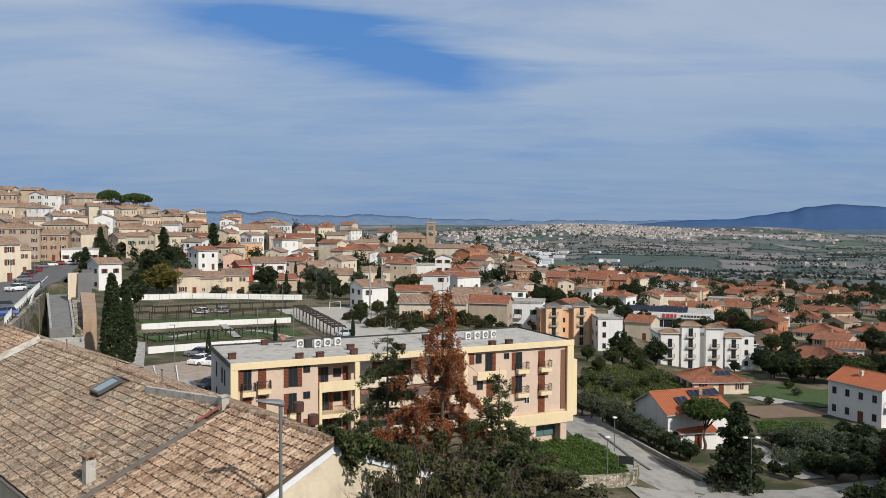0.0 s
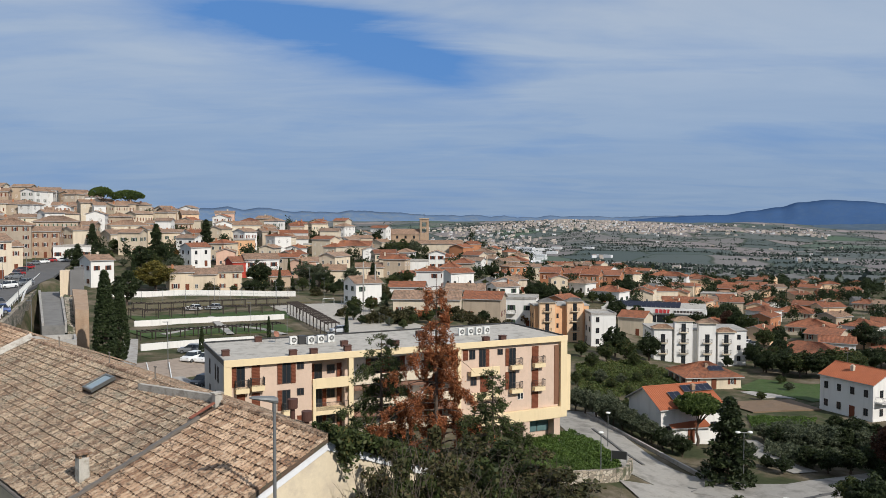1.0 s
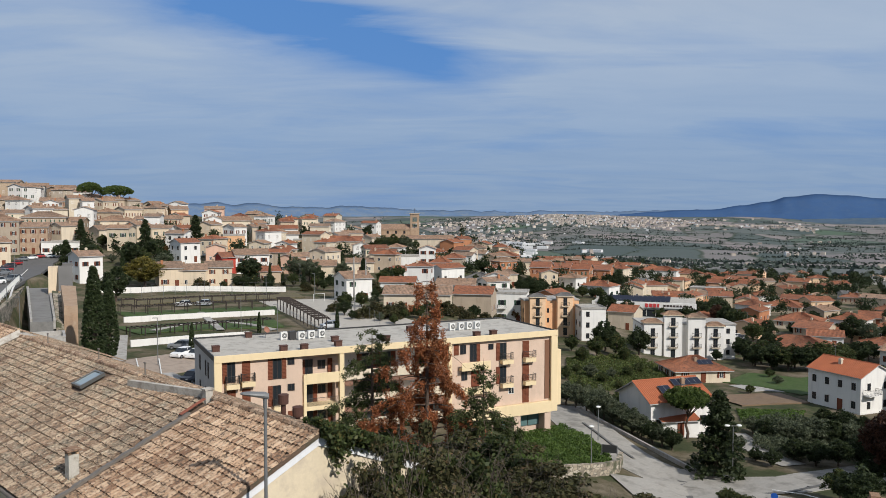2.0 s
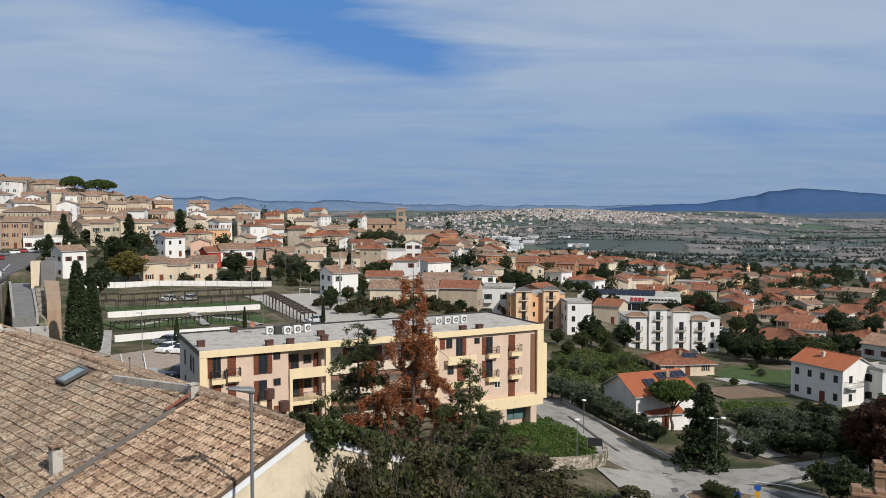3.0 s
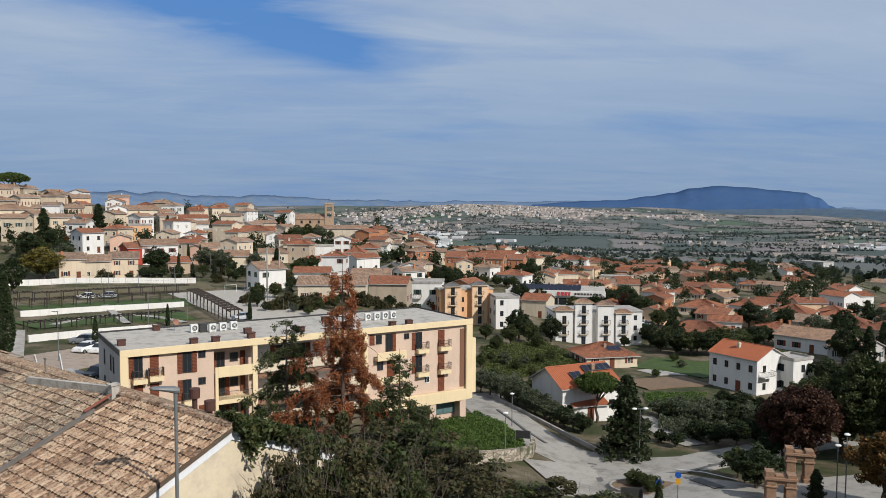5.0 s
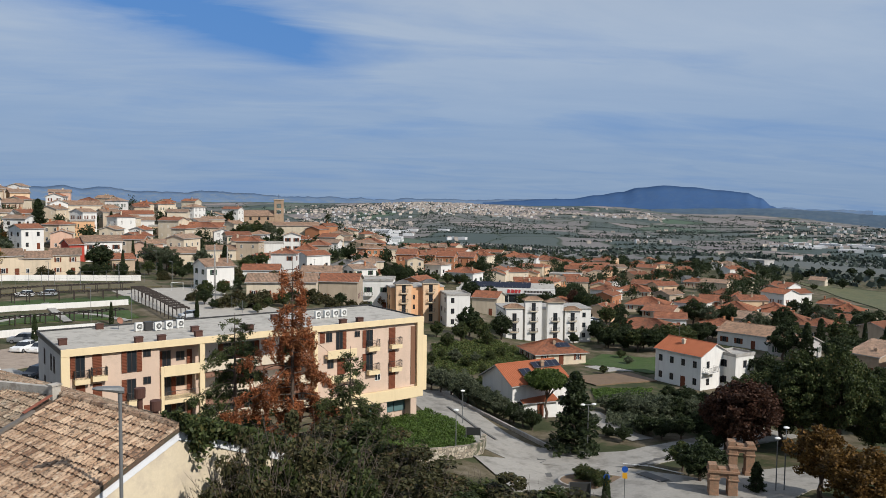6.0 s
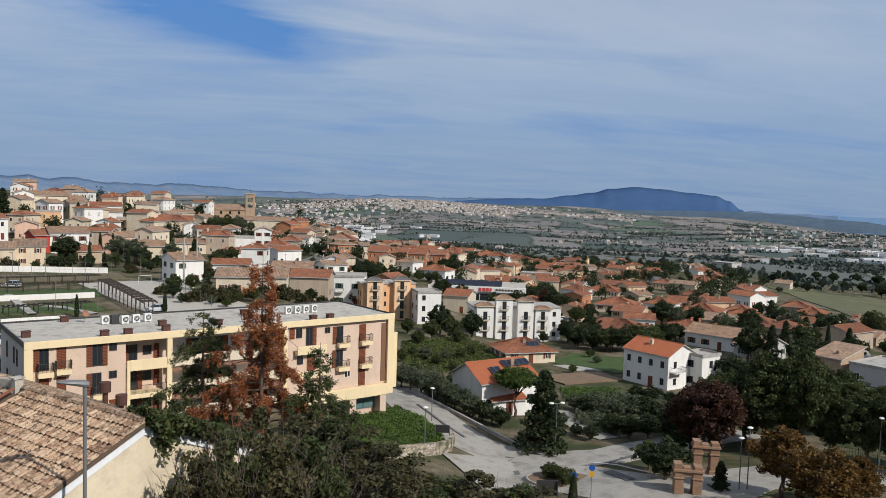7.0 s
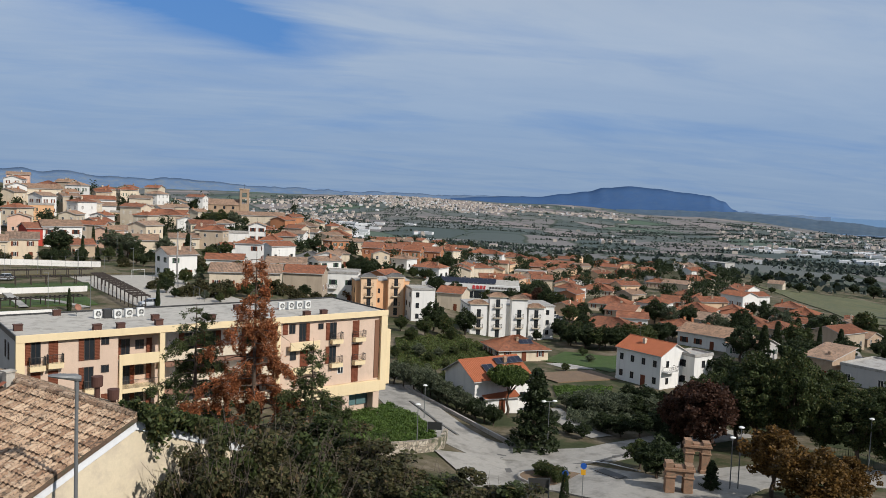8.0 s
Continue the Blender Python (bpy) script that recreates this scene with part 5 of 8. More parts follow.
def prism(name, corners, depth, mat, label, category="", kind="structure"):
    """A solid with a sloping four-cornered top and upright sides."""
    bm = bmesh.new()
    hi = [bm.verts.new(c) for c in corners]
    lo = [bm.verts.new((x, y, depth)) for x, y, _ in corners]
    bm.faces.new(hi)
    bm.faces.new(lo[::-1])
    for k in range(4):
        bm.faces.new((lo[k], lo[(k + 1) % 4], hi[(k + 1) % 4], hi[k]))
    return solid(name, bm, mat, label, category, kind=kind)


# the walled ramp that leaves the street beside the garden
RAMP = material("ramp_asphalt", (0.20, 0.195, 0.185), vary=0.15, second=(0.16, 0.155, 0.148), bump=0.3, scale=0.5)
prism("ramp", [(-61.2, 120.3, 13.3), (-58.3, 121.7, 13.2), (-79.4, 163.8, 14.5), (-83.0, 162.0, 14.6)], 4.0, RAMP, "grey asphalt ramp between stone walls", "road")
prism("kerb", [(-61.2, 120.3, 13.75), (-60.9, 120.45, 13.75), (-82.6, 162.2, 14.95), (-83.0, 162.0, 14.95)], 13.0, CONCRETE, "pale concrete edge of the ramp")
prism("kerb", [(-58.3, 121.7, 13.7), (-58.0, 121.85, 13.7), (-79.0, 164.0, 14.85), (-79.4, 163.8, 14.85)], 12.0, CONCRETE, "pale concrete edge of the ramp")
prism("stone_wall", [(-61.9, 109.6, 15.2), (-61.3, 109.9, 15.2), (-83.2, 161.9, 15.2), (-83.8, 161.6, 15.2)], 2.0, STONE, "tall rubble stone retaining wall with moss")
prism("stone_wall", [(-57.95, 121.9, 13.2), (-57.0, 122.4, 12.6), (-76.5, 165.0, 15.3), (-78.9, 164.1, 15.6)], 2.0, STONE, "mossy rubble stone wall beside the ramp")
prism("brick_wall", [(-57.0, 122.5, 15.6), (-55.2, 123.3, 15.4), (-66.3, 147.4, 16.4), (-68.6, 146.4, 16.6)], 2.0, WALL["brick"], "tall old brick buttress wall beside the ramp")


def stair_tower(x, y, z, yaw):
    """The head of a stair: a cream side with a dark slanting front of metal sheet."""
    ob = thing("stair_tower", pose(x, y, z, 0, 0, yaw), "cream stair tower with a dark slanted sheet-metal front", "stair tower")
    slab(ob, "wall", WALL["cream"], -2.3, 1.9, 0, 3.4, -8, 4.5)
    bm = bmesh.new()
    prof = [(0.0, -0.1), (-2.6, -0.1), (-0.5, 4.7), (0.0, 4.7)]
    lo = [bm.verts.new((-0.5, b, c)) for b, c in prof]
    hi = [bm.verts.new((2.0, b, c)) for b, c in prof]
    bm.faces.new(lo)
    bm.faces.new(hi[::-1])
    for k in range(4):
        bm.faces.new((lo[k], lo[(k + 1) % 4], hi[(k + 1) % 4], hi[k]))
    part("slanted_front", bm, ROOF["dark"], ob, "dark grey sheet-metal front")
    slab(ob, "roof", ROOF["dark"], 0.2, 2.1, 0.004, 3.6, 4.504, 5.1)
    for k in range(3):
        slab(ob, "window", GLASS, -0.3 + k * 0.75, 0.3 + k * 0.75, -2.75, -2.6, -1.3, -0.3)
    slab(ob, "base", WALL["brick"], -0.6, 2.05, -2.6, -0.004, -8, -0.104)


stair_tower(-72.0, 153.9, 15.1, 25)
strip("road_patch", [(36.6, 87.3), (41.3, 87.0), (47.3, 89.8)], 0.6, ASPHALT, "dark asphalt repair across the road", "road", lift=0.19, thick=0.1)
strip("road_patch", [(32.8, 94.6), (34.9, 87.7)], 0.45, ASPHALT, "dark asphalt repair across the road", "road", lift=0.19, thick=0.1)
strip("road_patch", [(40.4, 83.6), (41.1, 79.0)], 1.3, ASPHALT, "dark asphalt repair across the road", "road", lift=0.19, thick=0.1)
strip("road_patch", [(23.5, 115.0), (25.1, 104.1), (26.8, 98.8)], 0.4, ASPHALT, "dark asphalt repair across the road", "road", lift=0.19, thick=0.1)
strip("road_patch", [(30.5, 92.5), (33.5, 91.2), (36.8, 88.6), (38.4, 85.2)], 0.35, ASPHALT, "dark curving tar seam on the junction", "road", lift=0.19, thick=0.1)
strip("road_patch", [(26.6, 90.6), (30.2, 90.9), (34.4, 93.4)], 0.3, ASPHALT, "dark curving tar seam on the junction", "road", lift=0.19, thick=0.1)
strip("road_patch", [(27.8, 87.0), (29.4, 86.4), (31.0, 86.9)], 1.4, ASPHALT, "dark asphalt repair on the junction", "road", lift=0.19, thick=0.1)
strip("road_patch", [(44.8, 88.9), (50.4, 90.6), (55.0, 93.2)], 0.4, ASPHALT, "dark tar seam across the side road", "road", lift=0.19, thick=0.1)
strip("road_marking", [(40.2, 88.2), (42.6, 85.6), (44.4, 81.0)], 0.16, PAINT, "worn white road line", "road marking", lift=0.24, thick=0.06)
strip("road_marking", [(48.2, 91.6), (55.9, 95.0), (64.3, 98.4)], 0.18, PAINT, "worn white road line", "road marking", lift=0.24, thick=0.06)
strip("road_marking", [(-66.4, 122.1), (-79.5, 150.9), (-107.6, 211.0)], 0.2, PAINT, "worn white road line", "road marking", lift=0.24, thick=0.06)
strip("road_marking", [(-36.9, 100.4), (-44.3, 118.3)], 0.15, PAINT, "worn white road line", "road marking", lift=0.24, thick=0.06)
strip("road_marking", [(-34.5, 101.2), (-41.0, 118.7)], 0.15, PAINT, "worn white road line", "road marking", lift=0.24, thick=0.06)

CARPAINT = {n: material("car_paint_" + n, c, rough=0.3, vary=0.04, bump=0.0, spec=0.6) for n, c in {"white": (0.75, 0.75, 0.74), "silver": (0.42, 0.44, 0.46), "black": (0.025, 0.025, 0.03), "red": (0.30, 0.02, 0.02), "blue": (0.03, 0.07, 0.22), "grey": (0.16, 0.17, 0.18)}.items()}
RUBBER = plain("tyre_rubber", (0.02, 0.02, 0.02), 0.8)
CARGLASS = plain("car_glass", (0.02, 0.025, 0.03), 0.05)
LAMPGLASS = plain("lamp_glass", (0.6, 0.6, 0.58), 0.1)
CARS = {}


def car(x, y, yaw, colour, z=None):
    """A small hatchback."""
    z = ground(x, y) + 0.12 if z is None else z
    if colour in CARS:
        ob = copy_thing(CARS[colour], pose(x, y, z, 0, 0, yaw))
        return ob
    ob = thing("car", pose(x, y, z, 0, 0, yaw), f"parked {colour} hatchback car with dark windows", "car", "parked cars")
    bm = bmesh.new()
    rows = [(-2.0, 0.45, 0.62), (-1.95, 0.3, 0.85), (-1.0, 0.25, 0.95), (-0.2, 0.25, 0.98), (1.2, 0.25, 0.98), (1.95, 0.3, 0.9), (2.0, 0.45, 0.7)]
    prev = None
    for px, lo, hi in rows:
        ring = [bm.verts.new((px, sy, zz)) for sy, zz in ((-0.82, lo), (-0.86, (lo + hi) / 2), (-0.78, hi), (0.78, hi), (0.86, (lo + hi) / 2), (0.82, lo))]
        if prev:
            for k in range(6):
                bm.faces.new((prev[k], prev[(k + 1) % 6], ring[(k + 1) % 6], ring[k]))
        else:
            bm.faces.new(ring)
        prev = ring
    bm.faces.new(prev[::-1])
    body = part("body", bm, CARPAINT[colour], ob)
    bm = bmesh.new()
    lo = [bm.verts.new(p) for p in ((-1.05, -0.74, 0.94), (1.75, -0.74, 0.94), (1.75, 0.74, 0.94), (-1.05, 0.74, 0.94))]
    hi = [bm.verts.new(p) for p in ((-0.35, -0.6, 1.45), (1.35, -0.6, 1.45), (1.35, 0.6, 1.45), (-0.35, 0.6, 1.45))]
    for k in range(4):
        bm.faces.new((lo[k], lo[(k + 1) % 4], hi[(k + 1) % 4], hi[k]))
    bm.faces.new(hi)
    part("glasshouse", bm, CARGLASS, ob)
    bm = bmesh.new()
    box(bm, -0.33, 1.33, -0.59, 0.59, 1.44, 1.49)
    for sx in (0.45, ):
        box(bm, sx - 0.04, sx + 0.04, -0.70, 0.70, 0.95, 1.44)
    part("roof", bm, CARPAINT[colour], ob)
    for sx in (-1.28, 1.28):
        for sy in (-0.80, 0.80):
            bm = bmesh.new()
            rod(bm, (sx, sy - 0.09, 0.31), (sx, sy + 0.09, 0.31), 0.31, n=14)
            w = part("wheel", bm, RUBBER, ob)
            bm = bmesh.new()
            rod(bm, (sx, sy - 0.10, 0.31), (sx, sy + 0.10, 0.31), 0.19, n=10)
            part("rim", bm, STEEL, w)
    for sy in (-0.6, 0.6):
        bm = bmesh.new()
        box(bm, -2.02, -1.93, sy - 0.17, sy + 0.17, 0.66, 0.8)
        part("headlight", bm, LAMPGLASS, ob)
    CARS[colour] = ob
    return ob


car(-84.5, 153.1, 70, "white")
car(-107.4, 199.2, 70, "red")
car(-132.6, 253.1, 70, "red")
car(-126.8, 237.5, 60, "black")
car(-137.3, 265.6, 60, "grey")
car(-136.2, 269.8, 20, "white")
car(-135.2, 273.1, 20, "red")
car(-131.8, 274.2, 10, "silver")
car(-97.9, 180.3, 70, "grey")
car(-66.7, 117.6, 30, "blue")
car(-71.0, 124.4, 30, "black")
car(-84.4, 159.3, 75, "grey")
car(-38.6, 122.4, 70, "white")
car(-36.6, 122.9, 75, "white")
car(-41.2, 130.0, 0, "grey")
car(-20.0, 159.3, 20, "silver")
car(-60.4, 193.0, 0, "white")
car(-55.9, 194.5, 0, "silver")
car(-31.6, 104.3, 70, "black")
car(-85.5, 302.9, 80, "white")
car(-88.6, 319.1, 80, "grey")
car(94.2, 233.7, 10, "white")
car(95.0, 230.9, 10, "grey")
car(128.9, 144.8, -30, "black")

# ---- buildings that stand out ----
SOLAR = house(37.1, 119.6, 10.8, 8.5, 5.0, 19, "white", "bright", "gable", z=-3.1, rise=2.3, over=0.5, shut=False, cols=4, label="white two-storey villa with a bright tiled roof and solar panels")
house(37.7, 115.8, 5.5, 3.6, 2.5, 9, "white", "bright", "shed", z=-3.3, rise=0.9, chim=0, shut=False, label="low white porch wing with a lean-to tiled roof")
BUNGALOW = house(58.5, 167.9, 12.0, 10.0, 2.6, 5, "cream", "red", "hip", z=-5.9, rise=2.2, over=0.6, label="cream bungalow with a hipped tile roof and solar panel")
VILLA = house(78.2, 140.7, 11.0, 8.5, 6.6, -67, "white", "bright", "gable", z=-5.5, rise=2.0, over=0.35, shut=False, cols=4, chim=1, label="white two-storey villa with a bright gabled tile roof")
house(85.3, 137.1, 5.4, 5.0, 6.4, 20, "white", "dark", "flat", z=-5.5, chim=0, shut=False, cols=1, label="white square stair wing with a flat roof")


def solar_panels(parent, x0, y0, nx, ny, pitch_deg, z0, w=1.0, h=1.6):
    """Rows of panels lying on the front slope of a house's roof."""
    for i in range(nx):
        for j in range(ny):
            bm = bmesh.new()
            box(bm, -w / 2 + 0.03, w / 2 - 0.03, -h / 2 + 0.03, h / 2 - 0.03, 0.0, 0.05)
            p = part("solar_panel", bm, plain("solar_cells", (0.012, 0.015, 0.028), 0.4, 0.0, 0.3), parent, "dark blue solar panel", m=pose(x0, y0, z0, pitch_deg, 0, 0) @ pose(i * w, j * h, 0))
            bm = bmesh.new()
            for a in ((-w / 2, w / 2, -h / 2, -h / 2 + 0.03), (-w / 2, w / 2, h / 2 - 0.03, h / 2), (-w / 2, -w / 2 + 0.03, -h / 2 + 0.03, h / 2 - 0.03), (w / 2 - 0.03, w / 2, -h / 2 + 0.03, h / 2 - 0.03)):
                box(bm, a[0], a[1], a[2], a[3], 0.0, 0.06)
            part("panel_frame", bm, STEEL, p)


solar_panels(SOLAR, 0.9, -1.4, 5, 1, math.degrees(math.atan(2.3 / 4.25)), 5.2 + 2.3 - 1.4 * 2.3 / 4.25 + 0.32, 1.05, 1.5)
solar_panels(SOLAR, -2.2, -2.6, 2, 1, math.degrees(math.atan(2.3 / 4.25)), 5.2 + 2.3 - 2.6 * 2.3 / 4.25 + 0.32, 1.0, 1.7)
solar_panels(BUNGALOW, 0.2, -2.6, 3, 1, math.degrees(math.atan(2.2 / 5.0)), 2.6 + 2.2 - 2.6 * 0.44 + 0.32, 1.1, 1.8)
balcony(VILLA, pose(5.5, -2.0, 3.6, 0, 0, 90), 3.2, 1.3)



def bay_block(x, y, z, yaw, w, d, h, bays, wall, accent, label, roof="old"):
    """A small apartment block whose front steps out in tall bays with balconies."""
    ob = thing("apartment_house", pose(x, y, z, 0, 0, yaw), label, "apartment building")
    slab(ob, "wall", WALL[wall], -w / 2, w / 2, 0, d, -6, h)
    slab(ob, "roof", CONCRETE, -w / 2 - 0.2, w / 2 + 0.2, -0.2, d + 0.2, h, h + 0.35)
    for i, (bx, bw, bh) in enumerate(bays):
        slab(ob, "bay", WALL[accent or wall], bx - bw / 2, bx + bw / 2, -1.6, -0.004, -6, bh)
        part("bay_roof", roof_mesh(bw, 2.4, 0.7, "hip", 0.35, [ROOF[roof], WALL["cream"]]), None, ob, "small hipped tile roof", m=pose(bx, -0.5, bh + 0.02))
        if accent:
            slab(ob, "pier", WALL[wall], bx + bw / 2 + 0.004, bx + bw / 2 + 0.5, -1.2, -0.004, -6, bh - 0.6)
        n = int(bh / 2.75)
        for f in range(n):
            zz = 0.3 + f * 2.75
            win = add_window(ob, pose(bx, -1.6, zz), 1.1, 2.1, "dark")
            if f:
                balcony(ob, pose(bx, -1.6, zz - 0.05), min(2.2, bw * 0.8), 0.7, WALL["cream"])
    for k in range(int(w / 2.6)):
        bx = -w / 2 + 1.3 + k * 2.6
        if any(abs(bx - b) < bw / 2 + 0.5 for b, bw, _ in bays):
            continue
        for f in range(int(h / 2.75)):
            add_window(ob, pose(bx, 0, 0.9 + f * 2.75), 0.9, 1.3, "dark")
    for sx, yawd in ((-w / 2, -90), (w / 2, 90)):
        for k in range(int(d / 3.2)):
            for f in range(int(h / 2.75)):
                add_window(ob, pose(sx, 1.6 + k * 3.2, 0.9 + f * 2.75, 0, 0, yawd), 0.85, 1.3, "dark", panes=False)
    return ob


bay_block(67.8, 198.5, -7.2, -3, 24.0, 11.0, 8.6, [(-9.6, 4.6, 9.4), (-4.4, 4.6, 11.4), (1.6, 4.4, 10.8), (6.4, 4.2, 8.6)], "white", None, "white rendered apartment house with stepped bays and small balconies")
bay_block(34.9, 215.2, -3.9, 5, 15.5, 10.0, 9.8, [(-4.4, 4.4, 11.0), (3.4, 4.4, 11.2)], "orange", "peach", "peach and orange apartment house with tall bays", "dark")
house(44.8, 211.0, 6.6, 8.0, 8.8, 2, "white", "dark", "flat", z=-4.4, shut=False, chim=0, label="white brick apartment wing with a flat roof")


def supermarket(x, y, z, yaw):
    ob = thing("supermarket", pose(x, y, z, 0, 0, yaw), "low white supermarket with a flat roof, red sign and solar panels", "shop building")
    slab(ob, "wall", WALL["white"], -16.5, 16.5, 0, 22, -5, 5.2)
    slab(ob, "fascia", WALL["white"], -17.2, 17.2, -0.8, -0.004, 4.2, 6.0)
    slab(ob, "roof", BITUMEN, -17.0, 17.0, -0.0, 22.4, 5.22, 5.7)
    slab(ob, "window_band", GLASS, -5, 16.2, -0.1, -0.002, 1.2, 3.6, label="dark glazed shop front")
    for k in range(8):
        slab(ob, "mullion", FRAME, -5 + k * 3.0, -4.85 + k * 3.0, -0.16, -0.102, 1.2, 3.6)
    red = plain("sign_red", (0.50, 0.05, 0.05), 0.6)
    for k, w in enumerate((1.3, 1.4, 1.3, 0.9)):
        bm = bmesh.new()
        box(bm, 0, w * 0.75, -0.12, 0, 0, 1.2)
        part("sign_shape", bm, red, ob, "plain red sign shape", m=pose(0.6 + k * 1.3, -0.82, 4.55, 0, 8, 0))
    for k in range(9):
        bm = bmesh.new()
        box(bm, 0, 0.75, -0.06, 0, 0, 0.65)
        part("sign_bar", bm, DARKFRAME, ob, "small dark sign bar", m=pose(6.6 + k * 1.05, -0.82, 4.75))
    for i in range(14):
        for j in range(3):
            bm = bmesh.new()
            box(bm, -0.75, 0.75, -1.2, 1.2, 0, 0.06)
            part("solar_panel", bm, plain("solar_cells", (0.012, 0.015, 0.028), 0.4, 0.0, 0.3), ob, m=pose(-13 + i * 1.6, 5 + j * 4.0, 6.3, 22, 0, 0))


supermarket(73.4, 260.8, -5.8, -19)


def church(x, y, z, yaw, s):
    ob = thing("church", pose(x, y, z, 0, 0, yaw), "brick church with a square bell tower and tiled nave roof", "church")
    w, h = 64 * s, 15 * s
    slab(ob, "nave_wall", WALL["brick"], -w / 2, w / 2, 0, 10, -8, h)
    part("nave_roof", roof_mesh(w, 10, 2.6, "gable", 0.4, [ROOF["old"], WALL["brick"]]), None, ob, m=pose(0, 5, h))
    bm = bmesh.new()
    for sx in (-w / 2, w / 2 - 0.3):
        v = [bm.verts.new(p) for p in ((sx, 0, h), (sx, 10, h), (sx, 5, h + 2.6), (sx + 0.3, 0, h), (sx + 0.3, 10, h), (sx + 0.3, 5, h + 2.6))]
        for q in ((0, 1, 2), (3, 5, 4), (0, 2, 5, 3), (1, 4, 5, 2)):
            bm.faces.new([v[i] for i in q])
    part("gable_end", bm, WALL["brick"], ob)
    for kx in range(4):
        add_window(ob, pose(-w / 2 + 3 + kx * (w - 6) / 3, 0, h - 2.4), 1.2, 1.6, "dark")
    tw, th = 16.0 * s, 42 * s
    tx = w / 2 + tw / 2 + 0.3
    b = 1.5
    for cx in (-1, 1):
        for cy in (-1, 1):
            x0 = tx + cx * (tw / 2 - 0.6)
            slab(ob, "tower_pier", WALL["brick"], x0 - 0.6, x0 + 0.6, 3 + cy * (tw / 2 - 0.6) - 0.6, 3 + cy * (tw / 2 - 0.6) + 0.6, th * 0.42, th)
    slab(ob, "tower", WALL["brick"], tx - tw / 2, tx + tw / 2, 3 - tw / 2, 3 + tw / 2, -8, th * 0.42)
    for z0, z1 in ((0.60, 0.68), (0.86, 1.0)):
        slab(ob, "tower_band", WALL["brick"], tx - tw / 2 + 0.02, tx + tw / 2 - 0.02, 3 - tw / 2 + 0.02, 3 + tw / 2 - 0.02, th * z0, th * z1)
    slab(ob, "cornice", WALL["tan"], tx - tw / 2 - 0.3, tx + tw / 2 + 0.3, 3 - tw / 2 - 0.3, 3 + tw / 2 + 0.3, th + 0.004, th + 0.5)
    bm = bmesh.new()
    rod(bm, (tx, 3, th + 0.5), (tx, 3, th + 3.2), 0.08, n=5)
    rod(bm, (tx - 0.6, 3, th + 2.5), (tx + 0.6, 3, th + 2.5), 0.07, n=5)
    part("cross", bm, IRON, ob)
    return ob


church(-19.4, 429.6, 16.9, 3, 0.310)
house(1.7, 387.7, 22.3, 9, 5.6, -0, "cream", "old", "gable", z=12.1, shut=False, chim=0, cols=6, label="long cream parish hall with arched windows and tiled roof")

# ---- houses of the town ----
house(-153.0, 280.9, 13.7, 12, 12.0, 21, "tan", "old", "hip", z=15.4)
house(-105.4, 185.2, 4.8, 9, 9.0, 50, "cream", "old", "gable", z=15.6)
house(-136.0, 248.5, 4.1, 9, 7.7, 49, "cream", "old", "gable", z=13.3)
house(-142.4, 285.2, 9.3, 9, 9.6, 17, "brick", "old", "gable", z=15.6)
house(-150.7, 309.5, 15.7, 11, 9.3, 21, "tan", "old", "hip", z=19.3)
house(-134.0, 286.4, 12.5, 9, 4.3, 25, "white", "dark", "flat", z=15.3, chim=0)
house(-177.9, 351.5, 11.1, 9, 5.6, 37, "white", "old", "gable", z=27.4)
house(-185.6, 343.2, 9.7, 9, 8.6, 20, "tan", "old", "gable", z=27.4)
house(-216.2, 405.1, 9.9, 9, 5.0, 33, "tan", "old", "gable", z=39.2)
house(-207.3, 414.0, 14.3, 9, 3.9, 27, "white", "old", "gable", z=40.6)
house(-192.3, 414.1, 14.5, 9, 5.4, 35, "tan", "old", "shed", z=37.7)
house(-199.9, 358.0, 7.8, 8, 9.6, 19, "brick", "old", "gable", z=32.4)
house(-175.6, 370.0, 11.3, 9, 6.4, 19, "brick", "old", "gable", z=29.4)
house(-162.1, 361.0, 6.5, 8, 10.4, 36, "cream", "old", "gable", z=26.6)
house(-153.9, 355.3, 4.9, 8, 10.8, 31, "white", "old", "gable", z=24.9)
house(-157.8, 377.0, 5.7, 8, 4.9, 23, "tan", "old", "gable", z=27.9)
house(-126.6, 311.2, 11.4, 9, 6.0, 47, "cream", "old", "gable", z=17.7)
house(-132.2, 333.7, 15.2, 11, 6.5, 32, "cream", "old", "hip", z=20.5)
house(-100.2, 229.4, 6.7, 8, 7.6, 46, "white", "old", "gable", z=10.1)
house(-123.0, 386.7, 8.1, 9, 7.5, 28, "peach", "old", "gable", z=24.6)
house(-118.3, 358.7, 11.6, 9, 5.9, 18, "tan", "old", "gable", z=21.7)
house(-142.0, 410.3, 12.4, 9, 3.8, 19, "white", "old", "gable", z=28.4)
house(-159.1, 426.3, 7.5, 8, 4.3, 28, "tan", "old", "gable", z=30.1)
house(-95.0, 383.2, 15.2, 11, 7.4, 24, "cream", "old", "gable", z=19.3)
house(-81.8, 331.2, 8.6, 8, 6.7, 14, "orange", "dark", "flat", z=14.1, chim=0)
house(-72.0, 386.8, 14.7, 9, 5.6, 16, "white", "red", "gable", z=17.1)
house(-66.1, 371.4, 9.6, 8, 4.8, 10, "white", "old", "gable", z=15.5)
house(-55.8, 358.4, 11.1, 8, 4.1, 9, "peach", "dark", "flat", z=13.9, chim=0)
house(-38.8, 348.8, 18.3, 11, 6.0, -6, "cream", "red", "hip", z=12.0)
house(-69.8, 273.5, 6.7, 9, 5.5, 32, "red", "red", "gable", z=9.4)
house(-63.0, 277.2, 11.7, 10, 6.9, 23, "white", "old", "gable", z=8.8, balconies=1)
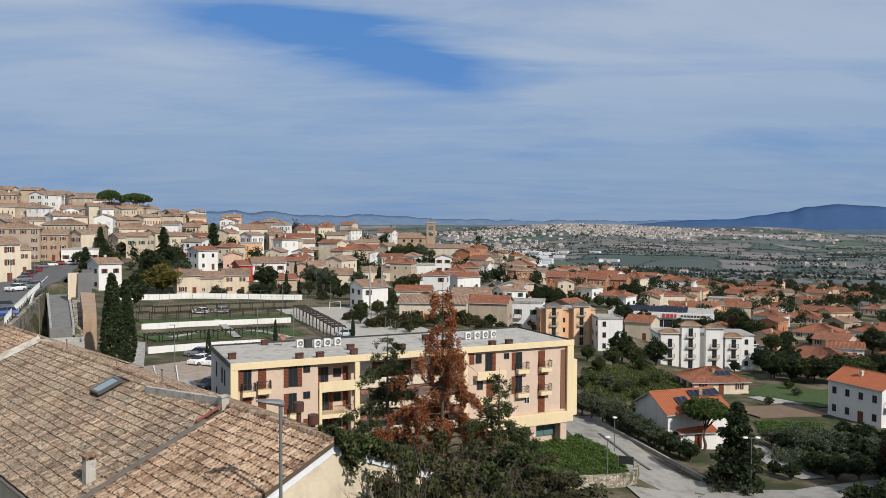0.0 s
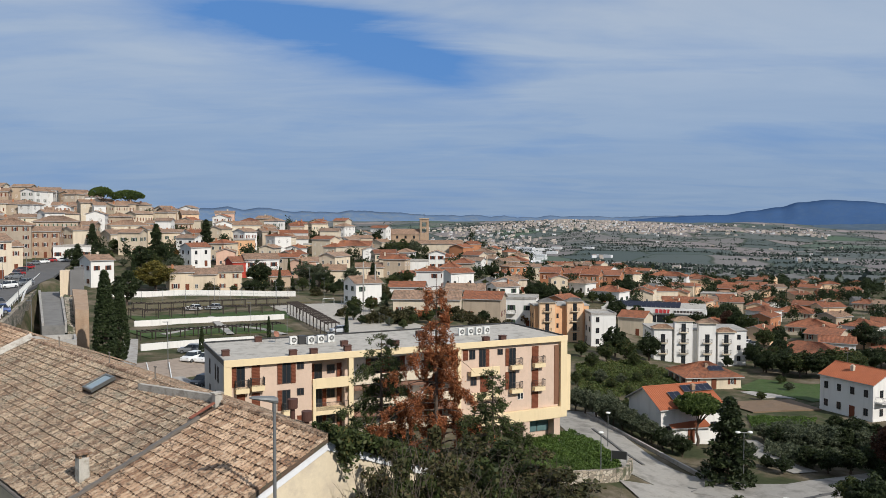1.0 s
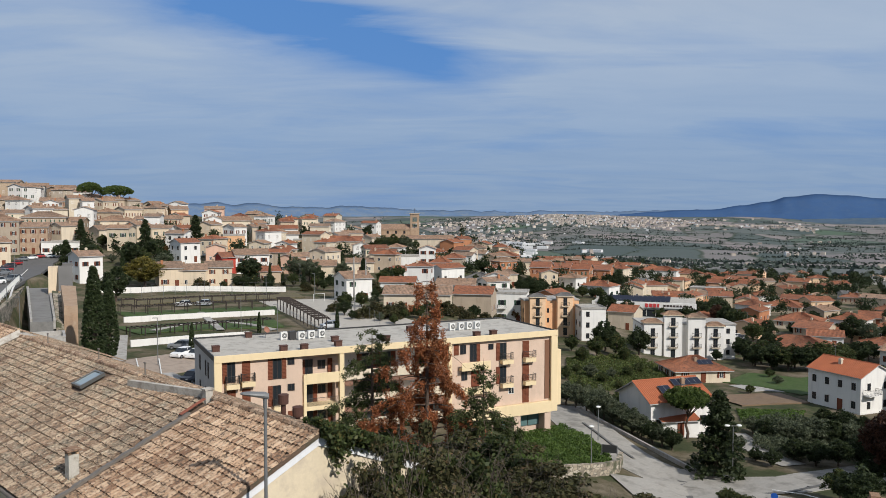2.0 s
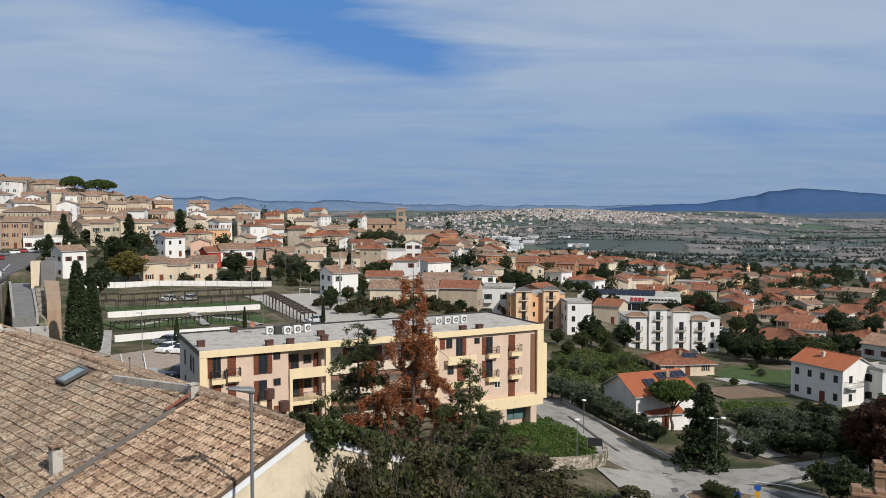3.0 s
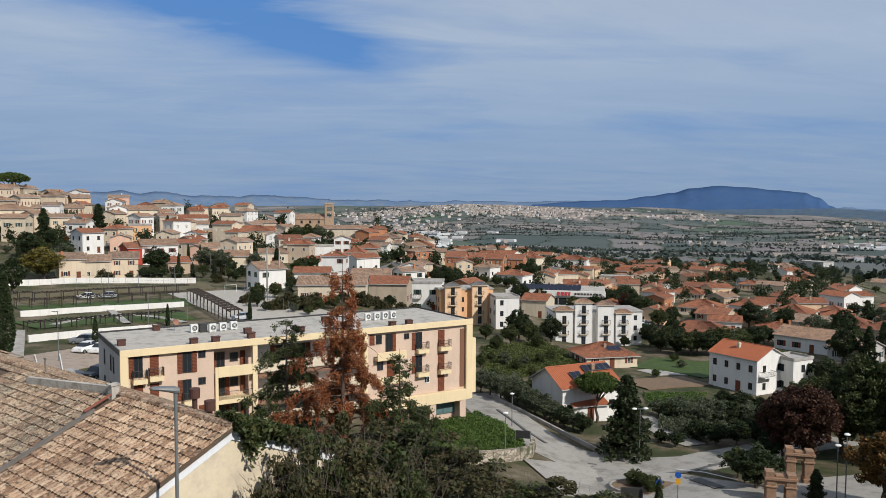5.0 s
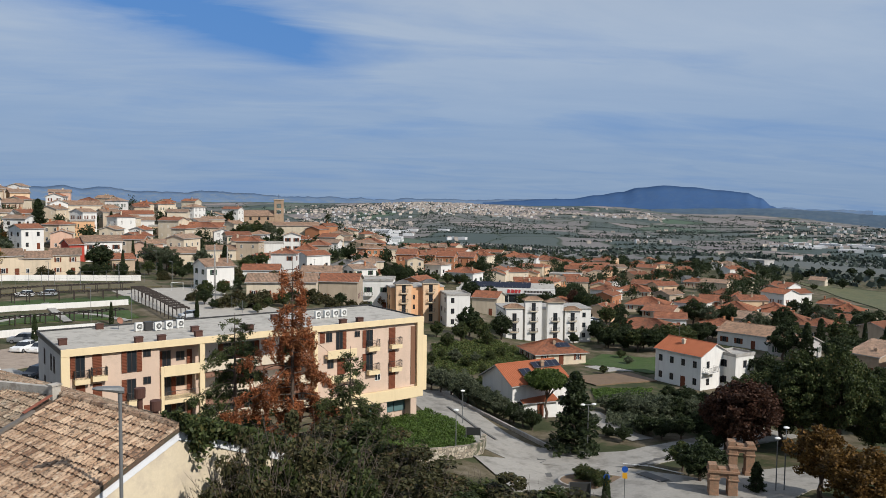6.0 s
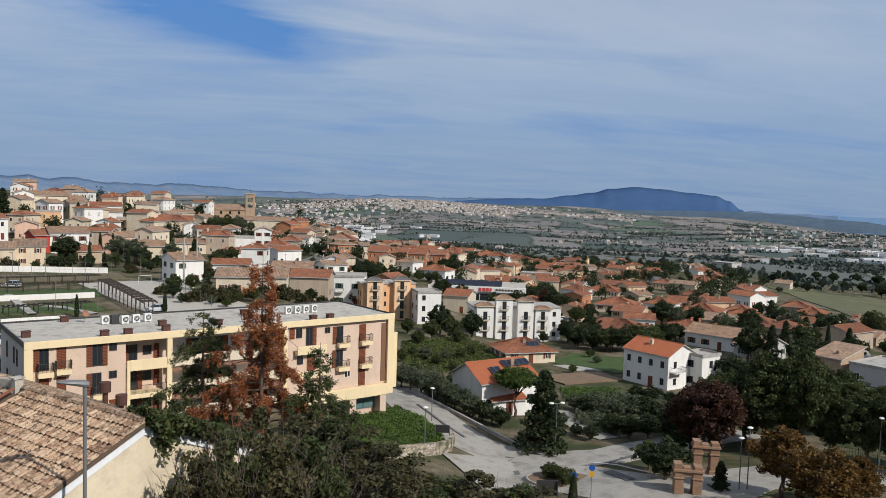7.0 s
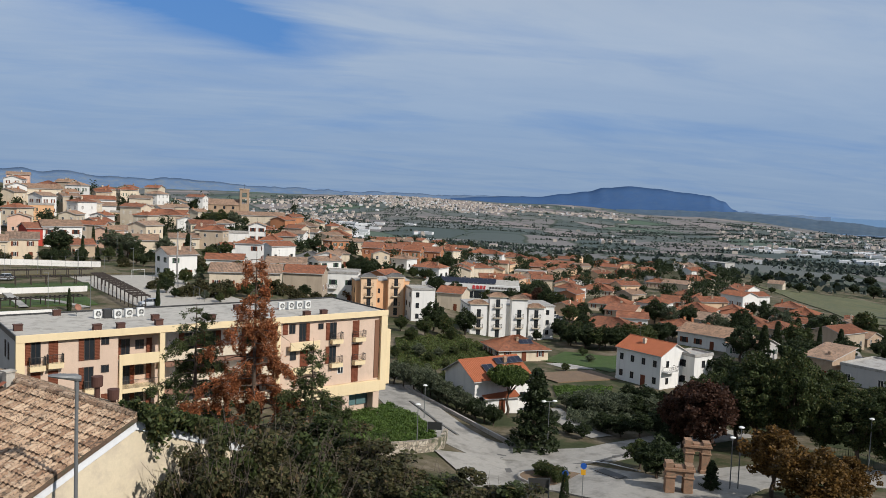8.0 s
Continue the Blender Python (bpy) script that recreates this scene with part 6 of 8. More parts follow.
house(-64.2, 240.3, 7.7, 9, 5.8, 15, "cream", "old", "gable", z=8.0)
house(-70.5, 234.6, 7.6, 9, 5.0, 17, "cream", "old", "gable", z=8.3)
house(-76.8, 231.9, 6.6, 9, 5.6, 26, "cream", "old", "gable", z=8.5)
house(-57.9, 258.4, 3.7, 8, 4.4, 33, "yellow", "old", "gable", z=8.0)
house(-52.5, 256.4, 6.7, 8, 3.7, 24, "tan", "red", "gable", z=7.6)
house(-39.0, 266.2, 15.6, 9, 5.1, 4, "cream", "old", "gable", z=7.4, balconies=1)
house(-44.9, 310.3, 11.9, 9, 3.6, 20, "white", "old", "gable", z=9.5)
house(-20.0, 209.6, 7.4, 9, 6.1, 27, "white", "old", "gable", z=6.8)
house(-25.3, 294.3, 10.2, 8, 3.8, 5, "cream", "old", "gable", z=8.0)
house(-17.2, 311.5, 9.9, 9, 5.6, -9, "cream", "red", "gable", z=8.6, balconies=1)
house(-2.0, 187.2, 15.8, 9, 4.1, -5, "cream", "old", "gable", z=6.9)
house(-8.9, 241.8, 10.8, 8, 2.9, -4, "white", "red", "gable", z=6.1)
house(12.7, 203.2, 9.9, 9, 5.5, -14, "tan", "red", "gable", z=3.9)
house(9.5, 248.1, 12.1, 9, 2.8, -8, "tan", "old", "gable", z=4.9)
house(19.2, 280.6, 11.1, 10, 2.6, -10, "cream", "dark", "hip", z=4.3)
house(5.5, 298.3, 7.0, 9, 4.1, -11, "white", "red", "hip", z=7.5)
house(10.8, 312.8, 8.3, 9, 4.9, -12, "tan", "red", "hip", z=7.5)
house(23.0, 376.9, 11.2, 10, 5.4, -11, "cream", "old", "hip", z=8.4)
house(1.9, 336.2, 11.3, 10, 4.3, -8, "redbrick", "red", "hip", z=9.4)
house(-6.9, 302.6, 7.6, 8, 5.7, 1, "white", "dark", "flat", z=7.9, chim=0)
house(-7.8, 278.6, 8.8, 8, 2.8, 12, "white", "red", "gable", z=7.1)
house(37.3, 373.9, 13.8, 10, 5.4, -14, "redbrick", "red", "hip", z=4.6)
house(48.8, 327.5, 8.2, 11, 7.0, -18, "redbrick", "red", "gable", z=0.8)
house(58.3, 334.0, 8.4, 11, 6.7, -20, "redbrick", "red", "gable", z=0.2)
house(66.8, 334.0, 8.4, 11, 6.7, -21, "redbrick", "red", "gable", z=-0.2)
house(79.3, 348.7, 8.6, 11, 7.0, -23, "redbrick", "red", "gable", z=-1.8)
house(72.7, 440.7, 18.5, 9, 3.8, -4, "white", "red", "gable", z=0.4)
house(24.8, 225.4, 9.2, 10, 8.2, -12, "white", "dark", "flat", z=-1.0, balconies=1, chim=0)
house(62.1, 240.3, 8.1, 9, 5.5, -32, "cream", "red", "gable", z=-5.5, balconies=1)
house(105.5, 383.2, 8.0, 8, 2.6, -15, "white", "dark", "gable", z=-5.8)
house(134.0, 445.0, 20.8, 11, 7.0, -25, "white", "red", "hip", z=-9.2)
house(166.1, 482.9, 14.3, 10, 5.6, -19, "peach", "red", "hip", z=-12.6)
house(138.2, 377.6, 15.6, 9, 4.4, -30, "cream", "dark", "flat", z=-10.6, chim=0)
house(168.4, 501.9, 10.7, 9, 5.7, -19, "peach", "red", "hip", z=-12.7)
house(180.6, 494.0, 9.8, 9, 4.2, -20, "cream", "red", "hip", z=-13.3)
house(197.9, 484.3, 17.9, 9, 2.6, -22, "peach", "red", "gable", z=-13.1)
house(142.4, 305.2, 14.4, 12, 2.6, -37, "cream", "red", "hip", z=-8.8)
house(124.9, 255.9, 14.1, 12, 2.6, -34, "cream", "red", "hip", z=-7.8)
house(120.9, 237.6, 9.9, 10, 2.6, -47, "tan", "red", "gable", z=-7.6)
house(126.8, 225.7, 8.9, 10, 2.6, -39, "peach", "red", "gable", z=-7.5)
house(98.0, 202.2, 18.9, 13, 2.6, -34, "redbrick", "red", "hip", z=-7.2)
house(141.3, 227.3, 11.7, 12, 4.2, -47, "cream", "red", "hip", z=-7.6)
house(156.7, 265.0, 11.6, 10, 2.6, -31, "tan", "red", "gable", z=-8.1)
house(206.0, 373.9, 7.1, 8, 2.6, -9, "white", "dark", "gable", z=-11.3)
house(119.3, 182.3, 15.4, 11, 3.6, -57, "white", "old", "gable", z=-6.7)
house(151.5, 213.4, 9.5, 10, 2.9, -45, "cream", "red", "hip", z=-7.8)
house(139.3, 214.3, 8.6, 10, 3.1, -51, "tan", "old", "gable", z=-7.5)
house(164.4, 241.0, 9.3, 10, 2.6, -44, "tan", "red", "hip", z=-8.2)
house(120.8, 168.1, 8.6, 10, 3.3, -60, "grey", "old", "gable", z=-6.5)
house(123.3, 144.4, 6.6, 9, 4.7, -70, "brick", "old", "shed", z=-6.0)
house(129.5, 136.3, 10.0, 14, 3.9, -68, "grey", "dark", "flat", z=-5.8, chim=0)
house(207.7, 266.7, 10.6, 10, 2.6, -43, "brick", "red", "hip", z=-10.3)
house(195.2, 243.0, 10.5, 11, 2.6, -49, "tan", "red", "hip", z=-9.5)
house(205.0, 228.2, 7.0, 9, 2.6, -42, "orange", "red", "gable", z=-9.9)
house(177.3, 194.2, 6.6, 9, 2.6, -67, "brick", "old", "gable", z=-8.8)
house(310.1, 411.6, 8.6, 10, 3.4, -47, "cream", "old", "gable", z=-17.4)
house(348.6, 532.1, 17.9, 14, 6.5, -63, "grey", "dark", "flat", z=-17.9, chim=0)
house(148.6, 288.6, 5.7, 9, 2.6, -35, "cream", "red", "hip", z=-8.5)
house(143.8, 260.9, 5.1, 10, 2.6, -29, "peach", "red", "hip", z=-8.0)
house(169.0, 271.2, 7.6, 10, 2.6, -40, "redbrick", "red", "hip", z=-8.5)

# ---- distance: hills on the skyline ----


def hills(name, r, stops, mat, label, rough=1.0):
    """A far ridge along bearings, from (bearing, height over the eye) stops."""
    bs = [b for b, _ in stops]
    hs = [h for _, h in stops]
    verts, faces = [], []
    n = 420
    for k in range(n + 1):
        b = bs[0] + (bs[-1] - bs[0]) * k / n
        i = max(j for j in range(len(bs) - 1) if bs[j] <= b + 1e-9)
        f = (b - bs[i]) / (bs[i + 1] - bs[i])
        f = f * f * (3 - 2 * f)
        h = hs[i] + (hs[i + 1] - hs[i]) * f + rough * (2.2 * noise.noise(Vector((b * 0.9, r, 0))) + 1.0 * noise.noise(Vector((b * 3.1, r, 5))))
        s, c = math.sin(radians(b)), math.cos(radians(b))
        for rr, z in ((r - 420, -60), (r - 260, 30 + min(h, 0) * 0.5 - 24 + h * 0.25), (r - 90, 30 + h * 0.72 - 4), (r, 30 + h), (r + 60, -60)):
            verts.append((rr * s, rr * c, z))
    for k in range(n):
        for j in range(4):
            a = k * 5 + j
            faces.append((a, a + 1, a + 6, a + 5))
    me = quads(name, verts, faces, mat)
    me.shade_smooth()
    return tagged(new(name, me), label, kind="structure")


# the blue of hills, cape and coast is distance haze painted into the base colour
FARBLUE = material("hills_with_painted_haze", (0.125, 0.19, 0.295), vary=0.2, scale=0.02, bump=0.0, second=(0.17, 0.215, 0.27), spec=0.0)
CAPE = material("cape_with_painted_haze", (0.052, 0.104, 0.215), vary=0.15, scale=0.025, bump=0.0, second=(0.060, 0.110, 0.21), spec=0.0)
hills("backdrop", 4780, [(-60, 40), (-45, 50), (-30, 40), (-22, 46), (-17, 62), (-15.4, 66), (-14, 58), (-12.4, 64), (-10.5, 44), (-8, 40), (-6, 50), (-3.5, 40), (0, 24), (3, 22), (6, 14), (10, 20), (14, 16), (18, 26), (21, 18), (24, 8), (30, -6), (40, -22)], FARBLUE, "skyline hills with blue haze in their colour", rough=5.0)
hills("backdrop", 4620, [(14, 0), (16.5, 14), (18.2, 24), (20.3, 27), (22.2, 50), (23.9, 70), (25.1, 95), (26.9, 109), (28.6, 101), (30.6, 84), (32.3, 71), (33.2, 44), (34.0, -2), (34.5, -22), (36, -80), (37, -140)], CAPE, "wooded cape above the sea with blue haze in its colour", rough=0.5)
hills("backdrop", 4300, [(26, -26), (29, -20), (32, -16), (34.5, -14), (37, -26), (40, -46), (44, -74), (52, -110)], material("coast_with_painted_haze", (0.058, 0.098, 0.145), vary=0.3, scale=0.03, bump=0.0, second=(0.085, 0.120, 0.155)), "low wooded coast sloping to the sea, blue haze in its colour", rough=2.5)

# the sea's base colour carries the haze of the horizon too
SEA = material("sea_with_painted_haze", (0.10, 0.20, 0.34), vary=0.04, scale=0.01, rough=0.4, bump=0.05)
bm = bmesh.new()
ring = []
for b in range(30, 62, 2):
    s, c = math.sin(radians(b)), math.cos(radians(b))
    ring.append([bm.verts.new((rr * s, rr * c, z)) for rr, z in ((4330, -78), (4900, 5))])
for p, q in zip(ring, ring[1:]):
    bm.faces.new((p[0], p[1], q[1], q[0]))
solid("water", bm, SEA, "calm sea on the horizon with blue haze in its colour", kind="structure")

# ---- distance: villages, sheds and trees too small to pick apart ----


def scatter_houses(name, rng, spots, label, sizes=(6, 12), mats=None):
    verts, faces, idx = [], [], []
    for x, y, k in spots:
        w, d, h = rng.uniform(*sizes), rng.uniform(5, 8), rng.uniform(3.0, 6.5)
        if k == 2:
            w, d, h = rng.uniform(18, 45), rng.uniform(12, 20), rng.uniform(4, 6)
        a = rng.uniform(-0.5, 0.5) - math.atan2(x, y)
        ca, sa = math.cos(a), math.sin(a)
        z = ground(x, y) - 1.5
        o = len(verts)
        rise = 0.0 if k == 2 else d * 0.2
        for px, py, pz in ((-w / 2, -d / 2, 0), (w / 2, -d / 2, 0), (w / 2, d / 2, 0), (-w / 2, d / 2, 0), (-w / 2, -d / 2, h), (w / 2, -d / 2, h), (w / 2, d / 2, h), (-w / 2, d / 2, h), (-w / 2, 0, h + rise), (w / 2, 0, h + rise)):
            verts.append((x + px * ca - py * sa, y + px * sa + py * ca, z + 1.5 * (pz > 0) + pz))
        faces += [tuple(o + i for i in q) for q in ((0, 1, 5, 4), (1, 2, 6, 9, 5), (2, 3, 7, 6), (3, 0, 4, 8, 7), (4, 5, 9, 8), (6, 7, 8, 9))]
        wall = 2 if k == 2 else rng.choice([0, 0, 1, 1, 2])
        roof = 2 if k == 2 else rng.choice([3, 3, 4])
        idx += [wall] * 4 + [roof] * 2
    me = quads(name, verts, faces, mats)
    me.polygons.foreach_set("material_index", idx)
    return tagged(new(name, me), label, kind="stuff")


# walls and tiles greyed and paled: aerial haze mixed into their colours
HAZEDMATS = [material("far_cream", (0.56, 0.49, 0.42), vary=0.1), material("far_tan", (0.40, 0.35, 0.30), vary=0.1), material("far_white", (0.62, 0.62, 0.62), vary=0.1), material("far_tile", (0.27, 0.22, 0.20), vary=0.15), material("far_brown_tile", (0.23, 0.205, 0.195), vary=0.15)]


def polar(b, r):
    return r * math.sin(radians(b)), r * math.cos(radians(b))


def far_places():
    rng = random.Random(8)
    spots = []
    for _ in range(760):  # hill town ahead
        b = rng.gauss(12, 3.6)
        r = rng.uniform(2650, 3500) + abs(b - 11) * 18
        spots.append((*polar(b, r), 0))
    for _ in range(260):  # its long ridge to the right
        b = rng.uniform(14, 27)
        spots.append((*polar(b, 3250 - (b - 14) * 22 + rng.gauss(0, 45)), 0))
    for _ in range(380):  # suburb in the valley ahead
        spots.append((*polar(rng.gauss(3.5, 2.6), rng.uniform(1900, 3100)), 0))
    for _ in range(90):  # white sheds
        spots.append((*polar(rng.gauss(5.5, 2.2), rng.uniform(1350, 2100)), 2))
    for _ in range(30):
        spots.append((*polar(rng.uniform(34, 44), rng.uniform(1500, 2000)), 2))
    for _ in range(70):  # farms and hamlets
        b, r = rng.uniform(-16, 44), rng.uniform(900, 3600)
        for _ in range(rng.choice([1, 1, 2, 4])):
            spots.append((*polar(b + rng.gauss(0, 0.5), r + rng.gauss(0, 25)), 0))
    for _ in range(260):
        spots.append((*polar(rng.gauss(-13, 2.4), rng.uniform(2500, 3900)), 0))
    for _ in range(200):
        spots.append((*polar(rng.uniform(33, 44), rng.uniform(1700, 3200)), 0))
    scatter_houses("distant_houses", rng, spots, "far-off villages of pale houses across the valley", mats=HAZEDMATS)


far_places()


def far_trees():
    rng = np.random.default_rng(4)
    r2 = random.Random(9)
    pts, small = [], []
    for _ in range(3600):
        b, r = r2.uniform(-24, 48), 560 * (3800 / 560) ** r2.random()
        if -24 < b < 5 and r < 750:
            continue
        x, y = polar(b, r)
        if noise.noise(Vector((x / 190, y / 190, 7))) < 0.08 + 0.15 * r2.random():
            continue
        z, s = ground(x, y), r2.uniform(2.5, 5.5) * (1 + r / 4000)
        for _ in range(7):
            pts.append((x + r2.gauss(0, s * 0.55), y + r2.gauss(0, s * 0.55), z + abs(r2.gauss(0, s * 0.45))))
    for _ in range(1500):  # woods among the villages
        b = r2.choice([r2.gauss(12, 4), r2.gauss(3.5, 3), r2.gauss(-13, 3), r2.uniform(20, 44)])
        r = r2.uniform(2000, 3600)
        x, y = polar(b, r)
        z = ground(x, y)
        for _ in range(6):
            pts.append((x + r2.gauss(0, 6), y + r2.gauss(0, 6), z + abs(r2.gauss(0, 2.5))))
    for _ in range(260):  # hedgerows
        b, r = r2.uniform(-20, 46), r2.uniform(800, 3400)
        x, y = polar(b, r)
        a, n = r2.uniform(-0.5, 0.5), int(r2.uniform(15, 50))
        for k in range(n):
            px, py = x + math.cos(a) * k * 5, y + math.sin(a) * k * 5
            pz = ground(px, py)
            for _ in range(3):
                pts.append((px + r2.gauss(0, 1.6), py + r2.gauss(0, 1.6), pz + abs(r2.gauss(0, 1.8))))
    # leaf colours are shifted to blue-grey to stand for haze
    me = leaf_mesh("distant_trees", pts, 4.2, rng, leaf_material("haze_tinted_foliage", (0.030, 0.045, 0.042), (0.065, 0.085, 0.072), glow=0.15), stretch=1.2)
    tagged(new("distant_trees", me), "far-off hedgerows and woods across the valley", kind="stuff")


far_trees()

# ---- the rest of the houses, packed between those above ----
TAKEN = [(o.location.x, o.location.y, 7.0) for o in bpy.data.objects if o.parent is None and o.type == "EMPTY" and "category" in o and o["category"] in ("house", "church", "shop building", "apartment building")]
KEEP_CLEAR = [(-0.215, 120, 235, 0.13), (-0.40, 90, 200, 0.08), (0.33, 90, 205, 0.16), (-0.02, 405, 470, 0.05), (-0.02, 350, 405, 0.05), (0.27, 205, 262, 0.10), (-0.285, 250, 520, 0.012), (0.52, 90, 190, 0.2), (-0.5, 100, 300, 0.08), (0.70, 300, 640, 0.075)]


def free(x, y, gap):
    b, r = math.atan2(x, y), math.hypot(x, y)
    for b0, r0, r1, half in KEEP_CLEAR:
        if r0 < r < r1 and abs(b - b0) < half:
            return False
    return all((x - a) ** 2 + (y - c) ** 2 > (gap + g * 0.55) ** 2 for a, c, g in TAKEN)


def fill_houses():
    rng = random.Random(33)
    quarters = [
        # bearings, distances, how many, walls, roofs, eaves, spacing
        ((-33, -19), (318, 445), 50, ["tan", "cream", "cream", "brick", "white"], ["old"], (6.0, 9.5), 5.2),
        ((-19, -1), (288, 440), 48, ["cream", "cream", "white", "white", "pink", "tan"], ["old", "old", "red"], (5.0, 8.0), 6.2),
        ((-1, 11), (250, 430), 26, ["cream", "white", "white", "redbrick"], ["red", "old"], (4.2, 6.8), 7.5),
        ((11, 21), (300, 560), 22, ["cream", "white", "peach"], ["red"], (3.5, 5.6), 9.5),
        ((15, 33), (225, 600), 50, ["cream", "white", "peach", "tan", "redbrick"], ["red", "red", "red", "old"], (2.8, 4.6), 8.5),
        ((33, 46), (215, 420), 14, ["cream", "white", "tan"], ["red", "old"], (2.8, 5.0), 10.0),
    ]
    for bb, rr, n, walls, roofs, eaves, gap in quarters:
        made = tries = 0
        while made < n and tries < 2500:
            tries += 1
            b, r = rng.uniform(*bb), rng.uniform(*rr)
            x, y = polar(b, r)
            if not free(x, y, gap):
                continue
            w, d = (rng.uniform(6.5, 10), rng.uniform(6.2, 8)) if b < 11 else (rng.uniform(8, 13), rng.uniform(7.5, 9.5))
            wall, roof = rng.choice(walls), rng.choice(roofs)
            yaw = -b + rng.choice([rng.gauss(5, 14), rng.gauss(-25, 10), rng.gauss(40, 14), rng.gauss(65, 15), rng.gauss(85, 10)])
            house(x, y, w, d, rng.uniform(*eaves), yaw, wall, roof, rng.choice(["gable", "gable", "hip"]), shut=rng.random() < 0.6, chim=rng.choice([0, 1, 1, 2]), balconies=int(rng.random() < 0.12 and r < 300))
            TAKEN.append((x, y, max(w, d)))
            made += 1


fill_houses()


def fill_trees():
    """Garden trees between the houses."""
    rng = random.Random(44)
    crowd = []
    beds = [((-32, -18), (250, 430), 26), ((-18, 0), (250, 440), 40), ((0, 13), (235, 460), 46), ((13, 34), (215, 640), 230), ((34, 47), (180, 600), 60)]
    for bb, rr, n in beds:
        made = tries = 0
        while made < n and tries < 4000:
            tries += 1
            x, y = polar(rng.uniform(*bb), rng.uniform(*rr))
            if not free(x, y, 3.2):
                continue
            TAKEN.append((x, y, 2.0))
            made += 1
            if math.hypot(x, y) > 285:
                h, z = rng.uniform(4.5, 8.5), ground(x, y)
                tall = rng.random() < 0.2
                wide, tallness = (0.15, 1.25) if tall else (0.42, 1.0)
                for c in range(16):
                    v = Vector((rng.gauss(0, 1), rng.gauss(0, 1), rng.gauss(0, 1))).normalized() * rng.uniform(0.4, 0.9)
                    cx, cy, cz = x + v.x * wide * h, y + v.y * wide * h, z + tallness * h * (0.55 + 0.42 * v.z)
                    for _ in range(24):
                        crowd.append((cx + rng.gauss(0, 0.10 * h), cy + rng.gauss(0, 0.10 * h), cz + rng.gauss(0, 0.07 * h)))
                continue
            kind = rng.choice(["dark", "dark", "dark", "broad", "broad", "conifer", "olive", "cypress"])
            tree(kind, x, y, rng.uniform(4.5, 8.5) * (1.15 if kind in ("conifer", "cypress") else 1.0), spread=1.0 if kind in ("conifer", "cypress") else 1.25)
    tagged(new("garden_trees", leaf_mesh("garden_trees", crowd, 0.5, np.random.default_rng(6), DEEP)), "dark garden trees crowded between the houses", kind="stuff")


fill_trees()

KINDS["thicket"] = ("bank", 420, 0.040, 110, 0.0125, SCRUB, "overgrown shrub with thin bare twigs", "shrub")
KINDS["bramble"] = ("bank", 420, 0.040, 110, 0.0135, BRAMBLE, "tangled green bramble shrub on the bank", "shrub")


def leafy_ground(name, outline, n, low, high, size, mat, label, seed):
    """Low plants over an outlined plot."""
    rng = random.Random(seed)
    xs, ys = [p[0] for p in outline], [p[1] for p in outline]
    pts = []
    while len(pts) < n:
        x, y = rng.uniform(min(xs), max(xs)), rng.uniform(min(ys), max(ys))
        inside = False
        for (ax, ay), (bx, by) in zip(outline, outline[1:] + outline[:1]):
            if (ay > y) != (by > y) and x < (bx - ax) * (y - ay) / (by - ay) + ax:
                inside = not inside
        if not inside:
            continue
        lump = 0.5 + 0.5 * noise.noise(Vector((x / 1.6, y / 1.6, seed)))
        pts.append((x, y, ground(x, y) + low + (high - low) * lump * rng.random() ** 0.6))
    tagged(new(name, leaf_mesh(name, pts, size, np.random.default_rng(seed), mat)), label, kind="stuff")


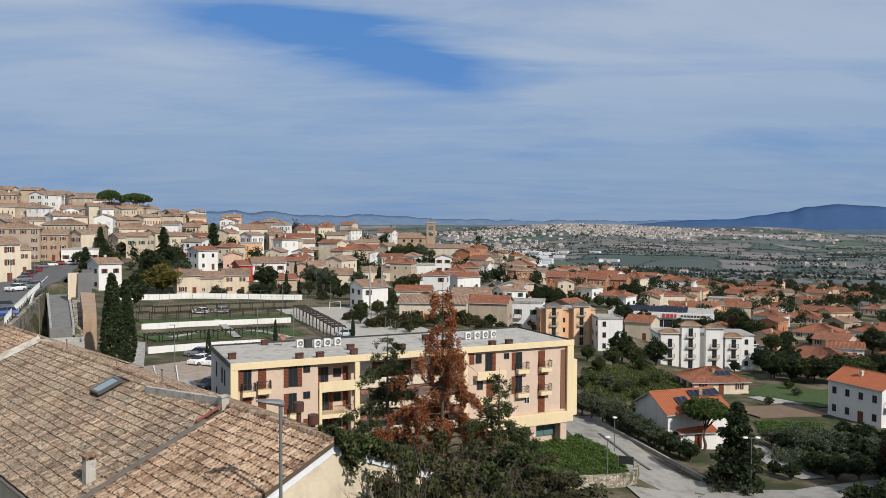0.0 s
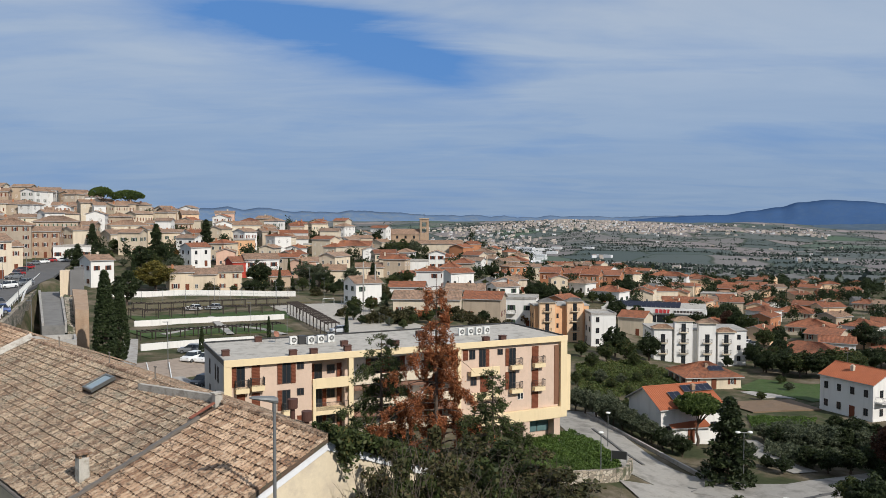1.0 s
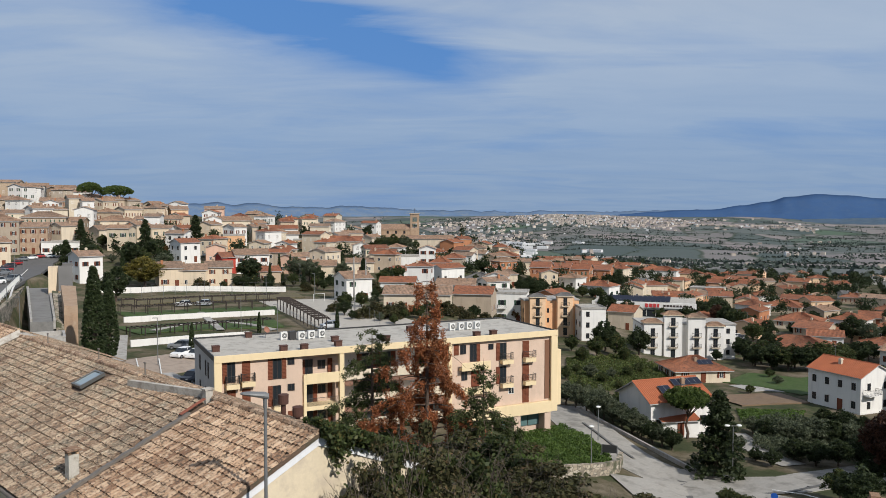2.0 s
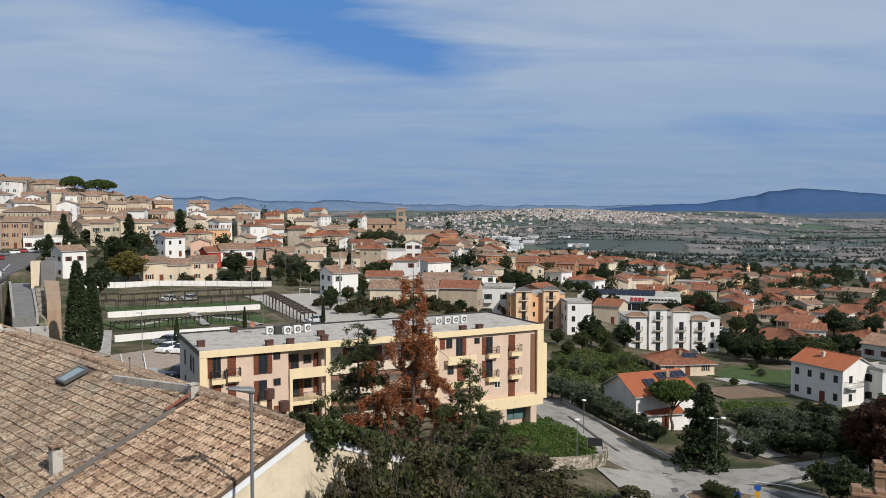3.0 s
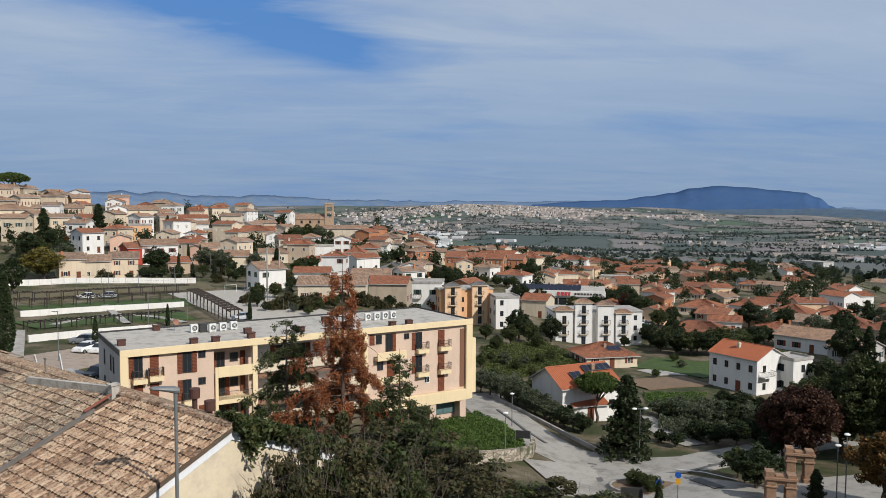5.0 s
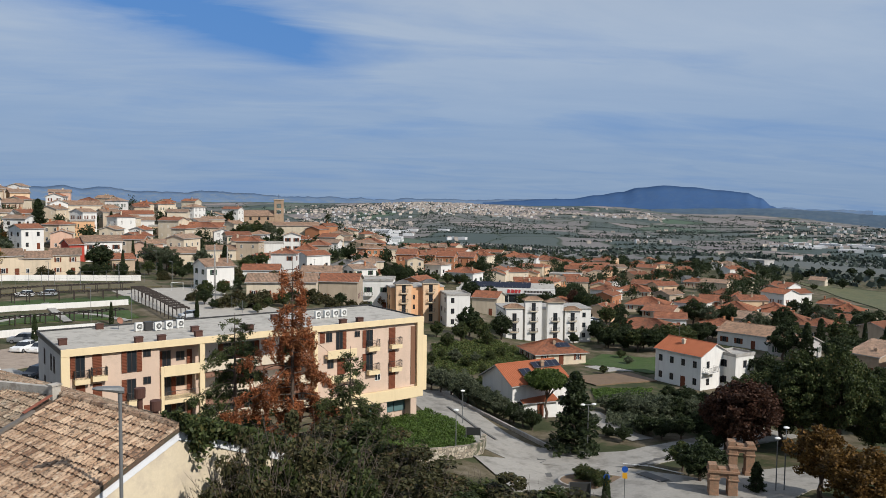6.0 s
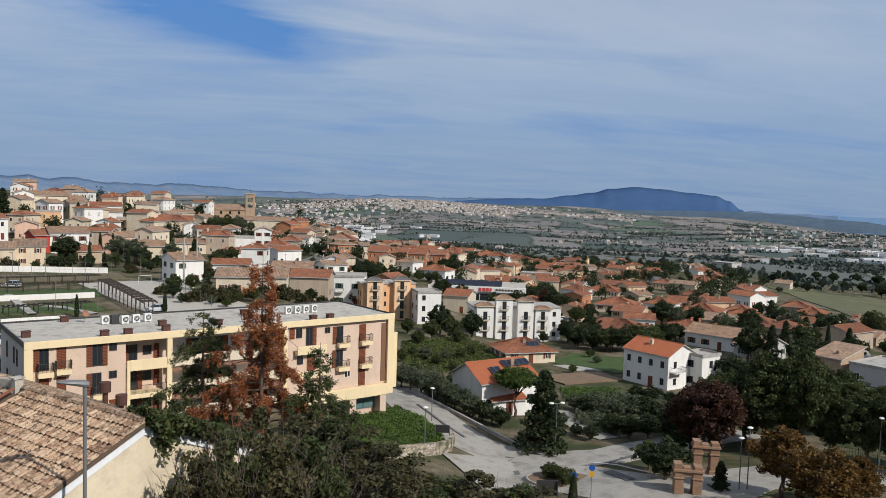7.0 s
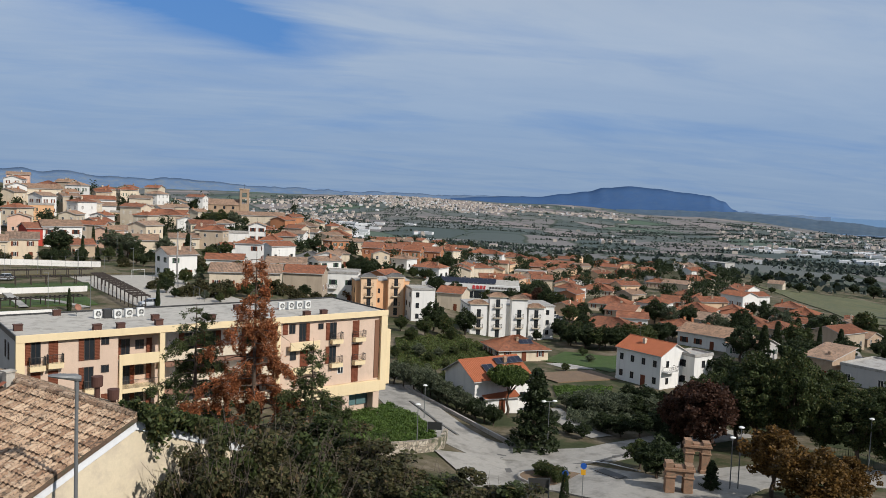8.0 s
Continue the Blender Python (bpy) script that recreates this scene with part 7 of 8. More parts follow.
def cedar(x, y, z, height, tone, spread, label, bushy=3):
    """A cedar: straight trunk, long level boughs that droop, foliage hanging from them."""
    rng = np.random.default_rng(int(height * 10))
    ob = thing("cedar", pose(x, y, z), label, "tree", "cedars")
    bm = bmesh.new()
    for k in range(8):
        rod(bm, (0, 0, height * k / 8 - 0.3 * (k == 0)), (0, 0, height * (k + 1) / 8), 0.30 * (1 - k / 8.3), 0.30 * (1 - (k + 1) / 8.3), n=9)
    fol = {"a": [], "b": []}
    h = 0.16 * height
    i = 0
    while h < height * 0.985:
        f = 1 - h / height
        for _ in range(bushy if f > 0.15 else 2):
            a = rng.uniform(0, 2 * math.pi)
            L = spread * (0.3 + 5.2 * f ** 0.95) * rng.uniform(0.55, 1.12)
            if tone == "rust" and f < 0.5 and rng.uniform() < 0.25:
                L *= 0.6
            d = Vector((math.cos(a), math.sin(a), 0))
            pts = [Vector((0, 0, h))]
            for k in range(1, 6):
                s = k / 5
                pts.append(Vector((0, 0, h)) + d * L * s + Vector((rng.normal() * 0.06, rng.normal() * 0.06, L * (0.20 * s - 0.58 * s * s))))
            for k in range(5):
                rod(bm, pts[k], pts[k + 1], 0.075 * (1 - k / 5.5) * (0.4 + f), 0.075 * (1 - (k + 1) / 5.5) * (0.4 + f), n=5)
            # the wind-side stays green on the dead tree's lowest left boughs
            green = tone == "green" or (d.x < -0.3 and rng.uniform() < 0.12) or rng.uniform() < 0.04
            bare = tone == "rust" and rng.uniform() < 0.12
            # hanging sprays with gaps between them
            for _ in range(max(2, int(L * (0.7 if bare else 2.1)))):
                s = rng.uniform(0.15, 1.0) ** 0.75
                k = min(4, int(s * 5))
                p = pts[k].lerp(pts[k + 1], s * 5 - k)
                p = p + Vector((-d.y, d.x, 0)) * rng.normal() * 0.38 * (1.15 - 0.5 * s) * min(1.0, L / 2)
                drop = rng.uniform(0.35, 0.95) * min(1.0, 0.35 + L / 4) * (1.35 if tone == "rust" else 0.8)
                q = rng.normal(size=(int(95 * (0.5 + drop)), 3)) * (0.17, 0.17, 0.07)
                q[:, 2] -= rng.uniform(0, 1, len(q)) ** 1.3 * drop
                q[:, :2] *= (1.15 + q[:, 2:3] / (drop + 0.2)).clip(0.25)
                fol["a" if green else "b"].extend((q + np.asarray(p)).tolist())
        h += height * 0.021 * (1 + 0.5 * rng.uniform())
        i += 1
    part("trunk", bm, BARK, ob)
    if fol["a"]:
        part("green_foliage", leaf_mesh("green_foliage", fol["a"], 0.075, rng, leaf_material("cedar_needles", (0.03, 0.042, 0.016), (0.11, 0.135, 0.05)), stretch=2.8), None, ob, "dark green needle sprays")
    if fol["b"]:
        part("dead_foliage", leaf_mesh("dead_foliage", fol["b"], 0.075, rng, RUST, stretch=2.8), None, ob, "dead rust-brown needle sprays")
    return ob



def twigs(spots, n, seed):
    """Bare grey twigs that stick out of the thicket."""
    rng = random.Random(seed)
    bm = bmesh.new()
    for x, y, top, wide in spots:
        for _ in range(n):
            a, q = rng.uniform(0, 6.28), rng.random() ** 0.5
            p = Vector((x + wide * q * math.cos(a), y + wide * q * math.sin(a), top - 1.0 - 1.8 * q * q))
            d = Vector((math.cos(a) * 0.5 * q + rng.gauss(0, 0.25), math.sin(a) * 0.5 * q + rng.gauss(0, 0.25), 1)).normalized() * rng.uniform(0.7, 1.7)
            rod(bm, p, p + d, 0.014, 0.005, n=3)
            for _ in range(2):
                f = rng.uniform(0.3, 0.8)
                s = p + d * f
                rod(bm, s, s + Vector((rng.gauss(0, 0.3), rng.gauss(0, 0.3), rng.uniform(0.1, 0.4))), 0.008, 0.003, n=3)
    tagged(solid("twigs", bm, material("dry_twigs", (0.12, 0.095, 0.075), vary=0.2), "thin bare twigs above the thicket"), kind="stuff")


# ---- trees placed one by one ----
tree("cypress", -48.1, 112.5, 13.9, z=8.7, spread=1.35)
tree("cypress", -48.2, 118.1, 11.8, z=8.2, spread=1.3)
tree("cypress", -33.1, 153.0, 4.6, z=6.2, spread=1.1)
tree("cypress", -18.4, 158.6, 4.9, z=6.1, spread=1.1)
tree("cypress", -38.3, 126.4, 5.5, z=6.9, spread=1.1)
tree("dark", -78.1, 196.0, 9.1, z=7.5, spread=1.0)
tree("golden", -82.0, 226.3, 9.2, z=8.2, spread=1.6)
tree("broad", -82.6, 202.4, 5.9, z=8.0, spread=1.2)
tree("conifer", -113.0, 245.1, 10.5, z=11.4, spread=1.15)
tree("conifer", -128.1, 289.9, 12.2, z=15.8, spread=1.0)
tree("conifer", -104.0, 288.7, 13.5, z=14.5, spread=1.05)
tree("conifer", -91.5, 309.0, 14.9, z=14.7, spread=1.1)
tree("conifer", -33.6, 299.3, 10.0, z=8.4, spread=0.9)
tree("umbrella", -163.8, 381.8, 15.3, z=29.8, spread=0.85)
tree("umbrella", -155.3, 392.6, 15.2, z=28.7, spread=1.2)
tree("broad", -124.6, 300.5, 5.3, z=16.7, spread=1.15)
tree("dark", -117.8, 296.9, 5.2, z=16.0, spread=1.15)
tree("olive", -112.6, 295.7, 3.9, z=15.7, spread=1.15)
tree("broad", -103.5, 293.4, 5.6, z=14.9, spread=1.15)
tree("amber", -98.6, 294.5, 3.9, z=14.5, spread=0.8)
tree("broad", -94.3, 298.1, 5.2, z=14.3, spread=1.15)
tree("dark", -88.7, 310.2, 5.0, z=14.2, spread=1.15)
tree("dark", -117.9, 302.9, 4.9, z=16.6, spread=1.15)
tree("broad", -104.6, 281.9, 4.9, z=13.9, spread=1.15)
tree("broad", -117.6, 278.5, 4.9, z=14.0, spread=1.15)
tree("olive", -108.6, 269.8, 3.1, z=12.9, spread=1.15)
tree("olive", -104.3, 268.7, 3.1, z=12.6, spread=1.15)
tree("dark", -85.6, 362.5, 6.3, z=16.9, spread=1.15)
tree("conifer", -78.0, 364.0, 8.5, z=15.9, spread=0.8)
tree("broad", -84.2, 372.8, 5.4, z=17.1, spread=1.15)
tree("dark", -61.8, 392.6, 4.6, z=17.7, spread=1.15)
tree("dark", -31.8, 411.9, 6.6, z=16.7, spread=1.15)
tree("broad", -35.2, 416.9, 4.9, z=17.7, spread=1.15)
tree("broad", -20.9, 364.0, 8.0, z=11.9, spread=1.15)
tree("broad", -15.8, 368.3, 8.6, z=11.7, spread=1.15)
tree("olive", -10.4, 366.9, 8.6, z=11.2, spread=1.15)
tree("broad", -5.3, 383.3, 5.0, z=12.1, spread=1.15)
tree("dark", -18.4, 351.1, 7.2, z=11.0, spread=1.15)
tree("dark", -52.6, 235.5, 4.3, z=7.2, spread=1.15)
tree("dark", -49.3, 242.2, 4.2, z=7.1, spread=1.15)
tree("conifer", -45.6, 246.1, 4.7, z=7.1, spread=0.8)
tree("broad", -41.8, 243.2, 4.6, z=7.0, spread=1.15)
tree("conifer", -38.8, 244.2, 5.7, z=6.9, spread=0.8)
tree("conifer", -33.3, 248.1, 4.7, z=7.0, spread=0.8)
tree("dark", -30.8, 246.1, 3.9, z=6.8, spread=1.15)
tree("dark", -57.2, 234.6, 3.8, z=7.4, spread=1.15)
tree("olive", -54.7, 232.7, 3.1, z=7.3, spread=1.15)
tree("broad", -33.7, 238.4, 4.2, z=6.8, spread=1.15)
tree("broad", -19.4, 184.6, 4.7, z=6.7, spread=1.15)
tree("broad", -16.1, 190.6, 4.2, z=6.7, spread=1.15)
tree("dark", -14.2, 208.1, 3.6, z=6.4, spread=1.15)
tree("dark", -13.3, 255.1, 5.9, z=6.4, spread=1.15)
tree("olive", -13.0, 190.6, 3.3, z=6.7, spread=1.15)
tree("broad", -1.7, 173.2, 3.5, z=6.3, spread=1.15)
tree("dark", 2.1, 171.1, 3.5, z=6.1, spread=1.15)
tree("broad", -5.2, 173.2, 2.5, z=6.3, spread=1.15)
tree("olive", -10.3, 169.1, 2.3, z=6.2, spread=1.15)
tree("broad", -7.1, 165.8, 2.4, z=6.1, spread=1.15)
tree("dark", 17.2, 309.0, 4.5, z=6.2, spread=1.15)
tree("dark", 22.9, 309.0, 7.0, z=5.1, spread=1.15)
tree("conifer", 29.3, 330.7, 7.7, z=4.6, spread=0.8)
tree("dark", 37.0, 346.9, 8.1, z=3.3, spread=1.15)
tree("dark", 40.4, 342.8, 7.2, z=2.4, spread=1.15)
tree("dark", 11.9, 192.2, 3.4, z=3.8, spread=1.15)
tree("amber", 25.3, 221.0, 4.8, z=-1.6, spread=0.8)
tree("dark", 27.5, 286.4, 5.2, z=2.7, spread=1.15)
tree("dark", 33.2, 291.0, 5.5, z=1.7, spread=1.15)
tree("dark", 39.0, 294.5, 5.6, z=0.9, spread=1.15)
tree("dark", 44.1, 292.2, 4.9, z=0.1, spread=1.15)
tree("dark", 47.6, 287.6, 5.0, z=-0.5, spread=1.15)
tree("broad", 51.8, 281.9, 5.1, z=-0.9, spread=1.15)
tree("broad", 57.4, 284.2, 4.8, z=-1.1, spread=1.15)
tree("dark", 61.4, 285.3, 4.2, z=-1.4, spread=1.15)
tree("dark", 24.5, 288.7, 4.6, z=3.5, spread=1.15)
tree("dark", 27.9, 269.8, 5.1, z=1.3, spread=1.15)
tree("dark", 41.0, 278.5, 5.1, z=-0.6, spread=1.15)
tree("broad", 17.5, 277.4, 4.0, z=4.5, spread=1.15)
tree("dark", 49.4, 312.7, 4.3, z=0.3, spread=1.15)
tree("dark", 75.8, 322.9, 7.1, z=-2.2, spread=1.15)
tree("dark", 80.0, 325.5, 8.1, z=-2.9, spread=1.15)
tree("dark", 86.8, 340.1, 6.9, z=-3.9, spread=1.15)
tree("broad", 63.9, 285.3, 4.8, z=-1.8, spread=1.15)
tree("dark", 98.4, 276.3, 7.4, z=-8.2, spread=1.15)
tree("dark", 97.8, 266.6, 7.8, z=-8.2, spread=1.15)
tree("plum", 97.6, 258.2, 7.9, z=-8.1, spread=0.8)
tree("dark", 99.4, 254.1, 7.8, z=-8.2, spread=1.15)
tree("broad", 100.6, 249.1, 7.3, z=-8.2, spread=1.15)
tree("dark", 103.3, 249.1, 6.2, z=-8.2, spread=1.15)
tree("dark", 98.8, 286.4, 5.8, z=-8.1, spread=1.15)
tree("dark", 98.3, 294.5, 4.7, z=-7.9, spread=1.15)
tree("broad", 97.8, 302.9, 4.0, z=-7.6, spread=1.15)
tree("dark", 103.9, 269.8, 5.9, z=-8.2, spread=1.15)
tree("dark", 44.2, 190.6, 7.6, z=-4.2, spread=1.15)
tree("broad", 45.6, 184.6, 5.9, z=-4.5, spread=1.15)
tree("dark", 53.3, 192.9, 7.0, z=-5.7, spread=1.15)
tree("broad", 39.9, 180.3, 5.0, z=-3.7, spread=1.15)
tree("broad", 45.9, 178.1, 3.9, z=-4.6, spread=1.15)
tree("dark", 63.0, 199.2, 2.6, z=-7.1, spread=1.15)
tree("dark", 73.7, 194.5, 3.1, z=-7.6, spread=1.15)
tree("dark", 80.8, 194.5, 6.4, z=-7.6, spread=1.15)
tree("broad", 83.1, 189.9, 5.8, z=-7.2, spread=1.15)
tree("dark", 85.5, 186.1, 5.7, z=-7.0, spread=1.15)
tree("dark", 87.9, 182.4, 5.6, z=-6.8, spread=1.15)
tree("broad", 79.7, 186.9, 3.8, z=-7.2, spread=1.15)
tree("broad", 34.9, 185.4, 4.1, z=-3.3, spread=1.15)
tree("broad", 34.7, 171.1, 3.7, z=-3.3, spread=1.15)
tree("broad", 27.5, 151.8, 2.9, z=-2.9, spread=1.15)
tree("olive", 32.9, 153.7, 3.4, z=-3.3, spread=1.15)
tree("broad", 34.2, 149.4, 2.8, z=-3.5, spread=1.15)
tree("olive", 37.5, 156.1, 2.5, z=-3.8, spread=1.15)
tree("broad", 41.6, 158.6, 3.0, z=-4.3, spread=1.15)
tree("broad", 45.8, 165.8, 2.7, z=-4.9, spread=1.15)
tree("broad", 36.6, 145.9, 2.1, z=-3.7, spread=1.15)
tree("broad", 30.9, 158.0, 2.3, z=-3.1, spread=1.15)
tree("olive", 23.5, 129.4, 4.2, z=-2.4, spread=1.15)
tree("olive", 24.7, 126.9, 4.4, z=-2.4, spread=1.15)
tree("olive", 25.9, 124.4, 4.3, z=-2.3, spread=1.15)
tree("olive", 26.7, 121.4, 4.4, z=-2.3, spread=1.15)
tree("olive", 27.8, 120.0, 4.4, z=-2.4, spread=1.15)
tree("olive", 28.6, 117.6, 4.3, z=-2.5, spread=1.15)
tree("olive", 29.4, 115.3, 4.0, z=-2.5, spread=1.15)
tree("olive", 30.2, 112.5, 4.1, z=-2.6, spread=1.15)
tree("olive", 31.2, 110.8, 3.6, z=-2.7, spread=1.15)
tree("dark", 32.1, 108.6, 3.5, z=-2.9, spread=1.15)
tree("olive", 33.1, 107.3, 3.4, z=-2.9, spread=1.15)
tree("dark", 34.1, 106.0, 3.2, z=-3.0, spread=1.15)
tree("broad", 26.5, 132.6, 3.9, z=-2.7, spread=1.15)
tree("olive", 28.5, 126.9, 4.2, z=-2.7, spread=1.15)
tree("broad", 31.1, 125.4, 3.7, z=-2.9, spread=1.15)
tree("ballpine", 38.6, 113.2, 8.2, z=-3.6, spread=1.05)
tree("conifer", 36.4, 95.0, 11.2, z=-3.1, spread=1.25)
tree("olive", 50.6, 118.1, 3.0, z=-4.3, spread=1.3)
tree("dark", 51.3, 114.8, 3.3, z=-4.2, spread=1.3)
tree("olive", 53.0, 113.0, 3.5, z=-4.1, spread=1.3)
tree("olive", 54.8, 111.7, 3.6, z=-4.2, spread=1.3)
tree("olive", 57.5, 112.1, 4.2, z=-4.3, spread=1.3)
tree("dark", 59.8, 111.7, 4.1, z=-4.4, spread=1.3)
tree("olive", 62.0, 111.2, 4.1, z=-4.5, spread=1.3)
tree("dark", 49.5, 102.3, 3.3, z=-3.5, spread=1.3)
tree("dark", 51.3, 99.9, 3.6, z=-3.4, spread=1.3)
tree("dark", 54.5, 100.3, 3.7, z=-3.5, spread=1.3)
tree("dark", 57.9, 101.1, 4.0, z=-3.8, spread=1.3)
tree("dark", 45.1, 99.1, 2.5, z=-3.2, spread=1.3)
tree("dark", 44.1, 101.9, 2.1, z=-3.4, spread=1.3)
tree("olive", 44.0, 107.3, 2.3, z=-3.5, spread=1.3)
tree("broad", 64.1, 151.3, 2.0, z=-5.8, spread=1.3)
tree("broad", 75.9, 169.1, 2.2, z=-6.4, spread=1.3)
tree("olive", 74.2, 161.2, 2.1, z=-6.2, spread=1.3)
tree("plum", 57.5, 89.1, 10.5, z=-2.7, spread=1.15)
tree("plum", 56.1, 91.6, 8.9, z=-2.9, spread=1.0)
tree("tallbroad", 66.8, 90.9, 13.5, z=-3.1, spread=1.0)
tree("tallbroad", 69.4, 87.3, 15.0, z=-2.8, spread=0.8)
tree("tallbroad", 66.0, 94.2, 11.3, z=-3.4, spread=0.9)
tree("tallbroad", 73.0, 85.3, 8.2, z=-2.6, spread=1.1)
tree("tallbroad", 74.1, 80.6, 10.0, z=-2.3, spread=1.05)
tree("tallbroad", 76.5, 77.5, 10.9, z=-2.2, spread=1.1)
tree("tallbroad", 68.9, 101.2, 10.0, z=-4.0, spread=1.0)
tree("tallbroad", 81.6, 76.5, 10.9, z=-2.4, spread=1.1)
tree("tallbroad", 71.4, 93.5, 11.7, z=-3.3, spread=0.9)
tree("amber", 52.9, 62.3, 7.4, z=0.0, spread=1.35)
tree("amber", 54.1, 70.2, 7.9, z=-0.6, spread=1.1)
tree("amber", 58.7, 64.6, 5.8, z=-0.1, spread=1.1)
tree("dark", 44.9, 78.2, 5.0, z=-1.3, spread=1.3)
tree("broad", 45.3, 83.0, 3.7, z=-1.7, spread=1.3)
tree("conifer", 49.1, 73.9, 3.6, z=-1.1, spread=1.3)
tree("dark", 54.0, 91.6, 3.6, z=-2.9, spread=1.3)
tree("cypress", 31.3, 72.5, 4.2, z=-1.5, spread=1.4)
tree("broad", 33.2, 83.2, 2.5, z=-2.6, spread=1.4)
tree("broad", 34.0, 80.9, 2.5, z=-2.4, spread=1.3)
tree("dark", 66.6, 127.6, 2.9, z=-5.4, spread=1.5)
tree("dark", 68.4, 124.6, 3.2, z=-5.3, spread=1.5)
tree("dark", 70.9, 123.1, 2.6, z=-5.4, spread=1.5)
tree("dark", 90.1, 133.4, 7.1, z=-5.7, spread=1.2)
tree("dark", 81.3, 129.2, 3.4, z=-5.5, spread=1.4)
tree("dark", 79.9, 185.7, 5.4, z=-7.1, spread=1.35)
tree("dark", 81.3, 179.8, 6.2, z=-6.9, spread=1.35)
tree("broad", 84.2, 177.7, 5.9, z=-6.7, spread=1.35)
tree("dark", 87.8, 175.6, 6.7, z=-6.6, spread=1.35)
tree("broad", 91.6, 175.6, 7.3, z=-6.6, spread=1.35)
tree("broad", 97.7, 179.8, 6.3, z=-6.7, spread=1.35)
tree("dark", 103.8, 183.5, 6.2, z=-6.8, spread=1.35)
tree("dark", 114.9, 239.7, 3.8, z=-7.9, spread=1.35)
tree("dark", 132.1, 261.7, 5.2, z=-8.2, spread=1.35)
tree("conifer", 103.1, 240.7, 6.6, z=-8.1, spread=1.35)
tree("dark", 100.8, 247.5, 6.7, z=-8.2, spread=1.35)
tree("dark", 101.7, 260.7, 4.6, z=-8.2, spread=1.35)
tree("olive", 131.7, 239.7, 3.8, z=-7.8, spread=1.35)
tree("dark", 114.4, 194.8, 3.9, z=-7.2, spread=1.35)
tree("dark", 177.6, 248.5, 5.2, z=-9.0, spread=1.35)
tree("conifer", 171.9, 234.0, 7.8, z=-8.8, spread=1.35)
tree("dark", 167.7, 222.2, 6.5, z=-8.7, spread=1.35)
tree("conifer", 168.0, 216.9, 6.4, z=-8.7, spread=1.35)
tree("conifer", 159.9, 201.1, 6.8, z=-8.5, spread=1.35)
tree("conifer", 160.0, 196.3, 6.6, z=-8.4, spread=1.35)
tree("dark", 159.9, 190.2, 8.4, z=-8.4, spread=1.35)
tree("dark", 174.0, 203.5, 7.6, z=-9.0, spread=1.35)
tree("dark", 180.9, 206.8, 5.0, z=-9.2, spread=1.35)
tree("dark", 190.8, 206.0, 4.5, z=-9.5, spread=1.35)
tree("broad", 185.4, 195.6, 5.1, z=-9.2, spread=1.35)
tree("dark", 159.7, 168.0, 5.8, z=-8.2, spread=1.35)
tree("dark", 142.0, 197.9, 4.1, z=-7.8, spread=1.35)
tree("dark", 318.6, 401.2, 6.8, z=-19.1, spread=1.35)
tree("dark", 328.4, 424.2, 4.3, z=-19.1, spread=1.35)
tree("broad", 280.7, 376.4, 3.8, z=-16.2, spread=1.35)
tree("dark", 370.1, 452.2, 5.4, z=-22.1, spread=1.35)
tree("dark", 394.5, 459.5, 5.9, z=-23.8, spread=1.35)
tree("dark", 398.9, 448.6, 6.5, z=-24.4, spread=1.35)
tree("dark", 388.1, 419.2, 9.1, z=-24.3, spread=1.35)
tree("dark", 203.7, 297.4, 4.9, z=-10.5, spread=1.35)
tree("dark", 249.1, 354.5, 5.9, z=-13.7, spread=1.35)
tree("dark", 304.6, 422.5, 5.3, z=-16.7, spread=1.35)
tree("dark", 342.6, 463.2, 6.2, z=-19.1, spread=1.35)
tree("dark", 371.6, 489.8, 7.4, z=-20.9, spread=1.35)
tree("dark", 251.0, 388.6, 5.4, z=-13.3, spread=1.35)
tree("dark", 289.6, 436.3, 5.4, z=-14.9, spread=1.35)
tree("dark", 255.7, 407.6, 4.3, z=-13.2, spread=1.35)
tree("dark", 382.7, 491.8, 6.6, z=-21.8, spread=1.35)
tree("dark", 416.6, 515.9, 7.8, z=-24.1, spread=1.35)
tree("dark", 437.2, 522.1, 8.0, z=-25.5, spread=1.35)
tree("dark", 463.9, 528.4, 8.6, z=-27.2, spread=1.35)
tree("dark", 483.6, 526.3, 9.1, z=-28.1, spread=1.35)

# ---- overgrown bank below the viewpoint ----
BANK = [
    (-4.3, 41.0, 8.0, 0.62), (-2.7, 44.0, 8.5, 0.62), (-0.4, 46.0, 9.0, 0.61), (2.1, 46.0, 9.5, 0.58), (4.4, 45.0, 9.8, 0.53),
    (6.1, 43.0, 9.7, 0.54), (6.9, 41.0, 8.9, 0.59), (-4.8, 38.0, 7.4, 0.60), (-2.7, 36.0, 8.0, 0.52), (-0.3, 37.0, 8.3, 0.50),
    (2.1, 37.0, 8.6, 0.50), (4.5, 36.0, 8.5, 0.50), (8.4, 42.0, 8.2, 0.67), (10.0, 42.0, 7.8, 0.67), (11.3, 41.0, 7.9, 0.66),
    (12.5, 40.0, 7.9, 0.65), (13.8, 39.0, 8.0, 0.65), (14.8, 38.0, 7.8, 0.60), (6.0, 34.0, 8.3, 0.50), (8.0, 34.0, 7.4, 0.63),
    (10.0, 34.0, 7.3, 0.64), (-1.75, 27.0, 10.0, 0.21), (-0.9, 27.5, 10.4, 0.25), (-2.3, 25.5, 9.0, 0.24), (0.2, 28.0, 10.6, 0.28),
    (1.5, 29.0, 10.3, 0.34), (-1.2, 25.0, 9.2, 0.27), (0.6, 25.0, 9.0, 0.32), (2.6, 32.0, 9.0, 0.36),
]
for n, (x, y, high, wide) in enumerate(BANK):
    tree("bramble" if n % 3 == 1 else "thicket", x, y, high, spread=wide * 2.9, group="thicket on the bank")
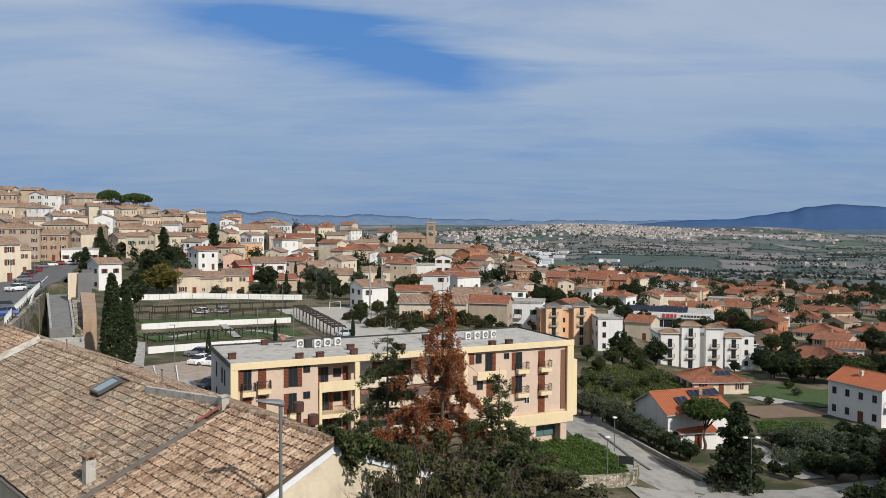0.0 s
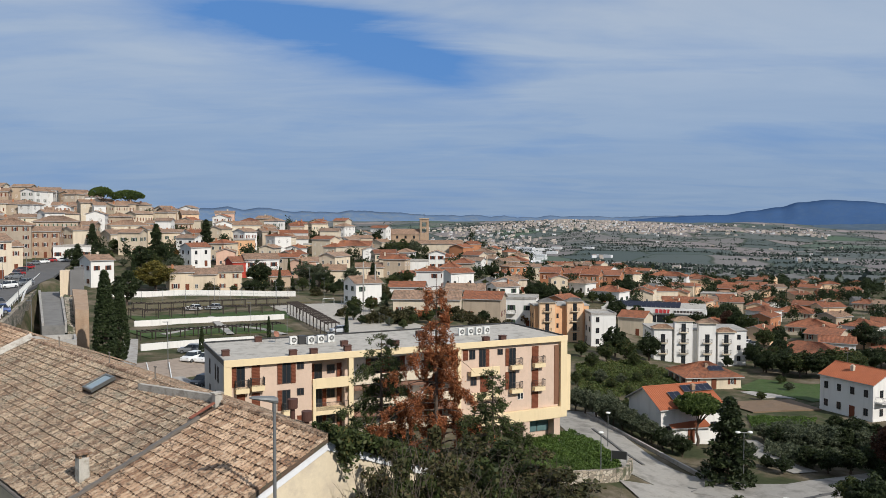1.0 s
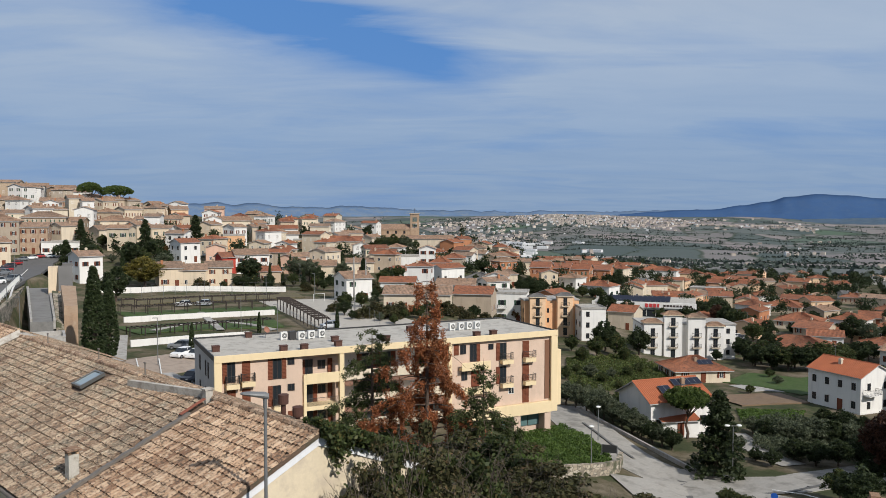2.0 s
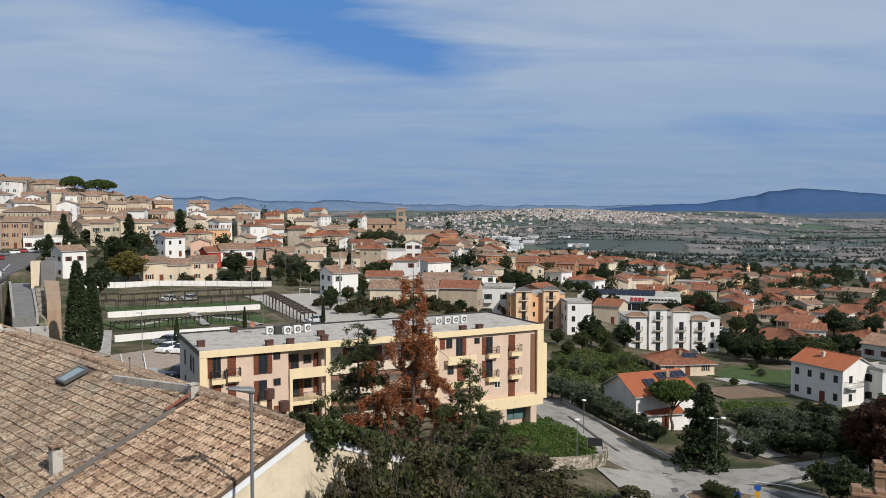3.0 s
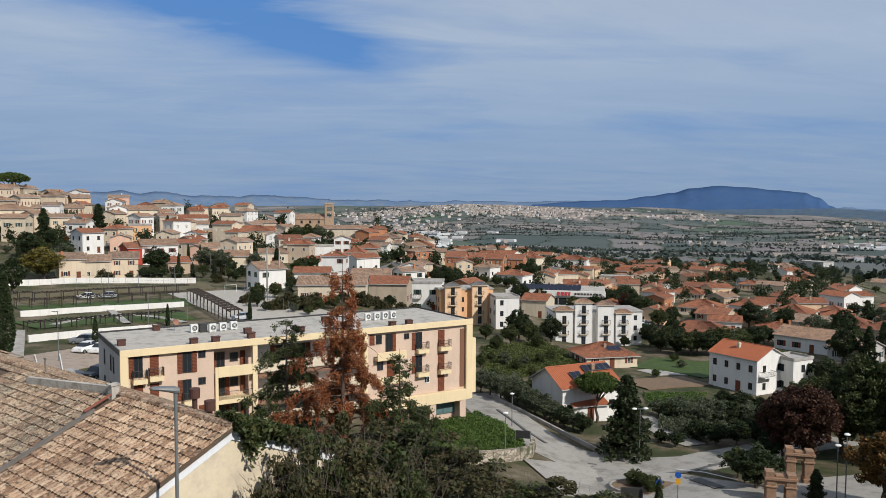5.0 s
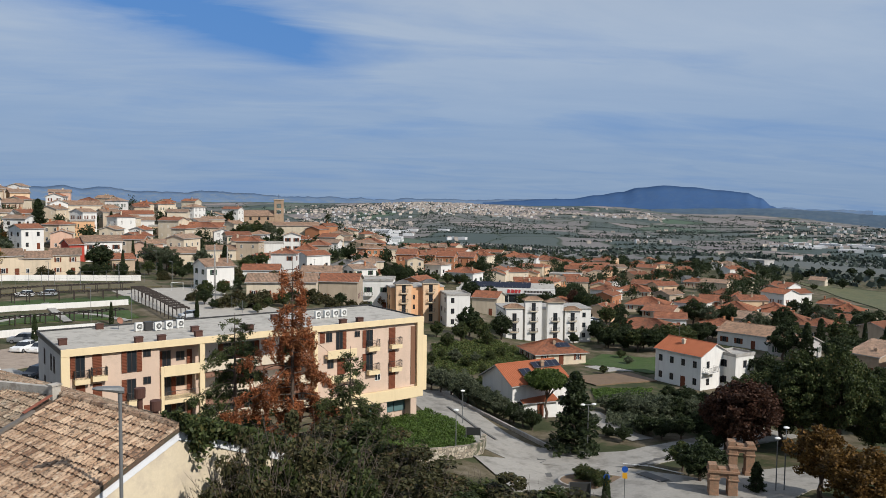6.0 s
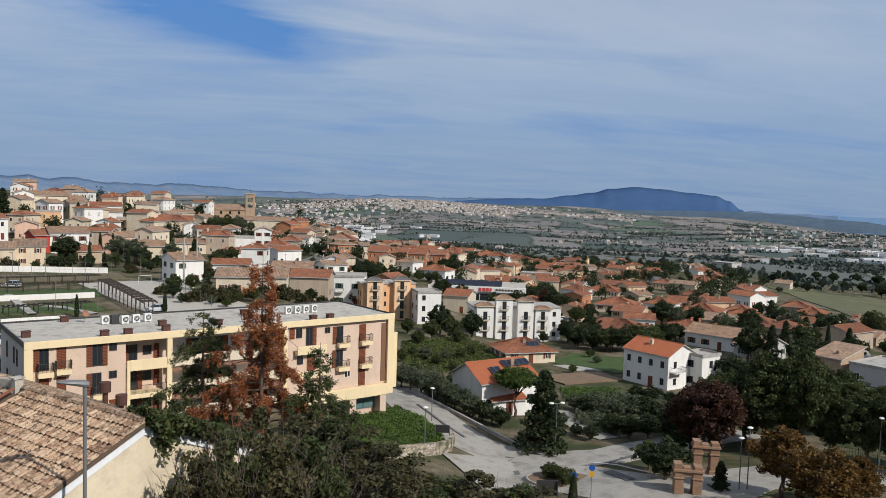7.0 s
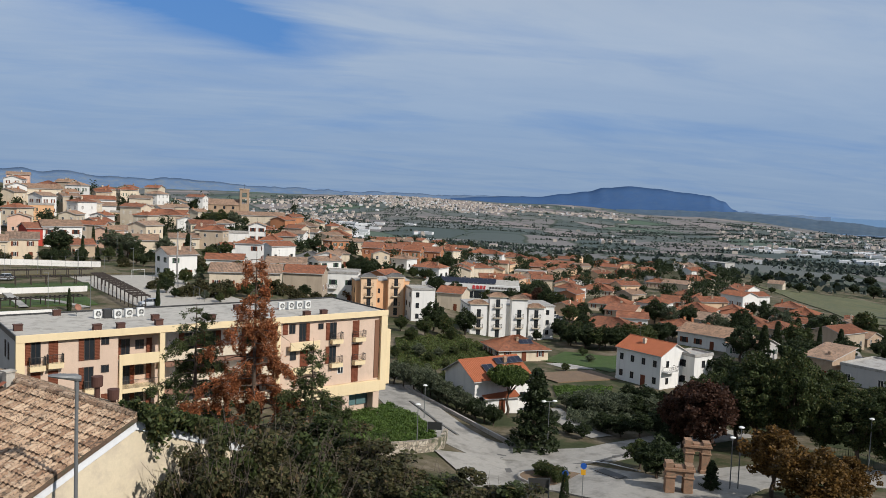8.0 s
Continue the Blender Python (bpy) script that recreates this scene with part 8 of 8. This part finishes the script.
twigs([(x, y, ground(x, y) + high * 0.97, high * wide * 0.5) for x, y, high, wide in BANK], 26, 15)

# ---- cedars before the apartments ----
cedar(0.0, 62.0, 4.9, 20.6, "rust", 1.72, "tall cedar with dead rust-brown foliage")
cedar(-4.7, 66.0, 5.4, 15.2, "green", 2.1, "green cedar with sparse drooping branches", bushy=2)
cedar(4.2, 57.0, 5.0, 14.3, "green", 1.6, "green cedar with drooping branches")
for n, (x, y) in enumerate([(-16.5, 170.5), (-14.4, 173.0), (-12.2, 176.0), (-9.0, 176.8), (-6.3, 178.2), (-3.0, 179.4), (0.4, 180.0), (4.6, 181.6), (8.2, 186.0), (11.6, 191.0), (14.8, 196.5), (18.5, 201.0), (-18.8, 176.5), (-21.8, 183.0), (-8.0, 172.0), (3.0, 176.0), (9.5, 180.5)]):
    tree("bush" if n % 3 else "dark", x, y, 2.2 + 1.6 * (n * 7 % 5) / 5, spread=1.25)
for n, (x, y) in enumerate([(-36, 232), (-31, 233), (-26.5, 231), (-22, 236), (-47, 231), (-60, 229.5), (-66, 227.5), (-54, 230.5), (-12, 222), (-5, 226), (1, 224), (6, 230), (-16, 231)]):
    tree(("bush", "dark", "broad")[n % 3], x, y, 2.6 + 2.2 * (n * 7 % 5) / 5, spread=1.2)
for x, y, high in ((78, 107, 8.2), (84, 112, 8.0), (90, 107, 7.6), (73, 112, 7.4), (96, 111, 7.8), (62, 98, 6.0), (86, 98, 8.0), (93, 96, 8.5)):
    tree("tallbroad", x, y, high, spread=1.35)
GROVE = [(46.9, 109.5), (55.9, 127.5), (72.0, 127.5), (66.5, 112.0), (59.3, 104.0), (49.0, 101.8)]
leafy_ground("olive_scrub", GROVE, 22000, 0.0, 2.4, 0.24, OLIVE, "grey-green olive scrub crowding the plot", 6)
HEDGE = [(11.4, 102.0), (19.6, 112.3), (23.8, 101.6), (23.1, 93.5), (17.5, 88.7), (11.6, 88.4)]
leafy_ground("hedge_bank", HEDGE, 26000, 0.0, 1.3, 0.16, LAWN, "bright green ivy and shrubs on the bank", 3)
VINES = [(31.4, 173.5), (50.7, 188.7), (57.6, 168.1), (46.9, 157.0), (25.4, 134.4)]
leafy_ground("kitchen_garden", VINES, 26000, 0.0, 1.2, 0.24, leaf_material("vine_leaves", (0.042, 0.062, 0.018), (0.13, 0.165, 0.050), (0.15, 0.13, 0.05)), "green vines and vegetable rows in the garden", 4)
BEDS = [(55.0, 135.5), (67.7, 136.0), (61.8, 126.1), (52.1, 126.1)]
leafy_ground("vegetable_bed", BEDS, 9000, 0.0, 0.7, 0.18, LAWN, "rows of green vegetables", 5)

# ---- street and garden furniture ----
DARKWOOD = material("dark_stained_timber", (0.045, 0.035, 0.03), vary=0.2)
GLOBE = plain("opal_globe", (0.75, 0.75, 0.72), 0.25)
SIGNBLUE = plain("sign_blue", (0.02, 0.10, 0.42), 0.4)
SIGNYELLOW = plain("sign_yellow", (0.75, 0.38, 0.03), 0.4)


def along(path, step):
    out = []
    for (x0, y0), (x1, y1) in zip(path, path[1:]):
        n = max(1, round(math.hypot(x1 - x0, y1 - y0) / step))
        out += [(x0 + (x1 - x0) * k / n, y0 + (y1 - y0) * k / n, math.degrees(math.atan2(y1 - y0, x1 - x0)), math.hypot(x1 - x0, y1 - y0) / n) for k in range(n)]
    return out


def pergola(path, height, depth):
    """Dark timber posts with beams and cross pieces."""
    x0, y0 = path[0]
    ob = thing("pergola", pose(x0, y0, ground(x0, y0)), "dark timber pergola over a garden walk", "pergola", "pergolas")
    inv = ob.matrix_world.inverted()
    post = bmesh.new()
    box(post, -0.08, 0.08, -0.08, 0.08, -0.6, height)
    post = finish("post", post, DARKWOOD)
    raf = bmesh.new()
    box(raf, -0.05, 0.05, -0.3, depth + 0.3, height + 0.16, height + 0.30)
    raf = finish("rafter", raf, DARKWOOD)
    for x, y, a, seg in along(path, 3.0):
        m = inv @ pose(x, y, ground(x, y), 0, 0, a)
        part("post", post, None, ob, m=m)
        part("post", post, None, ob, m=m @ pose(0, depth, 0))
        for dy in (0, depth):
            bm = bmesh.new()
            box(bm, -0.1, seg + 0.1, dy - 0.07, dy + 0.07, height, height + 0.16)
            part("beam", bm, DARKWOOD, ob, m=m)
        for k in range(3):
            part("rafter", raf, None, ob, m=m @ pose(seg * k / 3, 0, 0))


def pole_lamp(x, y, h):
    ob = thing("street_lamp", pose(x, y, ground(x, y)), "slim grey street lamp with a flat head", "street lamp", "slim street lamps")
    bm = bmesh.new()
    rod(bm, (0, 0, -0.3), (0, 0, h), 0.06, 0.045, n=7)
    part("pole", bm, STEEL, ob)
    bm = bmesh.new()
    box(bm, -0.75, 0.08, -0.12, 0.12, h, h + 0.09)
    part("lamp_head", bm, STEEL, ob)


def globe_lamp(x, y, h, heads):
    ob = thing("street_lamp", pose(x, y, ground(x, y)), "grey pole lamp with pale shallow heads" if heads > 1 else "grey pole lamp with one pale round head", "street lamp", "junction lamps")
    bm = bmesh.new()
    rod(bm, (0, 0, -0.3), (0, 0, h), 0.07, 0.05, n=8)
    if heads > 1:
        rod(bm, (-0.7, 0, h + 0.1), (0.7, 0, h + 0.1), 0.03, n=6)
    part("pole", bm, STEEL, ob)
    for dx in ((-0.75, 0.75) if heads > 1 else (0,)):
        bm = bmesh.new()
        prev = None
        for k in range(6):
            a = math.pi * k / 5
            ring = [bm.verts.new((dx + max(0.02, 0.34 * math.sin(a)) * math.cos(j * math.pi / 5), max(0.02, 0.30 * math.sin(a)) * math.sin(j * math.pi / 5), h + 0.14 - 0.14 * math.cos(a))) for j in range(10)]
            if prev:
                for j in range(10):
                    bm.faces.new((prev[j], prev[(j + 1) % 10], ring[(j + 1) % 10], ring[j]))
            prev = ring
        part("lamp_head", bm, GLOBE, ob, "pale domed lamp head")


def road_sign(x, y, h):
    ob = thing("road_sign", pose(x, y, ground(x, y), 0, 0, -math.degrees(math.atan2(x, y))), "blue round road sign with a yellow panel below", "road sign", "road signs")
    bm = bmesh.new()
    rod(bm, (0, 0, -0.3), (0, 0, h), 0.04, n=7)
    part("pole", bm, STEEL, ob)
    bm = bmesh.new()
    rod(bm, (0, -0.05, h - 0.3), (0, -0.07, h - 0.3), 0.32, n=18)
    part("disc", bm, SIGNBLUE, ob, "blue round disc")
    bm = bmesh.new()
    box(bm, -0.24, 0.24, -0.07, -0.05, h - 1.25, h - 0.68)
    part("panel", bm, SIGNYELLOW, ob, "orange-yellow panel")


def notice_board(x, y, yaw, w, h, up):
    ob = thing("notice_board", pose(x, y, ground(x, y) + 0.1, 0, 0, yaw), "dark notice board on two posts", "notice board")
    for s in (-1, 1):
        bm = bmesh.new()
        rod(bm, (s * w / 2, 0, -0.3), (s * w / 2, 0, up + h), 0.05, n=7)
        part("post", bm, STEEL, ob)
    bm = bmesh.new()
    box(bm, -w / 2 + 0.06, w / 2 - 0.06, -0.04, 0.04, up, up + h)
    part("panel", bm, IRON, ob)


RUIN = material("weathered_brick_stone", (0.34, 0.20, 0.125), vary=0.35, second=(0.25, 0.18, 0.12), bump=1.0, scale=3)


def gate_ruin(x, y, z, yaw):
    """The remains of a brick gate: two arched piers joined by a broken wall."""
    ob = thing("gate_ruin", pose(x, y, z, 0, 0, yaw), "weathered brick remains of an arched gateway", "ruin")
    for dx, dy in ((0, 0), (3.4, 9.0)):
        for s in (-1, 1):
            bm = bmesh.new()
            box(bm, s * 0.95 - 0.5, s * 0.95 + 0.5, -0.7, 0.7, -1.0, 3.1)
            box(bm, s * 0.95 - 0.6, s * 0.95 + 0.6, -0.8, 0.8, 2.3, 2.5)
            box(bm, s * 0.95 - 0.6, s * 0.95 + 0.6, -0.8, 0.8, -1.0, 0.5)
            bmesh.ops.bevel(bm, geom=list(bm.edges), offset=0.05, segments=1, affect="EDGES")
            part("pier", bm, RUIN, ob, m=pose(dx, dy, 0))
        bm = bmesh.new()
        ring = [(0.45 * math.cos(math.pi * i / 8), 2.2 + 0.45 * math.sin(math.pi * i / 8)) for i in range(9)]
        top = [(0.46 - i * 0.115, 3.10) for i in range(9)]
        lo = [[bm.verts.new((a, yy, c)) for a, c in ring] for yy in (-0.6, 0.6)]
        hi = [[bm.verts.new((a, yy, c)) for a, c in top] for yy in (-0.6, 0.6)]
        for i in range(8):
            bm.faces.new((lo[0][i], lo[0][i + 1], hi[0][i + 1], hi[0][i]))
            bm.faces.new((lo[1][i + 1], lo[1][i], hi[1][i], hi[1][i + 1]))
            bm.faces.new((lo[0][i + 1], lo[0][i], lo[1][i], lo[1][i + 1]))
            bm.faces.new((hi[0][i], hi[0][i + 1], hi[1][i + 1], hi[1][i]))
        part("arch", bm, RUIN, ob, m=pose(dx, dy, 0))
        bm = bmesh.new()
        box(bm, -1.6, 1.6, -0.85, 0.85, 3.12, 3.35)
        for s, e in ((-1, 0.55), (1, 0.35)):
            box(bm, s * 1.05 - 0.45, s * 1.05 + 0.4, -0.65, 0.65, 3.35, 3.35 + e)
        box(bm, -0.5, 0.3, -0.5, 0.55, 3.35, 3.5)
        part("cornice", bm, RUIN, ob, "broken cornice with crumbling blocks", m=pose(dx, dy, 0))


def railing_fence(path, h, kind):
    x0, y0 = path[0]
    ob = thing("fence", pose(x0, y0, ground(x0, y0)), {"iron": "dark iron railing fence along the street", "pale": "pale painted railing on the retaining wall"}[kind] if kind != "wire" else "tall wire mesh fence on thin posts", "fence")
    inv = ob.matrix_world.inverted()
    steel = {"iron": IRON, "pale": ACWHITE}.get(kind, STEEL)
    post = bmesh.new()
    rod(post, (0, 0, -0.3), (0, 0, h), 0.04 if kind != "pale" else 0.07, n=6)
    post = finish("post", post, steel)
    bar = bmesh.new()
    rod(bar, (0, 0, 0.12), (0, 0, h * 0.95), 0.016 if kind == "iron" else 0.03, n=4)
    bar = finish("bar", bar, steel)
    for x, y, a, seg in along(path, 3.2 if kind == "wire" else 2.5):
        m = inv @ pose(x, y, ground(x, y) + (0.3 if kind == "pale" else 0), 0, 0, a)
        part("post", post, None, ob, m=m)
        for zz in ((0.1, h * 0.5, h) if kind == "wire" else (0.12, h * 0.92)):
            bm = bmesh.new()
            rod(bm, (0, 0, zz), (seg, 0, zz), {"iron": 0.022, "pale": 0.05}.get(kind, 0.015), n=4)
            part("rail", bm, steel, ob, m=m)
        if kind != "wire":
            for k in range(1, 9):
                part("bar", bar, None, ob, m=m @ pose(seg * k / 9, 0, 0))


def goal_frame(x, y):
    ob = thing("goal_frame", pose(x, y, ground(x, y) + 0.1, 0, 0, 25), "white goal frame on the sports court", "goal")
    for s in (-1.5, 1.5):
        bm = bmesh.new()
        rod(bm, (s, 0, 0), (s, 0, 2.0), 0.05, n=6)
        part("post", bm, ACWHITE, ob)
    bm = bmesh.new()
    rod(bm, (-1.5, 0, 2.0), (1.5, 0, 2.0), 0.05, n=6)
    part("crossbar", bm, ACWHITE, ob)


def mast(x, y, h):
    ob = thing("mast", pose(x, y, ground(x, y)), "tall pale concrete utility mast", "utility pole")
    bm = bmesh.new()
    rod(bm, (0, 0, -0.5), (0, 0, h), 0.28, 0.15, n=9)
    part("pole", bm, CONCRETE, ob)


def ivy_on_gable():
    """Ivy that hangs over the rear edge of the near roof and down the gable."""
    rng = np.random.default_rng(12)
    pts = []
    for _ in range(11000):
        y = 3.6 * rng.uniform() ** 1.2 if rng.uniform() < 0.8 else rng.uniform(3, 6.8)
        hang = abs(rng.normal()) * (0.16 + 0.42 * max(0, math.sin(y * 2.3)) ** 3)
        p = NEAR @ Vector((1.12 + rng.normal() * 0.22, y, -PITCH * y + 0.30 - hang + rng.uniform(0, 0.35)))
        pts.append(p[:])
    for _ in range(3000):
        y = rng.uniform(0.6, 5)
        p = NEAR @ Vector((rng.uniform(-0.8, 1.1), y, -PITCH * y + rng.uniform(0.1, 0.5)))
        pts.append(p[:])
    tagged(new("ivy", leaf_mesh("ivy", pts, 0.11, rng, GREEN)), "dark green ivy hanging over the gable edge", kind="stuff")


pergola([(-68.5, 173.9), (-53.4, 183.2), (-36.4, 189.1)], 1.9, 2.4)
pergola([(-54.6, 143.0), (-48.1, 148.2), (-40.2, 155.5), (-31.8, 161.8)], 1.4, 2.0)
pergola([(-36.1, 187.6), (-27.3, 167.1), (-21.4, 153.0)], 2.6, 2.4)
pergola([(-72.9, 186.9), (-57.3, 196.8), (-38.7, 204.8)], 1.9, 2.0)
strip("garden_path", [(-53.3, 150.6), (-50.5, 159.3), (-45.3, 165.8), (-37.2, 162.5), (-30.6, 156.1)], 1.5, CONCRETE, "pale curving garden path", "path", lift=0.22)
strip("garden_path", [(-52.5, 180.3), (-45.3, 163.8), (-40.8, 153.7)], 1.5, CONCRETE, "pale straight garden path", "path", lift=0.24)
strip("walkway", [(-46.2, 115.7), (-51.3, 129.4), (-56.4, 143.0)], 2.6, CONCRETE, "pale walkway beside the car park", "path", lift=0.2)
pole_lamp(-39.5, 113.9, 7)
pole_lamp(-27.8, 144.2, 7)
pole_lamp(-37.1, 154.9, 6.5)
pole_lamp(-59.1, 206.5, 7)
pole_lamp(-52.2, 208.1, 7)
pole_lamp(-42.4, 204.8, 7)
pole_lamp(-40.4, 247.1, 7)
pole_lamp(-16.5, 176.0, 7)
pole_lamp(-30.4, 209.8, 7)
pole_lamp(66.5, 241.3, 7)
pole_lamp(-83.4, 149.5, 6.5)
pole_lamp(-71.0, 132.1, 6.5)
pole_lamp(-109.0, 211.5, 6.5)
pole_lamp(-82.6, 156.8, 6.5)
pole_lamp(-68.6, 131.5, 6.5)
globe_lamp(37.3, 92.7, 6.9, 2)
globe_lamp(19.1, 88.7, 5.6, 1)
globe_lamp(23.6, 105.3, 4.6, 1)
globe_lamp(52.1, 73.4, 6.8, 1)
globe_lamp(51.1, 73.4, 5.7, 1)
globe_lamp(72.7, 77.3, 7.0, 1)
globe_lamp(46.8, 79.1, 1.2, 1)
road_sign(33.4, 72.8, 4.5)
road_sign(31.3, 72.5, 4.0)
notice_board(23.0, 96.1, -20, 1.9, 1.0, 1.0)
notice_board(29.1, 74.2, -12, 2.2, 1.6, 1.2)
gate_ruin(44.9, 73.6, -1.3, -22)
railing_fence([(73.9, 86.4), (76.1, 84.4), (76.3, 78.2), (78.4, 74.2)], 1.8, "iron")
railing_fence([(-84.2, 162.0), (-71.9, 132.8), (-62.3, 109.8)], 1.1, "pale")
railing_fence([(-81.9, 193.7), (-73.8, 209.0), (-57.3, 215.7), (-36.7, 224.5)], 3.6, "wire")
railing_fence([(-10.1, 165.8), (-17.8, 182.4), (-25.8, 205.6)], 2.6, "wire")
goal_frame(*[(-28.4, 204.0)][0])
mast(-18.9, 200.8, 12.0)
mast(-16.4, 208.1, 11.1)
house(-30.6, 62.0, 3.0, 3.0, 9.4, 26, "cream", "dark", "flat", chim=0, shut=False, cols=1, label="small cream lift housing with a grey rim")
ivy_on_gable()

# ---- barrel tiles of the near roof ----


def barrel(bm_or_none, r0, r1, length, n=5):
    """Verts and faces of one barrel tile with a thick lower lip, its length along y."""
    vs, fs = [], []
    for rr, y, dz in ((r0, 0.0, 0.0), (r1, length, -0.005)):
        for k in range(n + 1):
            a = math.pi * k / n
            vs.append((rr * math.cos(a), y, rr * 0.78 * math.sin(a) + dz))
    for k in range(n + 1):
        a = math.pi * k / n
        vs.append(((r0 - 0.022) * math.cos(a), 0.0, (r0 - 0.022) * 0.78 * math.sin(a)))
    for k in range(n):
        fs.append((k, k + 1, n + 2 + k, n + 1 + k))
        fs.append((k + 1, k, 2 * n + 2 + k, 2 * n + 3 + k))
    return vs, fs


def lay_tiles():
    rng = random.Random(21)
    tv, tf = barrel(None, 0.118, 0.094, 0.52)
    tile_mesh = quads("tile", tv, tf, CLEAN_TILES)
    tilt = math.atan(PITCH)
    single = 0
    rest = {"sandy": ([], []), "lichen": ([], [])}
    spans = ((-6.0, 1.12, 0.13, "sandy"), (-30.6, -6.55, 0.03, "lichen"), (-38.1, -30.7, 0.38, "sandy"))
    for xa, xb, lift, look_of in spans:
        cols = int((xb - xa) / 0.245)
        rows = int(6.9 / math.cos(tilt) / 0.44)
        for i in range(cols):
            x = xa + (i + 0.5) * (xb - xa) / cols
            for j in range(rows):
                h = 6.95 - j * 0.44 * math.cos(tilt)
                if look_of == "lichen" and abs(x + 16.1) < 0.6 and 0.7 < h < 2.1:
                    continue
                m = Matrix.Translation(at_roof(x + rng.uniform(-0.014, 0.014), h + rng.uniform(-0.02, 0.02), lift + rng.uniform(-0.008, 0.012))) @ pose(0, 0, 0, math.degrees(tilt) - 4.5 + rng.uniform(-1.8, 1.8), rng.uniform(-3, 3), rng.uniform(-2.2, 2.2))
                if look_of == "sandy" and xb > 0 and h < 5.2 and x > -5.4 and single < 298:
                    part("roof_tile", tile_mesh, None, NEAR_HOUSE, m=m)
                    single += 1
                else:
                    v, f = rest[look_of]
                    o = len(v)
                    v.extend((m @ Vector(p))[:] for p in tv)
                    f.extend(tuple(k + o for k in q) for q in tf)
    for key, mat in (("sandy", CLEAN_ISLAND), ("lichen", LICHEN_TILES)):
        ob = part("roof_tiles", quads("roof_tiles", *rest[key], mat), None, NEAR_HOUSE)
        tagged(ob, kind="stuff")


lay_tiles()
